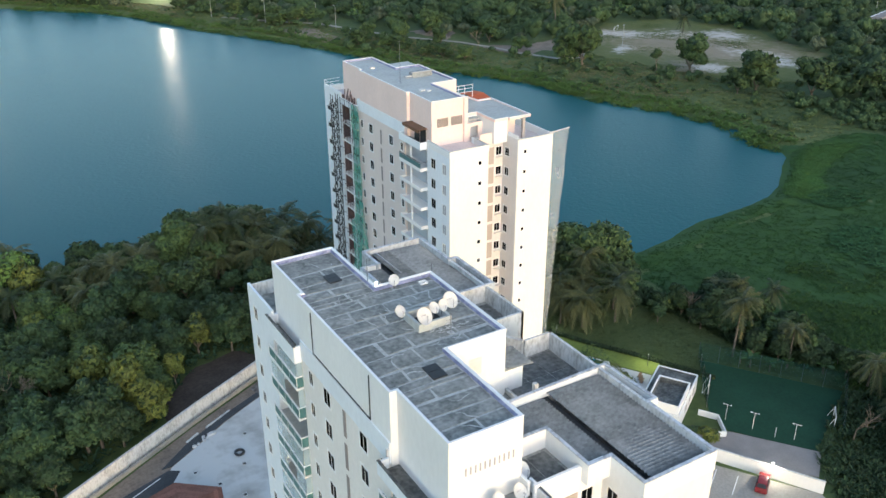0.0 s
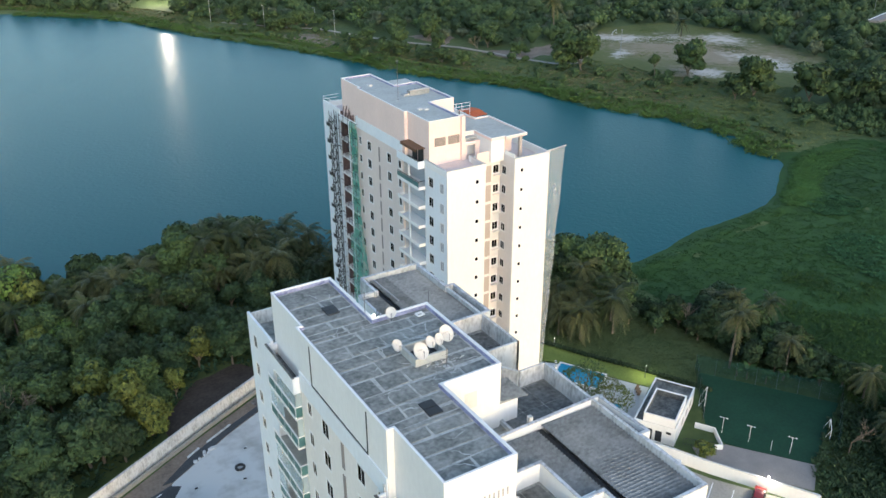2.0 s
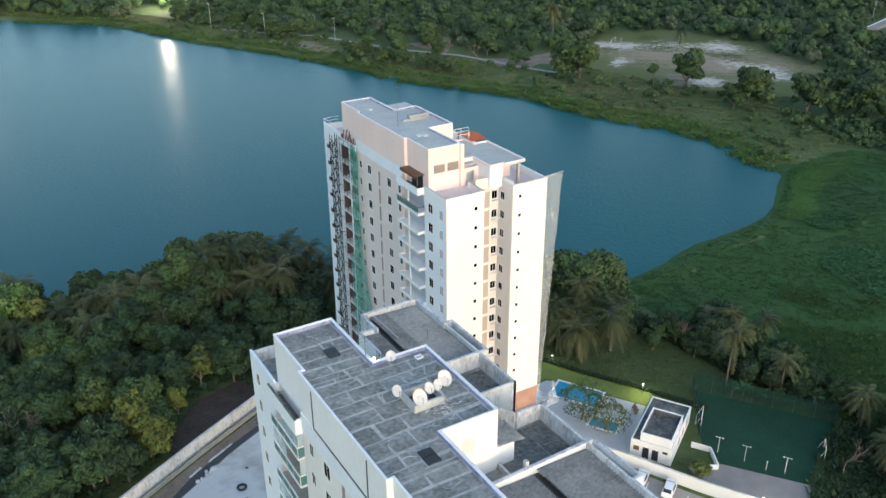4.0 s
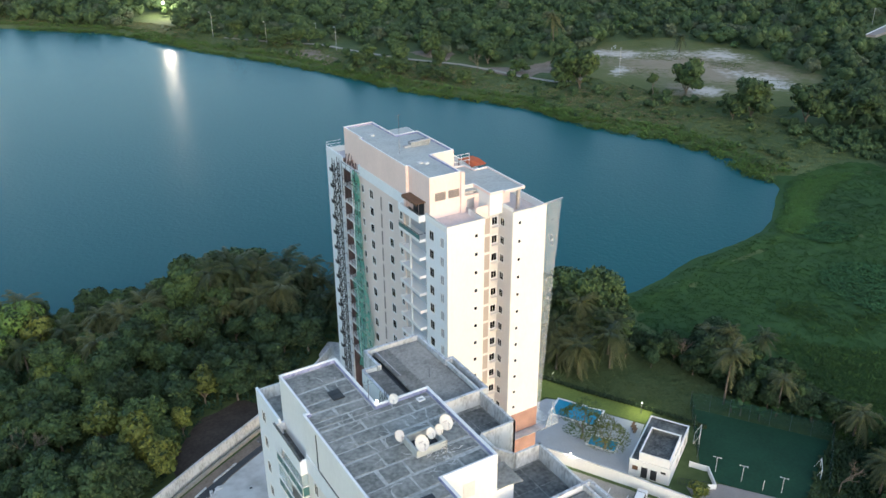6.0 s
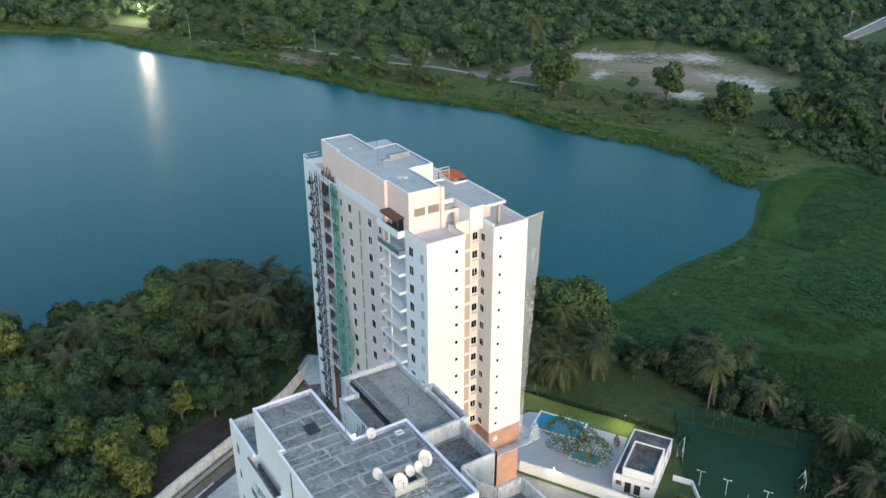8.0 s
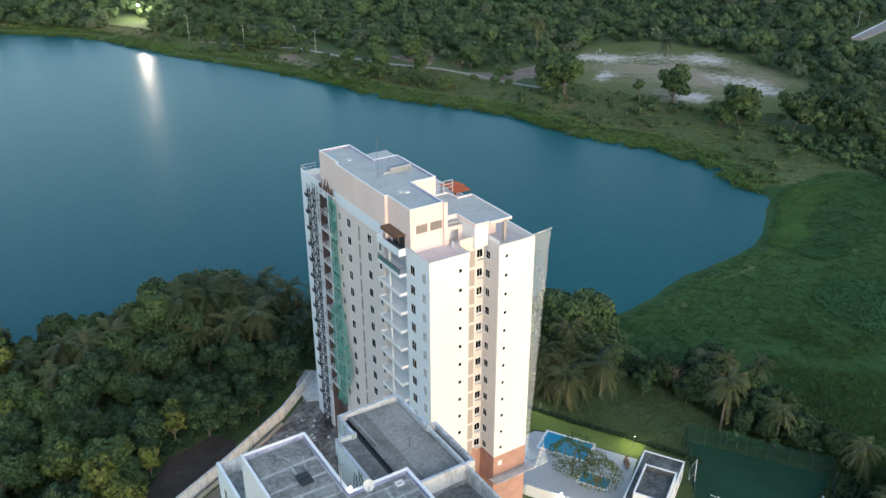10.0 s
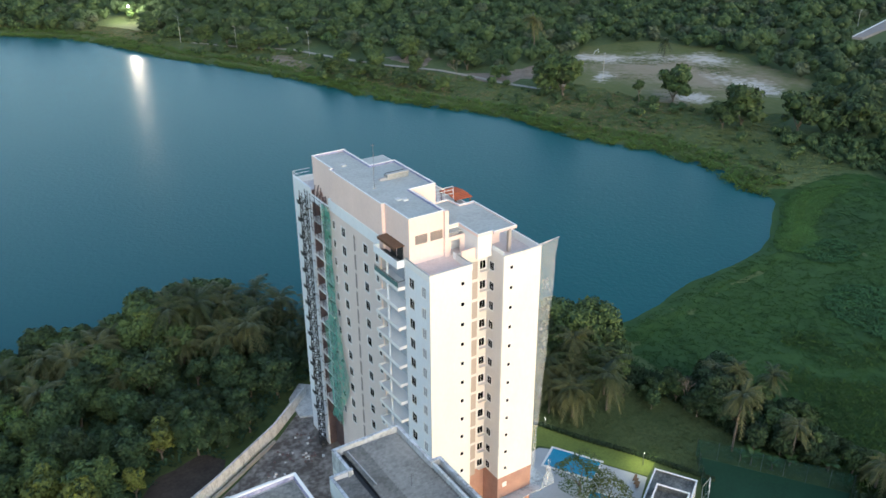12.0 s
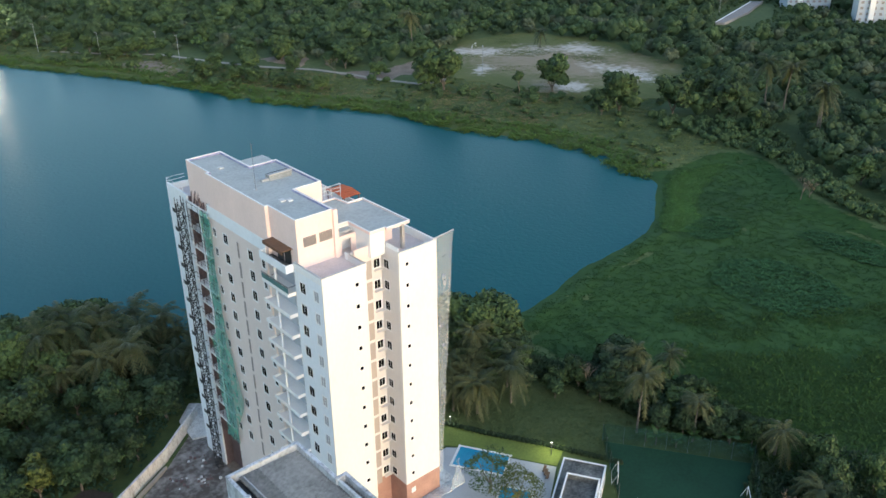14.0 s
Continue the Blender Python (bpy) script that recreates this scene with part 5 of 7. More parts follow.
for k in range(9):
    x = 9.6 + 1.02 * k
    bm = bmesh.new()
    v = [bm.verts.new(p) for p in ((x, -0.52, 7.5), (x + 0.98, -0.52, 7.5), (x + 0.98, -2.7, 8.1 + 0.06 * (k % 3)), (x, -2.7, 8.1 + 0.06 * (k % 3)),
                                   (x, -0.52, 7.58), (x + 0.98, -0.52, 7.58), (x + 0.98, -2.7, 8.2 + 0.06 * (k % 3)), (x, -2.7, 8.2 + 0.06 * (k % 3)))]
    for f in ((3, 2, 1, 0), (4, 5, 6, 7), (0, 1, 5, 4), (1, 2, 6, 5), (2, 3, 7, 6), (3, 0, 4, 7)):
        bm.faces.new([v[i] for i in f])
    part("board", bm, M["stained"], canopy)
    part("strut", beam(bmesh.new(), (x + 0.5, -0.5, 6.2), (x + 0.5, -2.5, 8.0), 0.05, 5), M["steel"], canopy)
for k in range(7):
    y = -0.5 + 1.02 * k
    part("board", prism([(16.25, y), (18.9, y), (18.9, y + 0.98), (16.25, y + 0.98)], 7.6 + 0.05 * (k % 2), 7.7 + 0.05 * (k % 2)), M["stained"], canopy)
skirt = [((15.9 + 0.25 * k, -2.75 + 0.02 * k, 8.2 + 0.35 * k), (19.1 - 0.02 * k, -2.5 + 0.2 * k, 8.3 + 0.55 * k)) for k in range(7)]
part("loose_netting", net(skirt, 0.3), M["netwhite"], canopy, "crumpled white netting on the platform")
part("wall_plate", boxes((11.2, 11.9, -0.56, -0.5, 9.4, 10.2)), M["white"], T, "small white plate on the brick base")

# hoist mast beside the unfinished bay
hoist = thing("construction_hoist", (-1.8, 33.2, 0), "dark steel lattice hoist mast tied to the unfinished facade", "construction hoist")
cx, cy, hw = -1.3, 32.6, 0.42
for sx in (-1, 1):
    for sy in (-1, 1):
        part("post", beam(bmesh.new(), (cx + sx * hw, cy + sy * hw, 0), (cx + sx * hw, cy + sy * hw, 46.0), 0.055, 5), M["dark"], hoist)
for k in range(44):
    z = 0.4 + 1.02 * k
    c4 = [(cx - hw, cy - hw), (cx + hw, cy - hw), (cx + hw, cy + hw), (cx - hw, cy + hw)]
    for i in range(4):
        a, b = c4[i], c4[(i + 1) % 4]
        part("crossbar", beam(bmesh.new(), (*a, z), (*b, z), 0.055, 4), M["dark"], hoist)
        part("brace", beam(bmesh.new(), (*(a if k % 2 else b), z), (*(b if k % 2 else a), z + 1.02), 0.055, 4), M["dark"], hoist)
for z in steps(43.0, 14):
    part("tie", beam(bmesh.new(), (cx + hw, cy, z), (-0.2, cy, z), 0.06, 5), M["dark"], hoist)
    parts("landing", ((-0.85, -0.26, 35.5, 36.3, z - 0.3, z - 0.25), (-0.87, -0.83, 35.5, 36.3, z - 0.245, z + 0.35)), M["dark"], hoist)
for z in steps(43.0, 13):
    for dz in (-0.35, 0.15):
        part("guard_rail", beam(bmesh.new(), (-0.55, 26.7, z + dz), (-0.55, 32.0, z + dz), 0.03, 4), M["dark"], hoist)
    for y in (27.4, 28.6, 30.6, 31.7):
        part("prop", beam(bmesh.new(), (-0.3, y, z - 1.35), (-0.3, y, z + 1.2), 0.055, 5), M["raw"], hoist)
tm = thing("shoring_timbers", (0, 29.5, 44.8), "brown shoring timbers and panels stacked on the unfinished terrace", "timber")
tr_ = random.Random(17)
for k in range(11):
    y = 27.0 + 0.46 * k
    part("timber", beam(bmesh.new(), (-0.3 + tr_.uniform(0, .4), y, 44.6), (-0.1 + tr_.uniform(0, .5), y + tr_.uniform(-.5, .5), 45.9 + tr_.uniform(0, 1.3)), tr_.uniform(.06, .13), 5), M["raw"], tm)
for z in (44.6, 41.9):
    for y in (26.8, 28.3, 30, 31.6):
        part("scaffold_pole", beam(bmesh.new(), (-0.75, y, z - 2), (-0.75, y, z + 1.2), 0.04, 5), M["dark"], hoist)
    for dz in (-0.9, 0.1, 1.0):
        part("scaffold_rail", beam(bmesh.new(), (-0.75, 26.6, z + dz), (-0.75, 31.8, z + dz), 0.03, 5), M["dark"], hoist)


# ---- vegetation ----
def leaf_cloud(rng, blobs, n, size, flat_=0.45, low=-0.45):
    """Leaf sprays over the surface of a set of clumps (x, y, z, r, rz): vertices and quads."""
    B = np.array(blobs, float)
    wt = B[:, 3] ** 2
    k = rng.choice(len(B), n, p=wt / wt.sum())
    d = rng.normal(size=(n * 2, 3))
    d /= np.linalg.norm(d, axis=1)[:, None]
    d = d[d[:, 2] > low][:n]
    k = k[:len(d)]
    r = B[k, 3][:, None] * np.array([1, 1, 0]) + B[k, 4][:, None] * np.array([0, 0, 1])
    p = B[k, :3] + d * r * rng.uniform(0.82, 1.08, (len(d), 1))
    keep = np.ones(len(p), bool)
    for j in range(len(B)):
        q = (p - B[j, :3]) / np.array([B[j, 3], B[j, 3], B[j, 4]])
        keep &= ((q ** 2).sum(1) > 0.6) | (k == j)
    p, d = p[keep], d[keep]
    n = len(p)
    nrm = d + rng.normal(size=(n, 3)) * flat_
    nrm /= np.linalg.norm(nrm, axis=1)[:, None]
    t = np.cross(nrm, rng.normal(size=(n, 3)))
    t /= np.linalg.norm(t, axis=1)[:, None]
    b = np.cross(nrm, t)
    s = size * rng.uniform(0.6, 1.3, (n, 1))
    v = np.stack([p - t * s, p - b * s * 0.5 - nrm * s * 0.15, p + t * s, p + b * s * 0.55 - nrm * s * 0.1], 1).reshape(-1, 3)
    return v, np.arange(n * 4).reshape(n, 4)


def ball_quads(c, r, rz, nu=7, nv=4):
    """A rough ball of quads, for the dense inside of a clump."""
    a = np.linspace(0, 2 * np.pi, nu, endpoint=False)
    e = np.linspace(-1.35, 1.45, nv)
    v = np.array([(c[0] + r * np.cos(j) * np.cos(i), c[1] + r * np.cos(j) * np.sin(i), c[2] + rz * np.sin(j)) for j in e for i in a])
    q = np.array([(j * nu + i, j * nu + (i + 1) % nu, (j + 1) * nu + (i + 1) % nu, (j + 1) * nu + i) for j in range(nv - 1) for i in range(nu)])
    return v, q


def join(pieces):
    vs, qs, k = [], [], 0
    for v, q in pieces:
        vs.append(v)
        qs.append(q + k)
        k += len(v)
    return np.concatenate(vs), np.concatenate(qs)


def crown_data(seed, R, H, base, nblob, nleaf, leaf, core=0.78, fine=7):
    rng = np.random.default_rng(seed)
    blobs = [(0, 0, base + (H - base) * 0.5, R * 0.62, (H - base) * 0.42)]
    for i in range(nblob):
        a, h = rng.uniform(0, 2 * np.pi), rng.uniform(0.12, 0.9)
        rr = R * (0.72 * math.sqrt(max(0.05, 1 - (h * 1.15 - 0.2) ** 2))) * rng.uniform(0.6, 1.05)
        r = R * rng.uniform(0.22, 0.42)
        blobs.append((rr * math.cos(a), rr * math.sin(a), base + (H - base) * h, r, r * rng.uniform(0.65, 0.9)))
    leaves = leaf_cloud(rng, blobs, nleaf, leaf)
    cores = [ball_quads(b[:3], b[3] * core, b[4] * core, fine, 3 if fine < 7 else 4) for b in blobs]
    return leaves, cores


def tree_trunk(seed, H, base, r):
    rng = random.Random(seed)
    bm = bmesh.new()
    p = Vector((0, 0, -0.3))
    for i in range(4):
        q = Vector((rng.uniform(-.2, .2), rng.uniform(-.2, .2), base * (i + 1) / 3))
        beam(bm, p, q, r * (1 - 0.15 * i), 7, r * (0.85 - 0.15 * i))
        p = q
    for i in range(5):
        a = 2 * math.pi * (i + rng.random() * 0.6) / 5
        m = Vector((math.cos(a) * H * 0.14, math.sin(a) * H * 0.14, base + (H - base) * 0.25))
        beam(bm, (0, 0, base * 0.8), m, r * 0.5, 5, r * 0.32)
        beam(bm, m, m * 1.6 + Vector((0, 0, -m.z * 0.6 + (H - base) * 0.35)), r * 0.32, 5, r * 0.1)
    return bm


def broad_tree(seed, R, H, base, nblob, nleaf, leaf, material, label, core=0.78):
    t = thing("tree", (0, 0, 0), label, "tree", "broad-leaved trees")
    part("trunk", tree_trunk(seed, H, base, 0.09 + R * 0.04), M["bark"], t)
    leaves, cores = crown_data(seed, R, H, base, nblob, int(nleaf * 0.52), leaf * 1.25, core)
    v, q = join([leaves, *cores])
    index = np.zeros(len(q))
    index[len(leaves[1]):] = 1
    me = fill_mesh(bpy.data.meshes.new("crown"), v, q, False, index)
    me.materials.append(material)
    # dark core colour stands in for the shade inside the crown
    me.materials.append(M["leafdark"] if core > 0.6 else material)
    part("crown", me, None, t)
    return t


def frond(rng, a, lift, length, droop):
    """One feathered palm leaf: a bent midrib with leaflets hanging to both sides."""
    v, q = [], []
    out, up = np.array([math.cos(a), math.sin(a), 0]), np.array([0, 0, 1.0])
    side = np.cross(up, out)
    n = 14
    pts = []
    for i in range(n + 1):
        s = i / n
        pts.append(out * length * s * math.cos(lift * (1 - s)) * (1 - 0.1 * s) + up * (length * (math.sin(lift) * s - droop * s * s)))
    for i in range(n):
        p, p2 = pts[i], pts[i + 1]
        w = length * 0.21 * math.sin(math.pi * min(1, 0.12 + 0.86 * (i + 0.5) / n)) ** 0.6
        for sg in (-1, 1):
            tip = (p + p2) / 2 + side * sg * w + (p2 - p) * 0.9 - up * w * rng.uniform(0.25, 0.75)
            k = len(v)
            v += [p, p2 * 0.85 + p * 0.15, tip, p * 0.5 + tip * 0.5 - up * 0.03]
            q.append((k, k + 1, k + 2, k + 3))
    return np.array(v), np.array(q)


def palm(seed, H, length, label, lean=0.6):
    rng = random.Random(seed)
    t = thing("palm_tree", (0, 0, 0), label, "palm tree", "palm trees")
    bm = bmesh.new()
    d = rng.uniform(0, 6.28)
    pts = [Vector((lean * math.cos(d) * (i / 6) ** 2, lean * math.sin(d) * (i / 6) ** 2, H * i / 6 - 0.3 * (i == 0))) for i in range(7)]
    for i in range(6):
        beam(bm, pts[i], pts[i + 1], 0.2 - 0.015 * i, 7, 0.185 - 0.015 * i)
    part("trunk", bm, M["palmbark"], t)
    fr = []
    for i in range(30):
        lift = rng.choice([1.15, 0.8, 0.45, 0.1, -0.3, -0.6]) + rng.uniform(-.12, .12)
        v, q = frond(rng, 2.4 * i + rng.uniform(-.2, .2), lift, length * rng.uniform(0.85, 1.1), rng.uniform(0.5, 0.85))
        fr.append((v + np.array(pts[-1]), q))
    v, q = join(fr)
    me = fill_mesh(bpy.data.meshes.new("fronds"), v, q, False)
    me.materials.append(M["frond"])
    part("fronds", me, None, t)
    return t


class Scatter:
    def __init__(self, seed):
        self.rng, self.pts = random.Random(seed), []

    def fill(self, poly, gap, tries=6000, keep=lambda x, y: True):
        rng = np.random.default_rng(self.rng.randrange(10 ** 6))
        P = np.array(poly, float)
        xy = rng.uniform(P.min(0), P.max(0), (tries, 2))
        xy = xy[inside(poly, xy[:, 0], xy[:, 1])]
        pts = np.zeros((len(self.pts) + len(xy), 2))
        n = len(self.pts)
        if n:
            pts[:n] = self.pts
        found = []
        for x, y in xy:
            if n and ((pts[:n] - (x, y)) ** 2).sum(1).min() < gap * gap:
                continue
            if keep(x, y):
                pts[n] = x, y
                n += 1
                found.append((float(x), float(y)))
        self.pts += found
        return found


def ground_z(x, y):
    return float(height(np.array([x]), np.array([y]))[0])


def place(bases, rng, pts, s0=0.8, s1=1.2):
    for i, (x, y) in enumerate(pts):
        b = rng.choice(bases)
        s = rng.uniform(s0, s1)
        m = Matrix.Translation((x, y, ground_z(x, y))) @ Matrix.Rotation(rng.uniform(0, 6.28), 4, 'Z') @ Matrix.Diagonal((s, s, s * rng.uniform(0.88, 1.12), 1))
        if b not in PLACED:
            b.matrix_basis = m
            PLACED.add(b)
        else:
            c = copy_thing(b, m)
            c.matrix_basis = m


PLACED = set()
vr = random.Random(5)
green = [broad_tree(11 + i, R, H, base, nb, nl, 0.28, M["leaf"], "dense dark green broad-leaved tree in the lakeside grove")
         for i, (R, H, base, nb, nl) in enumerate(((4.2, 8.5, 2.2, 16, 4200), (3.4, 7.2, 1.8, 12, 3200), (4.8, 9.5, 2.6, 20, 5000), (3.0, 6.4, 1.5, 10, 2600)))]
yellow = [broad_tree(31 + i, R, H, base, nb, nl, 0.30, M["leafy"], "yellow-green leafy tree in the lakeside grove")
          for i, (R, H, base, nb, nl) in enumerate(((4.0, 8.5, 2.0, 16, 4200), (3.2, 7.0, 1.8, 12, 3200)))]
darks = [broad_tree(51 + i, R, H, base, nb, nl, 0.30, M["leafdark"], "dark green broad-leaved tree in the lakeside grove")
         for i, (R, H, base, nb, nl) in enumerate(((4.4, 8.8, 2.2, 16, 4400), (3.4, 7.0, 1.8, 12, 3200)))]
palms = [palm(71, 6.2, 3.5, "coconut palm with a slender pale trunk"), palm(72, 4.6, 3.3, "coconut palm with a slender pale trunk"), palm(73, 10, 3.6, "tall coconut palm with a slender pale trunk")]

GROVE = [(-84, -6), (-60, 12), (-50, 19.5), (-40, 25), (-30, 30), (-19, 36), (-8, 44), (2, 52), (14, 50), (22, 56), (10, 70), (-5, 82), (-27, 80),
         (-50, 82), (-88, 92)]
sc = Scatter(3)
fixed = [(-39.5, 31.5, 1.25), (-37, 28.5, 0.95), (-43, 40, 1.0), (-25, 43.5, 0.95), (-48, 76, 1.1), (-49, 60, 1.0), (-31, 36.5, 0.7)]
sc.pts += [(x, y) for x, y, _ in fixed]
for x, y, s in fixed:
    place(yellow, vr, [(x, y)], s, s)
BARE = [(-36, 25), (-16, 37), (-20, 42), (-26, 40), (-34, 33)]
# soil between the trees, coloured darker in place of their shade
flat("bare_ground", ragged(BARE, 61, 2.4, 0.9), 0.10, M["litter"], "bare brown soil under the trees by the boundary wall", "soil", 0.3)
PALMS = [(-14, 66), (-4, 58), (10, 52), (24, 56), (10, 72), (-4, 84), (-14, 80)]
spots = sc.fill(GROVE, 4.4, 9000, lambda x, y: not inside(BARE, np.array([x]), np.array([y]))[0])
for x, y in spots:
    k = vr.random()
    pool_ = yellow if k < 0.08 and y > 38 else darks if k < 0.5 or x < -45 and y < 34 else green
    if y > 52 + 0.15 * x and y > 60 and vr.random() < 0.25:
        pool_ = palms[:2]
    if x > -34 and y < 60 and vr.random() < 0.85:
        pool_ = darks
    if inside(PALMS, np.array([x]), np.array([y]))[0] and vr.random() < 0.6:
        pool_ = palms[:2]
    place(pool_, vr, [(x, y)], *((1.1, 1.6) if pool_[0] in palms else (0.75, 1.15)))
bright = [broad_tree(41, 4.2, 7.5, 1.6, 18, 4200, 0.28, M["leafbright"], "fresh light green leafy tree near the lake shore")]
place(bright, vr, [(-50, 78), (-56, 74)], 1.25, 1.4)
place(bright, vr, [(-44, 62), (-31, 76)], 0.8, 0.9)
place(green + darks, vr, [(-30, 82), (-36, 83), (-42, 84), (-48, 85), (-23, 81), (-55, 87), (-62, 89), (-70, 91), (-78, 93)], 1.0, 1.2)
place(palms[2:], vr, [(-8, 78.4)], 1.15, 1.15)
place(green[2:3], vr, [(-12, 80), (-16, 81), (-3, 83)], 1.15, 1.25)
place(palms[:2], vr, [(-26.5, 79), (-19, 80), (-2, 80), (3, 74), (7, 68)], 1.3, 1.5)
# trees by the garden, the tower and the court
place(green[2:3] + green[:1] + darks[:1], vr, [(49.5, 30), (53.5, 28.5), (47, 33), (43, 36), (38.5, 38), (51, 34)], 1.2, 1.4)
place(palms[:2], vr, [(43, 21.5), (38.6, 15.7), (40, 26), (47, 25), (51, 22)], 1.2, 1.45)
place(palms[2:], vr, [(54.8, -5.6)], 1.1, 1.1)
place(palms[2:], vr, [(63.5, 7.2), (69.0, -1.4), (65, 2.5)], 0.85, 0.95)
place(palms[:2], vr, [(45, 14), (38.7, 15.5), (41, 19), (48, 18), (36, 19), (38, 24), (35, 27), (57, -35), (61, -33), (66, -24)], 1.0, 1.25)
place(palms[:2], vr, [(-7.8, 78), (-9, 74), (-27.8, 71), (-1.9, 62), (4.5, 61), (0, 66), (9, 60), (-14, 73), (12, 56), (-34, 73)], 1.3, 1.75)
place(green, vr, [(-10, 77), (-5, 81), (-16, 78), (-20, 76), (-2, 75), (-13, 70)], 1.2, 1.4)
place(green[1:2] + darks + green[3:], vr, [(57, 9), (60, 6), (62, 1), (63, -3), (66, -7), (66, -12), (62, -6), (67, 4), (70, -8), (68, -17), (60, 11), (65, 10), (62, -9)], 0.5, 0.75)
place(green[3:] + darks[1:], vr, [(64, -17), (67, -22), (62, -13.5), (70, -14), (53, 12.5), (50, 15), (47, 20), (56, 14)], 0.4, 0.6)
place(darks + green[3:], vr, [(59, 1), (61, -1), (57, 4), (64, 5), (67, 0), (61, 9), (66, -4), (57, -8), (60, -11), (63, -15), (66, -15), (58, 11), (55, 12), (52, 10)], 0.55, 0.8)
place(darks + green[1:2], vr, [(64, 4), (68.5, -5), (67, 8), (63, -8), (66, -1), (60.5, 4)], 0.85, 1.05)
place(palms[2:], vr, [(61.5, -10.8), (60, -13)], 0.75, 0.85)
place(darks, vr, [(-57, 31), (-51, 28), (-45, 25.5), (-56, 24), (-61, 26), (-62, 18), (-66, 14)], 1.0, 1.25)
place(green + darks, vr, [(46, 30), (52, 29), (57, 26), (40, 34), (34, 38), (30, 44), (24, 50), (48, 37), (43, 33), (37, 34), (29, 49), (44, 26), (49, 23), (53, 20), (36, 30), (33, 34), (41, 29), (47, 30), (55, 24), (50, 26),
                          (66, -20), (63, -34), (58, -38), (52, -40), (68, -30), (70, -38), (57, -45), (50, -47), (64, -42)], 0.7, 1.0)

# far woods beyond the lake, one joined mass of trees
FAR = [(-60, 520), (20, 432), (50, 402), (70, 385), (100, 345), (124, 313), (134, 284), (160, 242), (176, 222), (205, 224), (232, 236), (262, 234), (282, 200), (276, 175),
       (266, 130), (238, 112), (215, 98), (210, 86), (216, 72), (212, 58), (200, 45), (187, 30), (180, 12), (177, -10), (180, -60), (470, -60), (500, 240), (330, 520), (-60, 640)]
CLEAR = [[(60, 432), (78, 432), (66, 390), (48, 398), (40, 392), (30, 400)], [(-40, 486), (-22, 486), (-30, 450), (-50, 450)], [(326, 146), (352, 184), (428, 206), (446, 190), (395, 158), (345, 136)], [(392, 146), (430, 186), (456, 172), (430, 146)], [(376, 112), (418, 148), (448, 116), (416, 80)]]


def clear(x, y):
    return not any(inside(c, np.array([x]), np.array([y]))[0] for c in CLEAR)


def canopy_data(seed, n, leaf):
    """A broad lumpy crown of unit radius for woods seen from afar: overlapping clumps on a dome, and leaf sprays over them."""
    rng = np.random.default_rng(seed)
    blobs = [(0, 0, 0.72, 0.74, 0.62)]
    for i in range(9):
        a, e = 2 * np.pi * (i + rng.uniform(0, 0.7)) / 9 * 2.3, rng.uniform(0.1, 1.3)
        r = rng.uniform(0.28, 0.46)
        q = rng.uniform(0.5, 0.72)
        blobs.append((q * math.cos(e) * math.cos(a), q * math.cos(e) * math.sin(a), 0.6 + q * 0.85 * math.sin(e), r, r * rng.uniform(0.6, 0.85)))
    cores = [ball_quads(b[:3], b[3] * 0.84, b[4] * 0.84, 6, 3) for b in blobs]
    return leaf_cloud(rng, blobs, n, leaf, 0.38), cores


def woods(name, spots, seed, label, material, smin, smax, leaf=0.098, n=180):
    rng = np.random.default_rng(seed)
    kinds = [canopy_data(seed + i, n, leaf) for i in range(6)]
    out, core = [], []
    zs = height([p[0] for p in spots], [p[1] for p in spots])
    for (x, y), z in zip(spots, zs):
        lv, cs = kinds[rng.integers(6)]
        s = smin + (smax - smin) * rng.uniform(0, 1) ** 1.5
        a = rng.uniform(0, 6.28)
        R = np.array([[math.cos(a), -math.sin(a), 0], [math.sin(a), math.cos(a), 0], [0, 0, rng.uniform(0.85, 1.2)]]) * s
        o = np.array([x, y, z - 0.3])
        out.append((lv[0] @ R.T + o, lv[1]))
        core += [(c[0] @ R.T + o, c[1]) for c in cs]
    v, q = join(out + core)
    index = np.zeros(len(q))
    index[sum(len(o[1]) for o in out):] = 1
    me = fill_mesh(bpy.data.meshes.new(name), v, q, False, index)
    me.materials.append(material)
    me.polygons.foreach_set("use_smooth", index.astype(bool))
    # nearer growth gets dark cores too, painting the shade between its leaves
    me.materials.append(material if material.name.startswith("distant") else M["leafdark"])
    return tagged(new(name, me), label, "woods", kind="stuff")


woods("woods", Scatter(6).fill([(-88, 90), (-84, -6), (-180, -60), (-190, 110)], 6.0, 1200), 97, "dense dark grove reaching along the near shore", M["leafdark"], 3.4, 5.0)
fs = Scatter(8)
far = fs.fill(FAR, 5.9, 15000, lambda x, y: x * 0.5 + y < 640 and clear(x, y))
tint_ = random.Random(77)
mix = {"leaffar": [], "leaffardark": [], "leafsage": [], "leafbright": []}
for x, y in far:
    deep = 0.55 if x > 200 and y < 175 else 0.3
    k = tint_.random()
    mix["leaffardark" if k < deep else "leafsage" if k < deep + 0.14 else "leafbright" if k < deep + 0.22 else "leaffar"].append((x, y))
woods("woods", mix["leaffar"], 90, "dense green woods on the far side of the lake", M["leaffar"], 3.4, 7.2)
woods("woods", mix["leaffardark"], 91, "dense dark woods on the far side of the lake", M["leaffardark"], 3.2, 7.6)
woods("woods", mix["leafsage"], 93, "greyish green trees among the woods on the far side of the lake", M["leafsage"], 3.0, 6.0)
woods("woods", mix["leafbright"], 92, "lighter green trees among the woods on the far side of the lake", M["leafbright"], 2.8, 5.0)
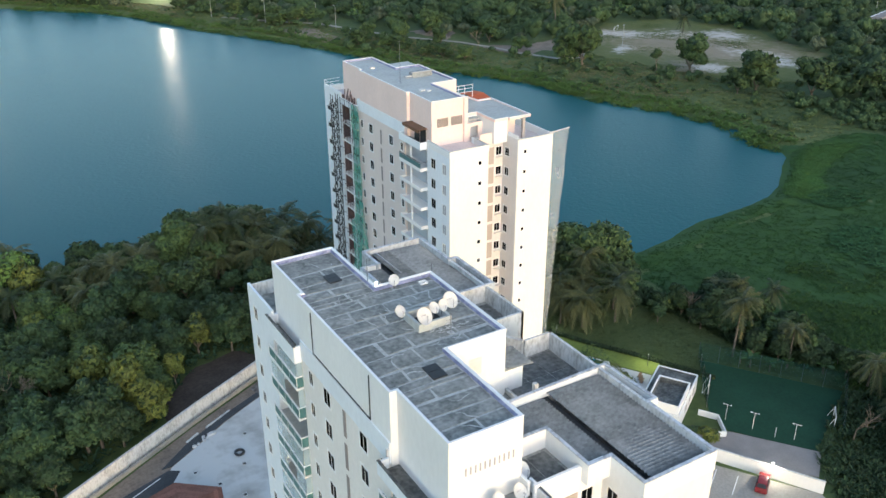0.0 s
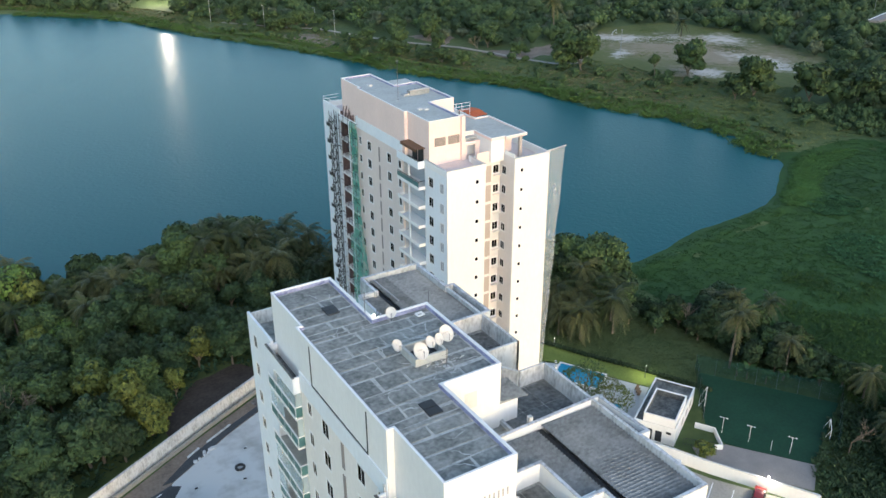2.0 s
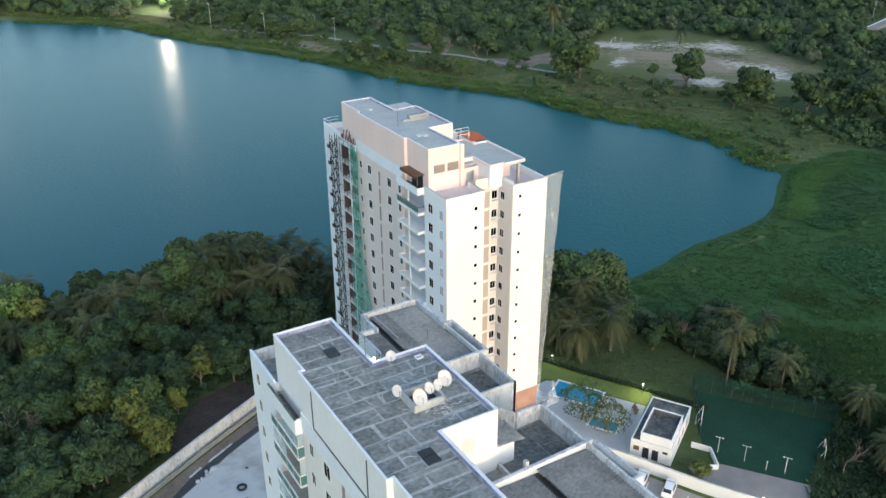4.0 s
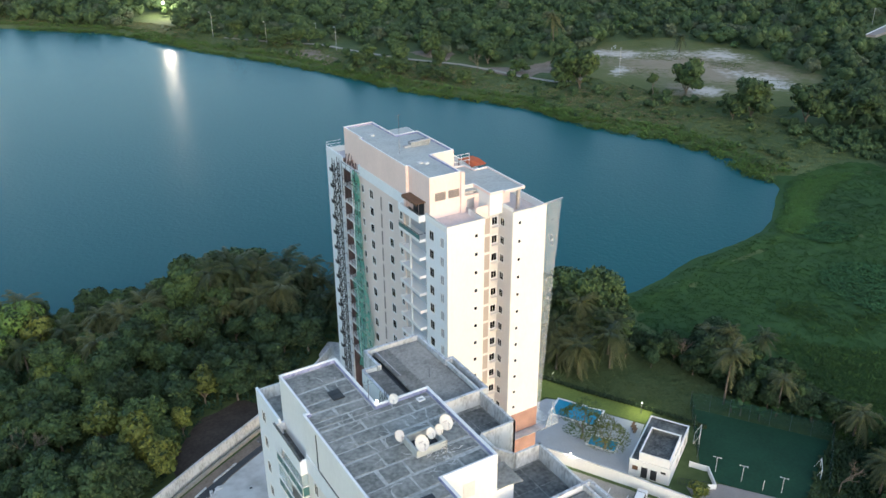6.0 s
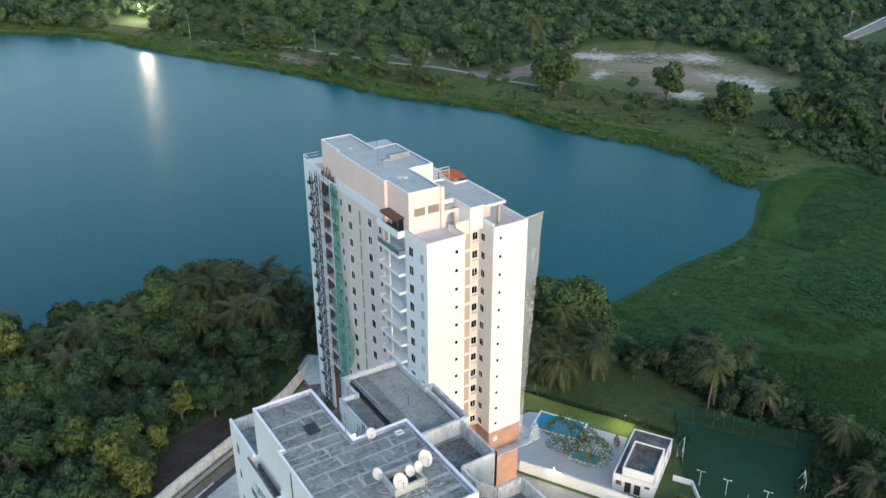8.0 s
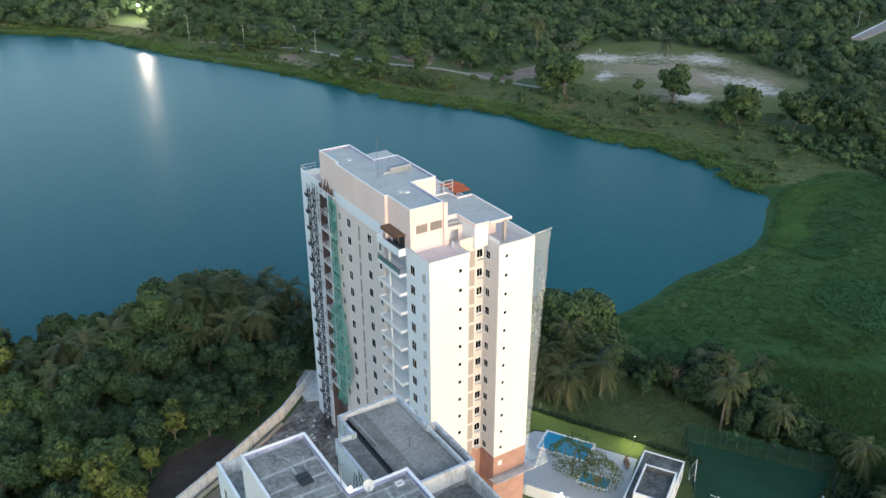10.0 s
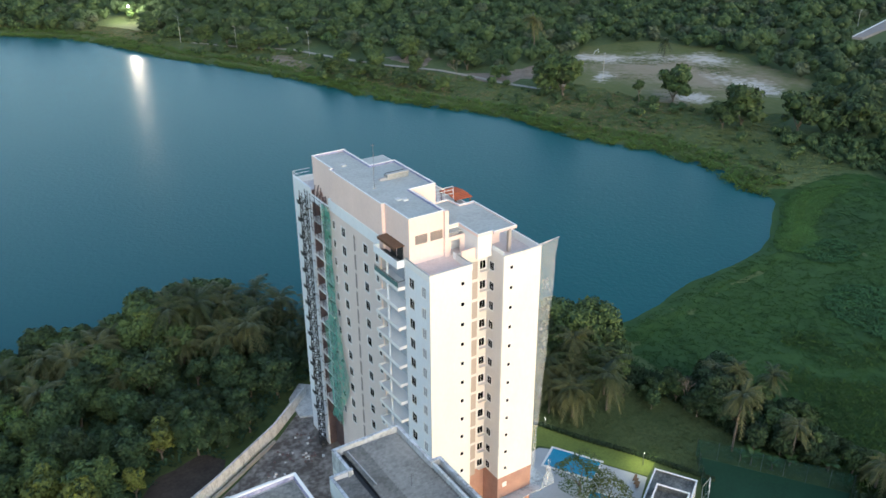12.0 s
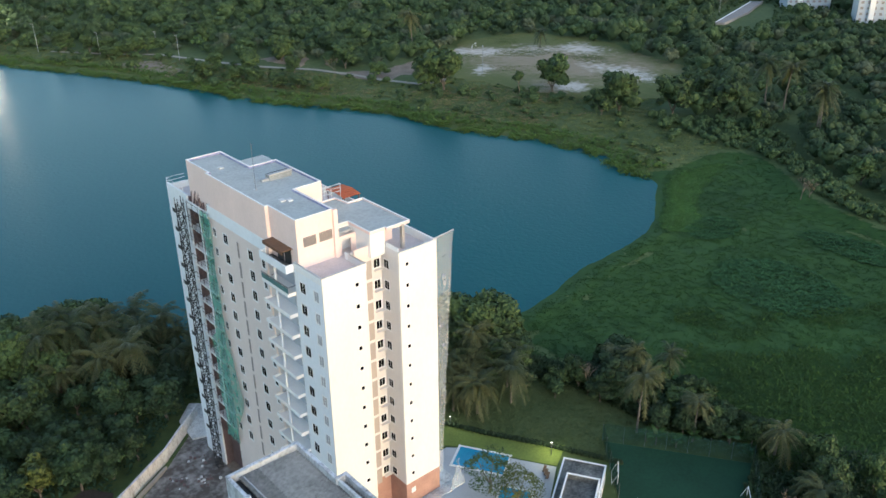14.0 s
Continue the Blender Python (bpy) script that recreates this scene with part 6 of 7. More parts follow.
woods("bushes", Scatter(12).fill(CLEAR[2], 3.2, 1500, lambda x, y: not inside([(350, 180), (356, 160), (396, 166), (436, 188), (426, 201)], np.array([x]), np.array([y]))[0]), 98, "low green bushes beside the far road", M["leaffar"], 1.2, 1.9, 0.14, 60)
WET_EDGE = [(199, 100), (210, 86), (216, 72), (212, 58), (200, 45), (187, 30), (180, 12), (177, -10), (180, -40), (166, -40), (167, -4), (170, 14), (177, 30), (188, 43), (196, 58), (190, 66), (196, 82)]
woods("bushes", Scatter(16).fill(CLEAR[3], 3.0, 900) + Scatter(18).fill(CLEAR[4], 3.0, 1500), 100, "low green bushes before the far buildings", M["leaffar"], 1.2, 2.2, 0.14, 60)
woods("bushes", Scatter(13).fill(WET_EDGE, 2.3, 2500), 99, "soft green bushes between the marsh and the woods", M["leaffar"], 1.3, 2.9, 0.13, 80)


# ---- left side: boundary wall, yard, tiled house ----
def fence_wall(name, pts, h, t, material, label, category, cap=None, z0=-0.2):
    """A free-standing wall along a line of points, with a coping."""
    th = thing(name, (*pts[0], 0), label, category)
    for a, b in zip(pts, pts[1:]):
        a, b = Vector(a), Vector(b)
        d = (b - a).normalized()
        n = Vector((-d.y, d.x)) * t / 2
        q = [a - n, b - n + d * t * 0.4, b + n + d * t * 0.4, a + n]
        part("panel", prism([(p.x, p.y) for p in q], z0, h), material, th)
        if cap:
            m = n * 1.35
            q = [a - m, b - m, b + m, a + m]
            part("coping", prism([(p.x, p.y) for p in q], h, h + 0.08), cap, th)
    return th


def along(pts, step):
    out = [Vector(pts[0])]
    for a, b in zip(pts, pts[1:]):
        a, b = Vector(a), Vector(b)
        n = max(1, round((b - a).length / step))
        out += [a.lerp(b, (i + 1) / n) for i in range(n)]
    return [tuple(p) for p in out]


fence_wall("boundary_wall", along([(-78, -1), (-48.2, 16.0), (-30.3, 26.2), (-19.4, 32.0), (-7, 39.5), (2, 47)], 4.2), 2.4, 0.25, M["stained"],
           "long stained white boundary wall between yard and grove", "wall", M["stained"])
fence_wall("kerb_wall", along([(-76, -1.2), (-47.6, 15.2), (-29.8, 25.3), (-18.9, 31.1), (-8, 37.6)], 5), 0.6, 0.4, M["carpark"], "low grey stained retaining kerb along the lane", "kerb")
flat("gutter_strip", [(-38.9, 15.8), (-33.7, 20.1), (-25.6, 24.6), (-20.5, 27.1), (-19.6, 26.4), (-27.3, 22.4), (-33.5, 18.3), (-37.4, 15.8)], 0.16, M["asphalt"],
     "dark asphalt strip between the lane and the yard", "road")
kerb = thing("kerb_stones", (-30, 21.5, 0.1), "row of broken white kerb stones along the lane", "kerb")
for a, b, n in (((-34.0, 20.0), (-31.8, 21.4), 3), ((-30.4, 22.1), (-25.8, 24.6), 6)):
    for k in range(n):
        p, q = Vector(a).lerp(Vector(b), k / n), Vector(a).lerp(Vector(b), (k + 0.9) / n)
        w = Vector((-(q - p).y, (q - p).x)).normalized() * 0.14
        part("kerb_stone", prism([tuple(p - w), tuple(q - w), tuple(q + w), tuple(p + w)], 0.0, 0.32), M["stained"], kerb)
flat("ramp", [(-50, 11), (-38, 15.1), (-36.6, 14.2), (-42, 7), (-53, 3)], 0.15, M["asphalt"], "dark asphalt ramp", "road")
tyre = thing("lorry_tyre", (-28.0, 13.6, 0.12), "worn black lorry tyre lying on the concrete yard", "tyre")
bm = bmesh.new()
for i in range(24):
    for j in range(8):
        a, b = 2 * math.pi * i / 24, 2 * math.pi * j / 8
        bm.verts.new((-28.0 + (0.62 + 0.2 * math.cos(b)) * math.cos(a), 13.6 + (0.62 + 0.2 * math.cos(b)) * math.sin(a), 0.32 + 0.2 * math.sin(b)))
bm.verts.ensure_lookup_table()
for i in range(24):
    for j in range(8):
        bm.faces.new([bm.verts[k] for k in (i * 8 + j, ((i + 1) % 24) * 8 + j, ((i + 1) % 24) * 8 + (j + 1) % 8, i * 8 + (j + 1) % 8)])
part("tread", bm, M["dark"], tyre)
part("rim", beam(bmesh.new(), (-28.0, 13.6, 0.12), (-28.0, 13.6, 0.2), 0.4, 20), M["stained"], tyre)
for x, y in ((-25.8, 17.7), (-28.2, 11.0), (-34.9, 12.6), (-32.6, 8.5), (-30.3, 4.6)):
    c = thing("drain_cover", (x, y, 0.12), "small dark square drain cover in the concrete yard", "drain cover", "drain covers")
    part("frame", ring([(x - 0.3, y - 0.3), (x + 0.3, y - 0.3), (x + 0.3, y + 0.3), (x - 0.3, y + 0.3)], 0.12, 0.2, 0.07), M["stained"], c)
    part("grate", boxes(*[(x - 0.22, x + 0.22, y - 0.2 + 0.1 * k, y - 0.14 + 0.1 * k, 0.13, 0.18) for k in range(4)]), M["dark"], c)
ribbon("yard_marking", [(-44.5, 11.5), (-39.5, 14.0)], 0.16, 0.17, M["white"], "worn white painted line", "marking")
pile = thing("rubble_pile", (-31.8, 19.4, 0.1), "small pile of pale broken masonry by the lane", "rubble")
rr = random.Random(9)
for k in range(14):
    x, y, s = -33.8 + 4.6 * rr.random(), 18.4 + rr.uniform(-.4, .4), rr.uniform(.15, .4)
    y += (x + 33.8) * 0.55
    part("lump", prism([(x - s, y - s * .6), (x + s * .7, y - s), (x + s, y + s * .5), (x - s * .4, y + s)], 0.0, 0.12 + s * 0.7), M["stained"], pile)

house = thing("tiled_house", (-39.5, 2.0, 0), "low house with a weathered red clay tile roof", "house")
part("wall", ring([(-43.6, -2.5), (-35.6, -4.0), (-34.2, 4.0), (-42.2, 6.3)][::1], 0, 2.9, 0.25), M["white"], house)
eave = [Vector((-44.2, -3.2, 2.9)), Vector((-35.2, -4.8, 2.9)), Vector((-33.4, 4.4, 2.9)), Vector((-38.6, 8.6, 2.9)), Vector((-42.9, 7.2, 2.9))]
apex = Vector((-39.3, 1.5, 4.9))
for a, b in zip(eave, eave[1:] + eave[:1]):
    n = 9
    for k in range(n):
        s0, s1 = k / n, (k + 1) / n
        bm = bmesh.new()
        p = [a.lerp(apex, s0), b.lerp(apex, s0), b.lerp(apex, s1), a.lerp(apex, s1)]
        m = max(1, int((p[1] - p[0]).length / 0.45))
        up = Vector((0, 0, 0.07))
        lo, hi = [], []
        for i in range(m * 2 + 1):
            w = 0.05 * (i % 2)
            lo.append(bm.verts.new(p[0].lerp(p[1], i / (2 * m)) + up + Vector((0, 0, w))))
            hi.append(bm.verts.new(p[3].lerp(p[2], i / (2 * m)) + Vector((0, 0, w))))
        for i in range(2 * m):
            bm.faces.new((lo[i], lo[i + 1], hi[i + 1], hi[i]))
        part("tile_course", bm, M["tile"], house)

# ---- right side: garden, pool, hut, court ----
E1, E2 = Vector((0.855, 0.519)), Vector((0.519, -0.855))


def rect(c, a, b):
    """A rectangle in the garden's own direction round c, a along E1 and b along E2."""
    c = Vector(c)
    return [tuple(c + E1 * sx * a / 2 + E2 * sy * b / 2) for sx, sy in ((-1, 1), (1, 1), (1, -1), (-1, -1))]


def swimming_pool(c, a, b, label):
    p = thing("swimming_pool", (*c, 0), label, "pool")
    part("basin_edge", ring(rect(c, a + 0.7, b + 0.7), -0.1, 0.2, 0.35), M["white"], p, "white pool edge")
    part("water", prism(rect(c, a, b), 0.05, 0.13), M["pool"], p, "clear blue pool water")
    return p


swimming_pool((30.6, 6.3), 4.6, 8.2, "blue swimming pool with a pale edge in the deck")
swimming_pool((28.9, -2.9), 2.6, 4.6, "small shallow blue pool beside the deck")
wallpts = along([(17.6, 0.6), (25.5, -13.1), (30.6, -23.4), (38.2, -36.6)], 3.4)
fence_wall("garden_wall", wallpts, 2.1, 0.22, M["white"], "white rendered garden wall beside the car park", "wall", M["stained"])
fence_wall("garden_wall", along([(16.6, 12), (17.6, 0.6)], 3), 1.6, 0.22, M["white"], "white rendered garden wall by the tower", "wall", M["stained"])

hut = thing("pool_house", (34.4, -10.4, 0), "small white flat-roofed pool house with a walled roof tank", "pool house")
hc = (34.4, -10.35)
hp = rect(hc, 12.6, 6.5)
part("wall", ring(hp, 0, 3.1, 0.2), M["white"], hut)
part("roof", prism(rect(hc, 12.3, 6.2), 2.75, 2.9), M["roofdark"], hut, "dark weathered flat roof")
part("coping", ring(rect(hc, 12.7, 6.6), 3.1, 3.17, 0.24), M["whitemetal"], hut)
bc = (32.7, -12.0)
part("tank_wall", ring(rect(bc, 7.3, 4.9), 2.9, 4.5, 0.2), M["white"], hut)
part("tank_floor", prism(rect(bc, 7.0, 4.6), 3.4, 3.55), M["roofdark"], hut)
part("tank_lining", ring(rect(bc, 6.88, 4.48), 3.55, 4.45, 0.03), M["roofdark"], hut, "blackened inner face of the tank")
part("parapet_lining", ring(rect(hc, 12.18, 6.08), 2.9, 3.08, 0.03), M["roofdark"], hut, "blackened inner face of the parapet")
part("coping", ring(rect(bc, 7.4, 5.0), 4.5, 4.57, 0.24), M["whitemetal"], hut)
for k, (w, h, z) in enumerate(((0.9, 0.9, 1.6), (1.0, 2.1, 1.1), (1.0, 2.0, 1.1), (0.8, 0.5, 2.1))):
    o = Vector(hc) - E1 * 6.3 + E2 * (-2.3 + 1.5 * k)
    q = [o - E1 * 0.04 - E2 * w / 2, o - E1 * 0.04 + E2 * w / 2, o + E1 * 0.02 + E2 * w / 2, o + E1 * 0.02 - E2 * w / 2]
    part("door" if h > 1.5 else "window", prism([(p.x, p.y) for p in q], z - h / 2 + 0.1, z + h / 2), M["dark"] if k != 0 else M["wood"], hut)
for k in range(3):
    o = Vector(hc) + E2 * 3.25 + E1 * (-1.5 + 2.6 * k)
    q = [o - E1 * 0.6 - E2 * 0.03, o + E1 * 0.6 - E2 * 0.03, o + E1 * 0.6 + E2 * 0.04, o - E1 * 0.6 + E2 * 0.04]
    part("window", prism([(p.x, p.y) for p in q], 1.1, 2.2), M["shutter"], hut)
# railing and low wall between hut and walkway
fence_wall("low_wall", along([(37.0, -14.6), (38.6, -17.2), (36.4, -20.8), (33.6, -19.2)], 2), 1.0, 0.18, M["white"], "low white wall beside the court", "wall")
rl = thing("garden_railing", (33.4, -17.5, 0), "dark metal railing by the pool house", "railing")
ra = [Vector((32.2, -16.8)), Vector((35.9, -20.4))]
for k in range(13):
    p = ra[0].lerp(ra[1], k / 12)
    part("baluster", beam(bmesh.new(), (p.x, p.y, 0), (p.x, p.y, 1.3), 0.025, 5), M["dark"], rl)
for z in (0.25, 1.3):
    part("rail", beam(bmesh.new(), (*ra[0], z), (*ra[1], z), 0.03, 5), M["dark"], rl)


def court_post(x, y, h, arm=True):
    t = thing("court_lamp_post", (x, y, 0), "slim pale post with a crossbar beside the court", "post", "posts along the court")
    part("pole", beam(bmesh.new(), (x, y, 0), (x, y, h), 0.035, 6), M["whitemetal"], t)
    if arm:
        a = Vector((x, y, h))
        d = Vector((E2.x, E2.y, 0)) * 0.55
        part("crossbar", beam(bmesh.new(), a - d, a + d, 0.03, 6), M["whitemetal"], t)
        for s in (-1, 1):
            c = a + d * s
            part("lamp_head", boxes((c.x - 0.09, c.x + 0.09, c.y - 0.07, c.y + 0.07, c.z - 0.02, c.z + 0.06)), M["whitemetal"], t)


for x, y, h, arm in ((39.5, -17.9, 3.0, True), (41.4, -21.6, 3.0, True), (42.6, -24.8, 1.9, False), (44.5, -26.8, 3.0, True)):
    court_post(x, y, h, arm)


def goal(c, d, w, h, label, depth=0.9):
    t = thing("goal", (*c, 0), label, "goal")
    c, d = Vector((*c, 0)), Vector((*d, 0)).normalized()
    n = Vector((-d.y, d.x, 0)) * depth
    for s in (-1, 1):
        p = c + d * s * w / 2
        part("post", beam(bmesh.new(), p, p + Vector((0, 0, h)), 0.06, 6), M["whitemetal"], t)
        part("stay", beam(bmesh.new(), p + Vector((0, 0, h)), p + n, 0.035, 5), M["whitemetal"], t)
    part("crossbar", beam(bmesh.new(), c - d * w / 2 + Vector((0, 0, h)), c + d * w / 2 + Vector((0, 0, h)), 0.06, 6), M["whitemetal"], t)
    part("back_bar", beam(bmesh.new(), c - d * w / 2 + n, c + d * w / 2 + n, 0.035, 5), M["whitemetal"], t)


goal((43.6, -10.6), (0.75, 0.6), 3.0, 2.0, "white goal frame on the green court")
goal((53.5, -27.0), (0.75, 0.6), 3.0, 2.0, "white goal frame at the far end of the green court")
goal((228, 221), (0.8, 0.5), 6.5, 2.4, "white goal frame on the sandy field")
rs = random.Random(23)
for cx_, cy_, n in ((-4.5, 31, 16), (-8, 33.5, 12), (-2.8, 36, 12), (-11, 30.5, 10)):
    rp = thing("rubble_pile", (cx_, cy_, 0.1), "heap of pale broken masonry on the muddy site", "rubble", "site rubble heaps")
    for k in range(n):
        x, y, q = cx_ + rs.gauss(0, 0.9), cy_ + rs.gauss(0, 0.9), rs.uniform(.1, .3)
        part("lump", prism([(x - q, y - q * .6), (x + q * .7, y - q), (x + q, y + q * .5), (x - q * .4, y + q)], 0.0, 0.15 + q * 0.8), M["raw"] if k % 3 else M["stained"], rp)
cn = thing("court_net", (48.9, -3.5, 0), "tall green ball-stop net around the court", "net")
cpts = along([(39.5, -14.0), (48.9, -3.2), (62.3, -22.6), (50, -31)], 3.5)
for a, b in zip(cpts, cpts[1:]):
    part("net_post", beam(bmesh.new(), (*a, 0), (*a, 3.6), 0.028, 5), M["steel"], cn)
    part("netting", net([((*a, 3.5 - 0.7 * k), (*b, 3.5 - 0.7 * k)) for k in range(6)], 0.05), M["netcourt"], cn)

hedge = thing("hedge", (40, 4, 0), "low clipped dark green hedge along the lawn", "hedge")
hr = np.random.default_rng(12)
hl = along([(30.5, 20.5), (32.9, 16.4), (35.7, 10.8), (40.9, 2.2), (46.5, -8.8)], 0.7)
lv, lq = zip(*[(lambda d: (d[0] + np.array([x, y, 0.06]), d[1]))(leaf_cloud(hr, [(0, 0, 0.3, 0.5, 0.45)], 70, 0.15)) for x, y in hl])
v, q = join(list(zip(lv, lq)) + [ball_quads((x, y, 0.3), 0.42, 0.36) for x, y in hl])
me = fill_mesh(bpy.data.meshes.new("hedge_leaves"), v, q, False)
me.materials.append(M["leafdark"])
part("leaves", me, None, hedge)

floodlight((39.9, -0.2, 2.6), "slim garden lamp post glowing over the lawn", 170, (1, 0.95, 0.6), 2.5, 0.055, "garden_lamp")
floodlight((33.2, 16.6, 1.6), "small garden lamp by the lawn", 25, (1, 0.95, 0.8), 1.5, 0.045, "garden_lamp")
floodlight((20.4, -4.6, 2.7), "bright wall lamp over the car park", 110, (1, 0.97, 0.85), 0.5, 0.12, "wall_lamp")
floodlight((34.6, -30.7, 2.7), "bright wall lamp over the car park", 280, (1, 0.93, 0.75), 0.5, 0.12, "wall_lamp")
bench = thing("timber_pergola", (36.0, -2.9, 0.1), "small stack of brown timber benches on the deck", "bench")
for k in range(3):
    part("bench_top", prism(rect((35.6 + 0.4 * k, -3.4 + 0.7 * k), 1.6, 0.45), 0.42, 0.5), M["wood"], bench)
    part("bench_leg", prism(rect((35.6 + 0.4 * k, -3.4 + 0.7 * k), 0.2, 0.4), 0.1, 0.42), M["wood"], bench)

paint = {"red": mat("red_car_paint", (0.16, 0.012, 0.016), 0.25, 0.05, 1, 3, 0, spec=0.6), "white": mat("white_car_paint", (0.75, 0.76, 0.78), 0.25, 0.03, 1, 3, 0, spec=0.6)}


def car(at, yaw, colour, label):
    """A small hatchback: lofted body, glass, wheels with rims, lamps."""
    t = thing("car", at, label, "car", "parked cars")
    m = Matrix.Translation(at) @ Matrix.Rotation(yaw, 4, 'Z')
    prof = [(-1.95, 0.55, 0.72, 0.0), (-1.9, 0.95, 0.8, 0.0), (-1.15, 1.0, 0.84, 0.0), (-0.55, 1.02, 0.86, 0.42), (0.2, 1.02, 0.86, 0.47), (1.2, 1.0, 0.85, 0.4), (1.75, 0.98, 0.82, 0.05), (1.9, 0.6, 0.74, 0.0)]
    bm = bmesh.new()
    rows = []
    for x, h, w, c in prof:
        rows.append([bm.verts.new(m @ Vector(p)) for p in ((x, -w, 0.25), (x, -w, h * 0.75), (x, -w * 0.95, h), (x, -w * 0.72, h + c), (x, w * 0.72, h + c), (x, w * 0.95, h), (x, w, h * 0.75), (x, w, 0.25))])
    for p, q in zip(rows, rows[1:]):
        for i in range(8):
            bm.faces.new((p[i], p[(i + 1) % 8], q[(i + 1) % 8], q[i]))
    bm.faces.new(rows[0][::-1])
    bm.faces.new(rows[-1])
    bmesh.ops.recalc_face_normals(bm, faces=bm.faces)
    body = part("body", bm, paint[colour], t)
    for name, pts in (("windscreen", ((-1.1, -0.66, 1.06), (-1.1, 0.66, 1.06), (-0.58, 0.58, 1.42), (-0.58, -0.58, 1.42))), ("rear_window", ((1.72, 0.62, 1.06), (1.72, -0.62, 1.06), (1.25, -0.56, 1.38), (1.25, 0.56, 1.38))),
                      ("side_window", ((-0.5, -0.80, 1.08), (1.1, -0.80, 1.06), (1.05, -0.66, 1.38), (-0.45, -0.66, 1.42))), ("side_window", ((-0.5, 0.80, 1.08), (-0.45, 0.66, 1.42), (1.05, 0.66, 1.38), (1.1, 0.80, 1.06)))):
        bm = bmesh.new()
        c = sum((Vector(p) for p in pts), Vector()) / 4 - Vector((0.2, 0, 0.7))
        off = Vector((c.x, c.y, 0.6)).normalized() * 0.03
        a = [bm.verts.new(m @ (Vector(p) + off)) for p in pts]
        bm.faces.new(a)
        part(name, bm, M["dark"], t)
    for x in (-1.25, 1.2):
        for s in (-1, 1):
            w = part("wheel", beam(bmesh.new(), m @ Vector((x, s * 0.66, 0.3)), m @ Vector((x, s * 0.88, 0.3)), 0.3, 14), M["dark"], t)
            part("rim", beam(bmesh.new(), m @ Vector((x, s * 0.87, 0.3)), m @ Vector((x, s * 0.895, 0.3)), 0.18, 10), M["shutter"], w)
    for s in (-1, 1):
        part("headlight", prism([tuple((m @ Vector((-1.93 + dx, s * 0.55 + dy, 0)))[:2]) for dx, dy in ((0, -.14), (0.1, -.14), (0.1, .14), (0, .14))], at[2] + 0.62, at[2] + 0.76), M["whitemetal"], t)
    return t


car((32.2, -31.3, 0.08), 3.69, "red", "red hatchback parked under the wall lamp")
car((26.4, -20.5, 0.08), 3.69, "white", "white hatchback parked beside the garden wall")
car((24.3, -16.7, 0.08), 3.69, "white", "white hatchback parked beside the garden wall")
for k in range(7):
    s = Vector((22.5, -12)) + Vector((1.35, -2.55)) * k * 1.05
    ribbon("parking_line", [tuple(s), tuple(s - E1 * 4.4)], 0.12, 0.07, M["white"], "white painted parking bay line", "marking")

# ---- far shore: lamp posts, houses ----
def street_lamp(x, y, h, label):
    z = 0.0
    t = thing("street_lamp", (x, y, z), label, "street lamp", "lakeside lamp posts")
    part("pole", beam(bmesh.new(), (x, y, z - 0.5), (x, y, z + h), 0.12, 6, 0.08), M["shutter"], t)
    part("arm", beam(bmesh.new(), (x, y, z + h), (x - 1.0, y - 1.0, z + h + 0.15), 0.06, 5), M["steel"], t)
    part("lamp_head", boxes((x - 1.4, x - 0.8, y - 1.3, y - 0.8, z + h + 0.05, z + h + 0.22)), M["shutter"], t)


for x, y, h in ((75.8, 356.8, 13), (116.6, 293.9, 11.5), (93.8, 327.3, 11), (198.7, 184.3, 12), (122, 330, 7), (147, 300, 7), (379.8, 189.5, 10)):
    street_lamp(x, y, h, "tall thin grey lamp post on the far shore")
floodlight((69.5, 427.5, 8.0), "bright floodlight on the far shore", 13000, (1, 0.88, 0.68), 8.0, 0.55, "shore_floodlight")
floodlight((-30, 482, 8.0), "bright floodlight on the far shore", 8000, (1, 0.88, 0.68), 8.0, 0.5, "shore_floodlight")


def far_block(x, y, w, d, h, yaw, label):
    """A distant apartment block with its storeys of windows."""
    t = thing("far_building", (x, y, 0), label, "apartment building", "distant apartment blocks")
    m = Matrix.Translation((x, y, 0)) @ Matrix.Rotation(yaw, 4, 'Z')
    hb = mesh_of("wall", boxes((-w / 2, w / 2, -d / 2, d / 2, -1, h)), M["farwall"])
    n = int(h / 2.9)
    o = new("wall", hb)
    o.parent, o.matrix_basis = t, Matrix.Rotation(yaw, 4, 'Z')
    o = new("roof", mesh_of("roof", ring([(-w / 2 - .2, -d / 2 - .2), (w / 2 + .2, -d / 2 - .2), (w / 2 + .2, d / 2 + .2), (-w / 2 - .2, d / 2 + .2)], h, h + 0.6, 0.4), M["bluewhite"]))
    o.parent, o.matrix_basis = t, Matrix.Rotation(yaw, 4, 'Z')
    me = mesh_of("window", boxes((-0.7, 0.7, -0.06, 0.03, -0.65, 0.65)), M["slit"])
    col = mesh_of("stair_column", boxes((-1.3, 1.3, -1.2, -0.01, -1, h + 1.5)), M["white"])
    for k in range(2, int(w / 3.2), 5):
        o = new("stair_column", col)
        o.parent = t
        o.matrix_basis = Matrix.Rotation(yaw, 4, 'Z') @ Matrix.Translation((-w / 2 + 0.2 + 3.2 * k, -d / 2, 0))
    for i in range(n):
        for k in range(int(w / 3.2)):
            o = new("window", me)
            o.parent = t
            o.matrix_basis = Matrix.Rotation(yaw, 4, 'Z') @ Matrix.Translation((-w / 2 + 1.8 + 3.2 * k, -d / 2, 1.6 + 2.9 * i))


far_block(433.5, 169.5, 24, 12, 21, -0.72, "pale grey-blue distant apartment block among trees")
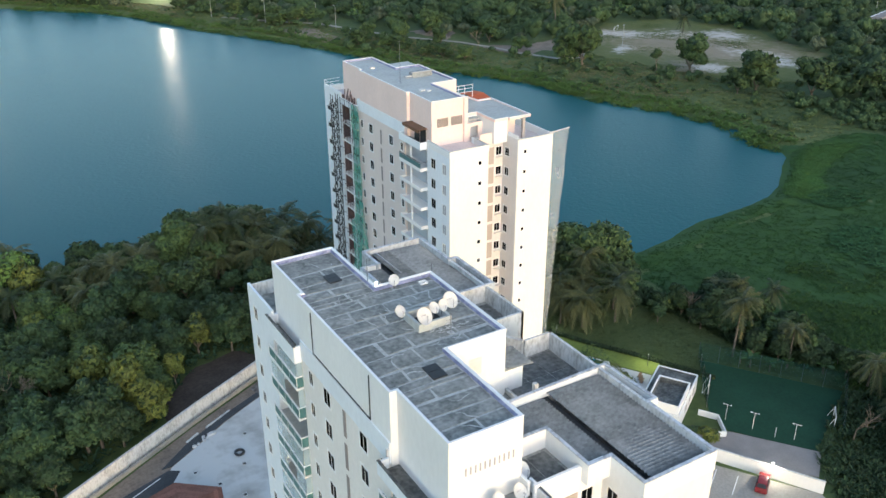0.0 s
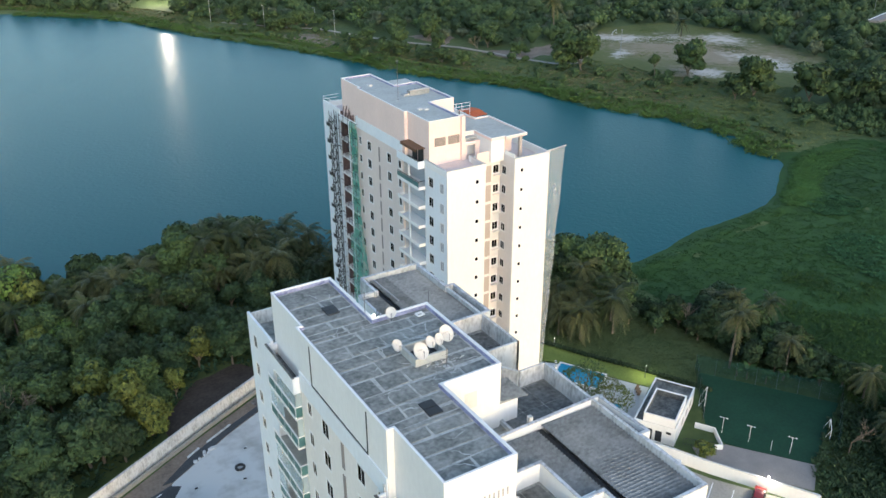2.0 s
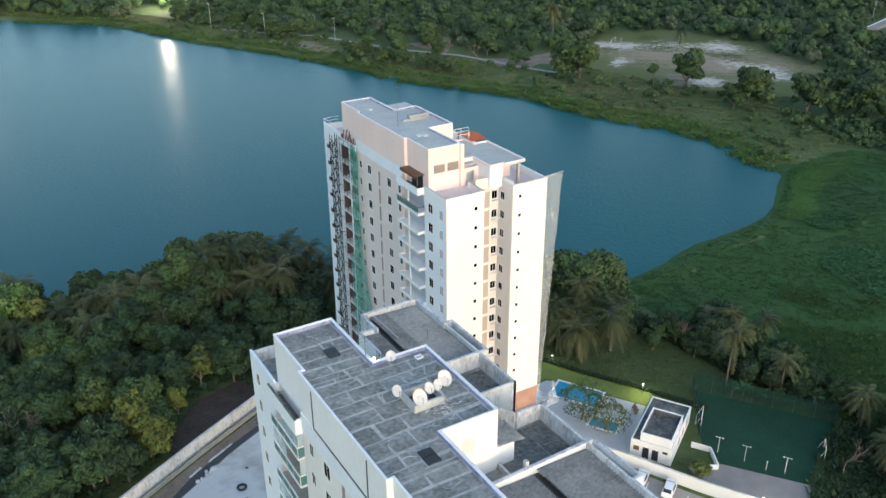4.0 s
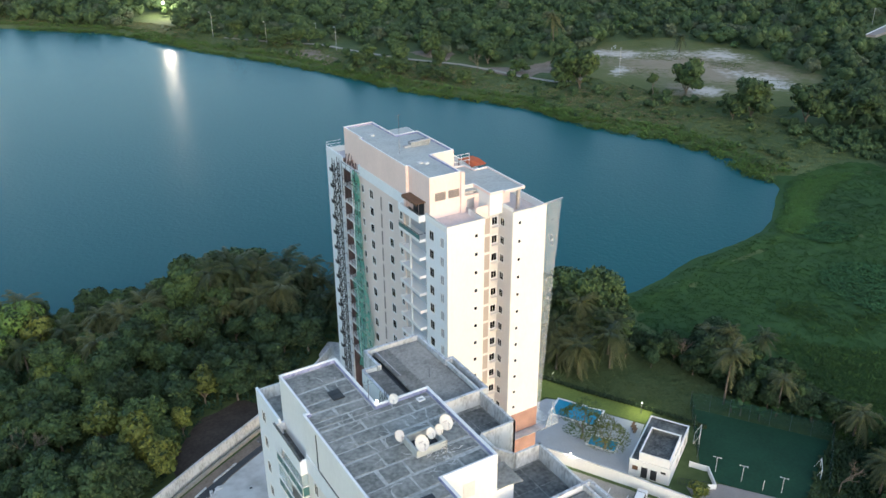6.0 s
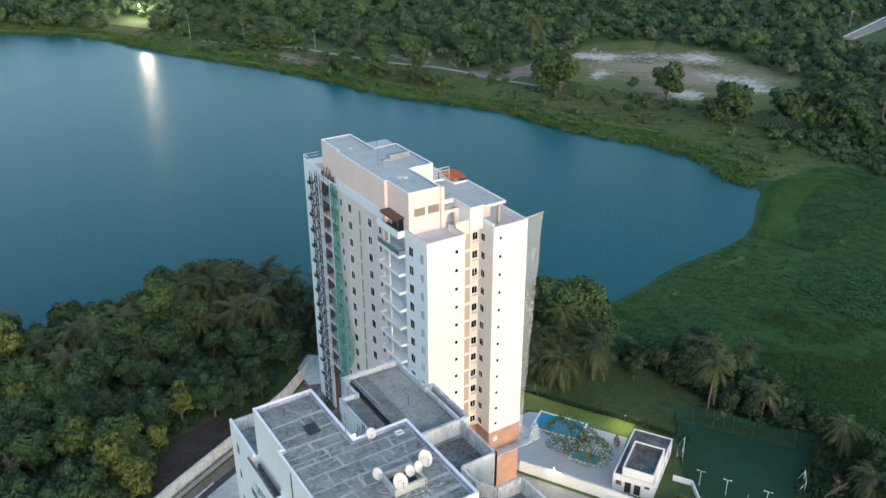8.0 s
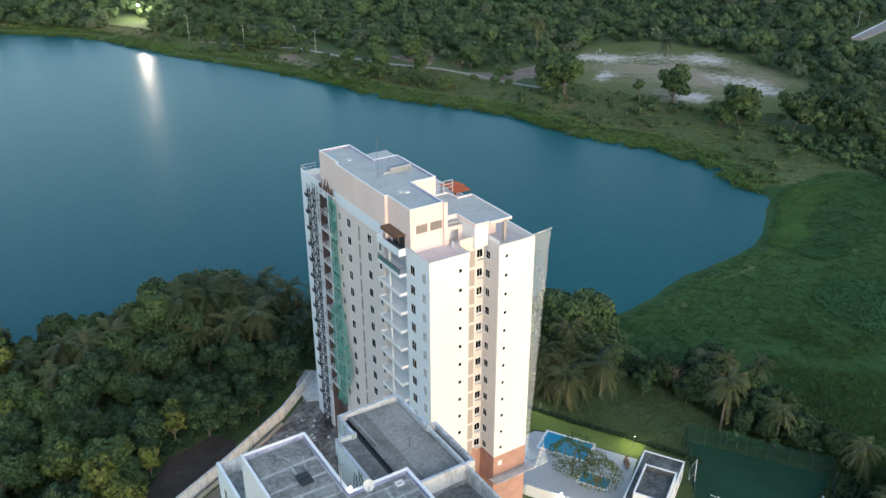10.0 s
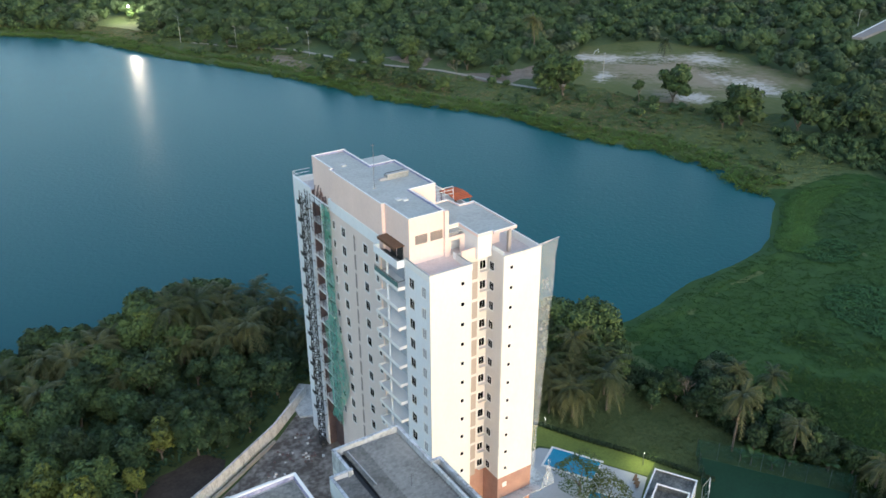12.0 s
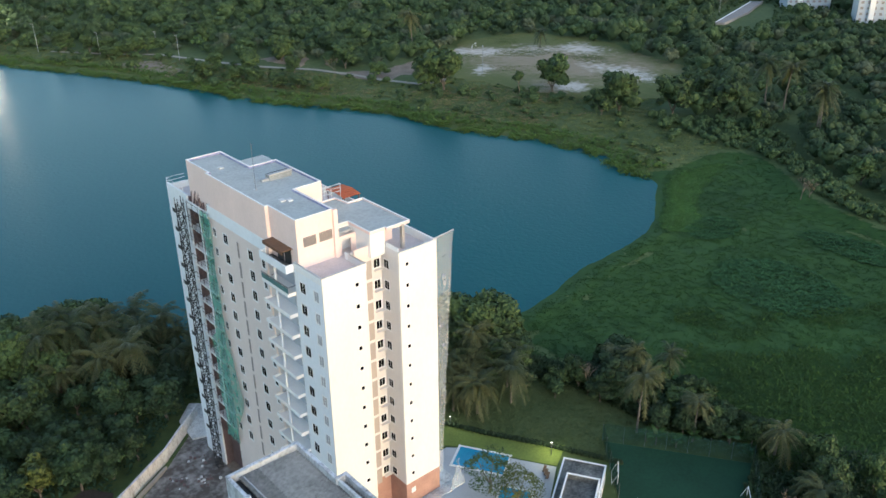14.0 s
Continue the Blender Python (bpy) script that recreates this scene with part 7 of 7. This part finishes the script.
far_block(430, 118, 40, 12, 21, -0.915, "pale grey-blue distant apartment block with white stair columns")


# ---- low growth: marsh weed, shore reeds and bushes ----
def cover(name, spots, seed, label, material, smin, smax, blades=7, tall=0.7, z0=0.0, slim=1.0):
    """Low plants as one mass: each clump a handful of upright and leaning leaves."""
    rng = np.random.default_rng(seed)
    n = len(spots)
    P = np.array(spots, float)
    z = height(P[:, 0], P[:, 1]) + z0
    base = np.repeat(np.column_stack([P, z]), blades, 0)
    s = np.repeat(rng.uniform(smin, smax, n), blades)[:, None]
    N_ = n * blades
    a = rng.uniform(0, 2 * np.pi, N_)
    out = np.column_stack([np.cos(a), np.sin(a), np.zeros(N_)])
    side = np.column_stack([-np.sin(a), np.cos(a), np.zeros(N_)])
    up = np.array([0, 0, 1.0])
    r0 = base + out * s * rng.uniform(0.0, 0.7, (N_, 1)) + up * s * rng.uniform(0.0, 0.35, (N_, 1)) * tall
    lift = rng.uniform(0.15, 1.0, (N_, 1)) * tall
    tip = r0 + out * s * 0.75 + up * s * lift
    mid = (r0 + tip) / 2 + up * s * 0.18
    w = s * rng.uniform(0.22, 0.42, (N_, 1)) * slim
    v = np.stack([r0, mid - side * w, tip, mid + side * w], 1).reshape(-1, 3)
    me = fill_mesh(bpy.data.meshes.new(name), v, np.arange(len(v)).reshape(-1, 4), False)
    me.materials.append(material)
    return tagged(new(name, me), label, "plants", kind="stuff")


def random_in(poly, n, seed, keep=None):
    rng = np.random.default_rng(seed)
    P = np.array(poly)
    x = rng.uniform(P[:, 0].min(), P[:, 0].max(), n)
    y = rng.uniform(P[:, 1].min(), P[:, 1].max(), n)
    ok = inside(poly, x, y)
    if keep is not None:
        ok &= keep(x, y)
    return np.column_stack([x[ok], y[ok]])


def dry(x, y):
    return ~inside(LAKE, x, y)


patch = lambda x, y: wobble(x * 0.22, y * 0.22) + 0.5 * wobble(x * 0.9 + 5, y * 0.9)
wx, wy = np.arange(54, 200, 1.2), np.arange(-82, 74, 1.2)
WX, WY = np.meshgrid(wx, wy, indexing="ij")
wet = inside(LAKE, WX, WY)
ld = edge_distance(LAKE, WX, WY)
ok = inside(MARSH, WX, WY) | (ld < 6) & (edge_distance(MARSH, WX, WY) < 5)
idx = np.arange(WX.size).reshape(WX.shape)
q = np.stack([idx[:-1, :-1], idx[1:, :-1], idx[1:, 1:], idx[:-1, 1:]], -1).reshape(-1, 4)
q = q[ok.ravel()[q].sum(1) >= 3]
WZ = np.where(wet, -1.36 - 0.14 * ld, np.maximum(height(WX, WY), -1.42) + 0.10) + 0.06 * wobble(WX * 2.1, WY * 2.1) + 0.05 * wobble(WX * 0.5, WY * 0.5)
me = fill_mesh(bpy.data.meshes.new("marsh"), np.stack([WX, WY, WZ], -1).reshape(-1, 3), q)
me.materials.append(M["marsh"])
tagged(new("marsh", me), "soft green marsh of floating weed and grass", "marsh", kind="structure")
cover("marsh_weed", random_in(MARSH, 26000, 1, lambda x, y: (edge_distance(LAKE, x, y) > 0.6) & dry(x, y)), 21, "dense low green marsh weed over the shallow lake edge", M["marsh"], 0.3, 0.6, 5, 0.22, 0.1)
cover("marsh_grass", random_in([(96, 16), (112, -2), (140, -18), (150, -70), (95, -62), (71, -39), (62, -22), (70, -13), (73, -3), (84, 8)], 34000, 2, lambda x, y: patch(x * 1.6, y * 1.6) + 0.7 * np.sin(x * 91.7 + y * 57.3) + 0.03 * edge_distance([(60, -20), (73, 0), (96, 18), (112, 0), (142, -16)], x, y) > 0.25), 22,
      "tall dark green grass in waves over the near marsh", M["tallgrass"], 0.6, 1.2, 6, 0.6, 0.05, 0.35)
BRIGHT = rounded([(125, 42), (142, 53), (157, 63.6), (172, 63), (184, 57), (168, 53), (154, 49), (146, 44), (142, 40), (138, 34), (129, 37)])
cover("bright_weed", random_in(BRIGHT, 30000, 41, lambda x, y: edge_distance(BRIGHT, x, y) / 4.5 + 0.3 * patch(x, y) > (np.sin(x * 71.7 + y * 37.3) * 43.7) % 1), 30, "bright yellow-green floating weed at the water's edge",
      M["brightweed"], 0.35, 0.7, 4, 0.12, 0.22)


def clump_ring(cx, cy, a, b, n, seed):
    rng = np.random.default_rng(seed)
    r, t = np.sqrt(rng.uniform(0, 1, n)), rng.uniform(0, 2 * np.pi, n)
    return np.column_stack([cx + a * r * np.cos(t), cy + b * r * np.sin(t)])


for k, (cx, cy, a, b, n) in enumerate(((137.5, 33.8, 8, 5.5, 380), (121, 6.5, 12, 15, 1300), (152, 4, 6, 14, 500))):
    cover("water_hyacinth", clump_ring(cx, cy, a, b, n, 60 + k), 70 + k, "round patch of taller blue-green water plants on the marsh", M["hyacinth"], 0.45, 0.85, 7, 0.4, 0.15)
SHORE = [(-60, 500), (-10, 456), (15, 430), (42, 403), (56, 358), (87, 299), (102, 261), (112, 225), (124, 201), (138, 182), (144, 153), (147, 138), (157, 119), (160, 109), (163, 88),
         (157, 77), (160, 67), (175, 67), (192, 64), (200, 80), (206, 100), (212, 122), (204, 130), (205, 150), (190, 172), (168, 192), (158, 212), (145, 246), (124, 282), (112, 312), (80, 365), (66, 400), (40, 440), (-50, 540)]
shore_d = lambda x, y: edge_distance(LAKE, x, y)
cover("shore_grass", random_in(SHORE, 50000, 3, dry), 23, "rough green grass along the far shore", M["shoregrass"], 0.6, 1.3, 5, 0.25)
cover("shore_reeds", random_in(SHORE, 60000, 4, lambda x, y: (dry(x, y) & (shore_d(x, y) < 9)) | (shore_d(x, y) < 1.6)), 24, "bright green reeds along the water's edge", M["reed"], 0.8, 1.6, 8, 0.7, 0.15, 0.5)
rg = np.random.default_rng(44)
edge = []
for (xa, ya), (xb, yb) in zip(LAKE, LAKE[1:] + LAKE[:1]):
    if min(ya, yb) > 64 and max(ya, yb) < 520 and min(xa, xb) > -60 and xa + 0.3 * ya > 60:
        n = int(math.hypot(xb - xa, yb - ya) * 9)
        k = rg.uniform(0, 1, n)
        edge.append(np.column_stack([xa + (xb - xa) * k, ya + (yb - ya) * k]) + rg.normal(0, 1.3, (n, 2)) + rg.normal(0, 0.8, 2))
E_ = np.concatenate(edge)
cover("shore_reeds", E_[np.sin(E_[:, 0] * 0.9) + np.sin(E_[:, 1] * 0.7) > -1.2], 34, "thick green reeds at the very edge of the water", M["reed"], 0.6, 1.4, 8, 0.8, 0.25, 0.45)
cover("dry_grass", random_in(SHORE, 30000, 14, lambda x, y: dry(x, y) & (shore_d(x, y) > 5) & (patch(x * 0.8 + 3, y * 0.8) > 0.12)), 36, "straw-coloured dry grass on the far shore", M["drygrass"], 0.5, 1.1, 5, 0.25, 0.08)
cover("field_grass", random_in([(212, 213), (236, 224), (256, 222), (262, 190), (246, 128), (230, 132), (206, 136), (210, 170)], 9000, 8, lambda x, y: patch(x * 0.8, y * 0.8) > -0.1), 28, "thin worn grass on the sandy field", M["shoregrass"], 0.25, 0.6, 4, 0.15, 0.16)
cover("meadow_grass", random_in([(165, 195), (205, 222), (235, 236), (262, 234), (276, 200), (278, 175), (264, 130), (238, 112), (200, 104), (190, 172)], 11000, 11), 29, "uneven grass round the sandy field", M["shoregrass"], 0.4, 0.95, 4, 0.18)
GARD = [(32.9, 17.5), (36.2, 11.6), (46.9, -7.6), (50, -3), (63, -22), (70, -28), (72, -10), (66, 0), (60, 14), (57, 28), (48, 34), (38, 32)]
cover("garden_grass", random_in(GARD, 14000, 5), 25, "rough uneven dark grass of the wild garden", M["gardengrass"], 0.2, 0.42, 5, 0.6)
cover("undergrowth", random_in([(40, -36), (45, -30.8), (62, -23), (75, -30), (100, -60), (60, -80), (36, -50)], 10000, 6), 26, "dense dark undergrowth beside the court", M["leafdark"], 0.5, 1.2, 6, 0.9, 0.0, 0.6)
cover("undergrowth", random_in(GROVE, 9000, 7, lambda x, y: ~inside(BARE, x, y)), 27, "dark undergrowth between the trees of the grove", M["weedblue"], 0.5, 1.2, 5, 0.7)

cover("undergrowth", random_in([(48, 24), (56, 13), (58, 4), (58, -6), (63, -16), (72, -12), (67, 2), (61, 17), (55, 28)], 7000, 17), 37, "dark undergrowth at the edge of the wild garden", M["leafdark"], 0.5, 1.3, 6, 0.9, 0.0, 0.6)

# single bushes and trees of the far shore
fr_ = random.Random(21)
fark = [broad_tree(111 + i, R, H, base, nb, nl, 0.42, M["leaf"], "rounded green tree standing apart on the far shore")
        for i, (R, H, base, nb, nl) in enumerate(((5.5, 10, 1.2, 16, 2600), (4.2, 8.0, 1.5, 14, 2200), (2.0, 7.5, 4.2, 7, 700)))]
for b, x, y, s in ((0, 171, 177, 1.75), (0, 167, 183, 1.3), (1, 198, 145, 1.75), (2, 187.5, 152.3, 1.25), (1, 195, 110, 1.9), (0, 190, 114, 1.0), (0, 208, 97, 1.5), (0, 217, 83, 1.5), (0, 226, 98, 1.3), (1, 192, 22, 1.0), (1, 212, 66, 1.0),
                   (0, 128, 250, 0.9), (0, 121, 268, 0.8), (1, 140, 236, 1.0), (0, 133, 262, 0.8), (0, 107, 318, 0.9), (0, 86, 352, 1.0), (0, 93, 338, 0.9), (1, 70, 386, 1.0), (0, 150, 262, 1.2), (0, 163, 232, 1.1)):
    m = Matrix.Translation((x, y, ground_z(x, y))) @ Matrix.Rotation(fr_.uniform(0, 6.28), 4, 'Z') @ Matrix.Diagonal((s, s, s, 1))
    if fark[b] not in PLACED:
        fark[b].matrix_basis = m
        PLACED.add(fark[b])
    else:
        copy_thing(fark[b], m).matrix_basis = m
for x, y in ((118, 245), (122, 237), (126, 226), (130.5, 218), (87, 352), (102.5, 317.5), (113, 320), (98, 330), (138, 343), (141, 315), (158, 268), (176, 258), (166, 212), (183, 251), (146, 287), (80, 374), (108, 377), (111, 258), (135, 208), (95, 318)):
    b, z = fark[fr_.choice((0, 0, 1))], fr_.uniform(0.75, 1.2)
    m = Matrix.Translation((x, y, ground_z(x, y) - 0.4)) @ Matrix.Rotation(fr_.uniform(0, 6.28), 4, 'Z') @ Matrix.Diagonal((z * 1.1, z * 1.1, z * 0.85, 1))
    copy_thing(b, m).matrix_basis = m
place(palms[:1], fr_, [(251, 201)], 1.1, 1.2)
place(palms[2:], fr_, [(216, 47.6), (219, 50), (234, 77), (239, 72.4), (200, 232)], 1.5, 1.8)
woods("bushes", [(x, y) for x, y in random_in(SHORE, 2600, 9, lambda x, y: dry(x, y) & (shore_d(x, y) > 2) & (patch(x * 1.3, y * 1.3) > -0.1))], 95, "low green bushes along the far shore", M["reed"], 0.6, 1.6, 0.17, 50)
woods("bushes", [(x, y) for x, y in random_in(SHORE, 2200, 19, lambda x, y: dry(x, y) & (shore_d(x, y) > 3) & (patch(x * 1.1 + 9, y * 1.1) > 0.1))], 96, "rounded green bushes scattered along the far shore", M["leaffar"], 1.2, 3.0, 0.14, 60)
# garden tree, shrub and banana plants
gt = broad_tree(141, 3.6, 6.5, 2.0, 34, 9000, 0.12, M["leaf"], "spreading yellow-green garden tree over the pool", 0.05)
gt.matrix_basis = Matrix.Translation((26.6, 0.2, 0.1)) @ Matrix.Diagonal((1.2, 1.2, 1.05, 1))
g2 = broad_tree(142, 3.2, 5.2, 1.4, 32, 7500, 0.12, M["leafy"], "spreading yellow-green garden tree over the pool", 0.05)
g2.matrix_basis = Matrix.Translation((28.2, -4.2, 0.1)) @ Matrix.Diagonal((1.25, 1.25, 1, 1))
sh = broad_tree(143, 1.5, 2.2, 0.3, 9, 1200, 0.13, M["leafy"], "round yellow-green clipped shrub by the court wall")
sh.matrix_basis = Matrix.Translation((32.3, -21.0, 0.1)) @ Matrix.Diagonal((1.45, 1.45, 1.45, 1))


def banana_plant(at, seed, h):
    """Short stem with long paddle-shaped leaves that arch outwards."""
    rng = random.Random(seed)
    t = thing("banana_plant", at, "green banana plant with long arching leaves", "plant", "banana plants")
    part("stem", beam(bmesh.new(), at, (at[0], at[1], at[2] + h * 0.45), 0.14, 8, 0.09), M["palmbark"], t)
    top = Vector(at) + Vector((0, 0, h * 0.42))
    for i in range(9):
        a, lift, le = 2.4 * i + rng.uniform(-.3, .3), rng.uniform(0.8, 1.45), h * rng.uniform(0.5, 0.7)
        out, side = Vector((math.cos(a), math.sin(a), 0)), Vector((-math.sin(a), math.cos(a), 0))
        bm = bmesh.new()
        rows = []
        for k in range(7):
            q = k / 6
            c = top + out * le * q * math.cos(lift * (1 - 0.4 * q)) + Vector((0, 0, le * (math.sin(lift) * q - 0.55 * q * q)))
            w = 0.05 + 0.36 * math.sin(math.pi * min(1, 0.1 + 0.9 * q)) ** 0.7
            rows.append([bm.verts.new(c - side * w - Vector((0, 0, 0.12 * w))), bm.verts.new(c), bm.verts.new(c + side * w - Vector((0, 0, 0.12 * w)))])
        for p, r in zip(rows, rows[1:]):
            bm.faces.new((p[0], p[1], r[1], r[0]))
            bm.faces.new((p[1], p[2], r[2], r[1]))
        part("leaf", bm, M["banana"], t)


for k, (x, y, h) in enumerate(((54.6, -9.6, 4.0), (56.4, -12.2, 3.4), (54.0, -8.0, 3.2), (63.5, -17.5, 3.8), (59.5, -13.2, 3.0))):
    banana_plant((x, y, 0), 80 + k, h)
cr = np.random.default_rng(15)
blobs = [(63.2 + 0.15 * math.sin(k * 1.3), -14.8 + 0.15 * math.cos(k * 1.7), 0.5 + 0.72 * k, 0.95 - 0.06 * k, 0.8) for k in range(8)]
v, q = join([leaf_cloud(cr, blobs, 1500, 0.16), *[ball_quads(b[:3], b[3] * 0.8, b[4] * 0.8) for b in blobs]])
me = fill_mesh(bpy.data.meshes.new("creeper"), v, q, False)
me.materials.append(M["leaf"])
stump = thing("overgrown_trunk", (63.2, -14.8, 0), "upright trunk wrapped in green creeper beside the court", "tree")
part("creeper", me, None, stump)
part("trunk", beam(bmesh.new(), (63.2, -14.8, -0.2), (63.2, -14.8, 5.4), 0.25, 8, 0.18), M["bark"], stump)


def bare_tree(at, seed, h):
    t = thing("bare_tree", at, "leafless grey tree with twisted branches", "tree")
    rng = random.Random(seed)
    bm = bmesh.new()

    def grow(p, d, le, r, depth):
        q = p + d * le
        beam(bm, p, q, r, 5, r * 0.7)
        if depth:
            for _ in range(3):
                e = (d + Vector((rng.uniform(-.8, .8), rng.uniform(-.8, .8), rng.uniform(-.2, .5)))).normalized()
                grow(q, e, le * rng.uniform(0.6, 0.85), r * 0.62, depth - 1)

    grow(Vector(at), Vector((0.1, 0, 1)), h * 0.35, 0.14, 4)
    part("limb", bm, M["bark"], t)


bare_tree((-55, 38.5, 0), 3, 9)
bare_tree((52, -31.5, 0), 4, 6)
bare_tree((56.8, 6.7, 0), 6, 6)
bare_tree((150, 221, 0), 5, 8)
bare_tree((170, 28, -1.2), 7, 7)
bare_tree((171.5, 26.5, -1.2), 9, 6)
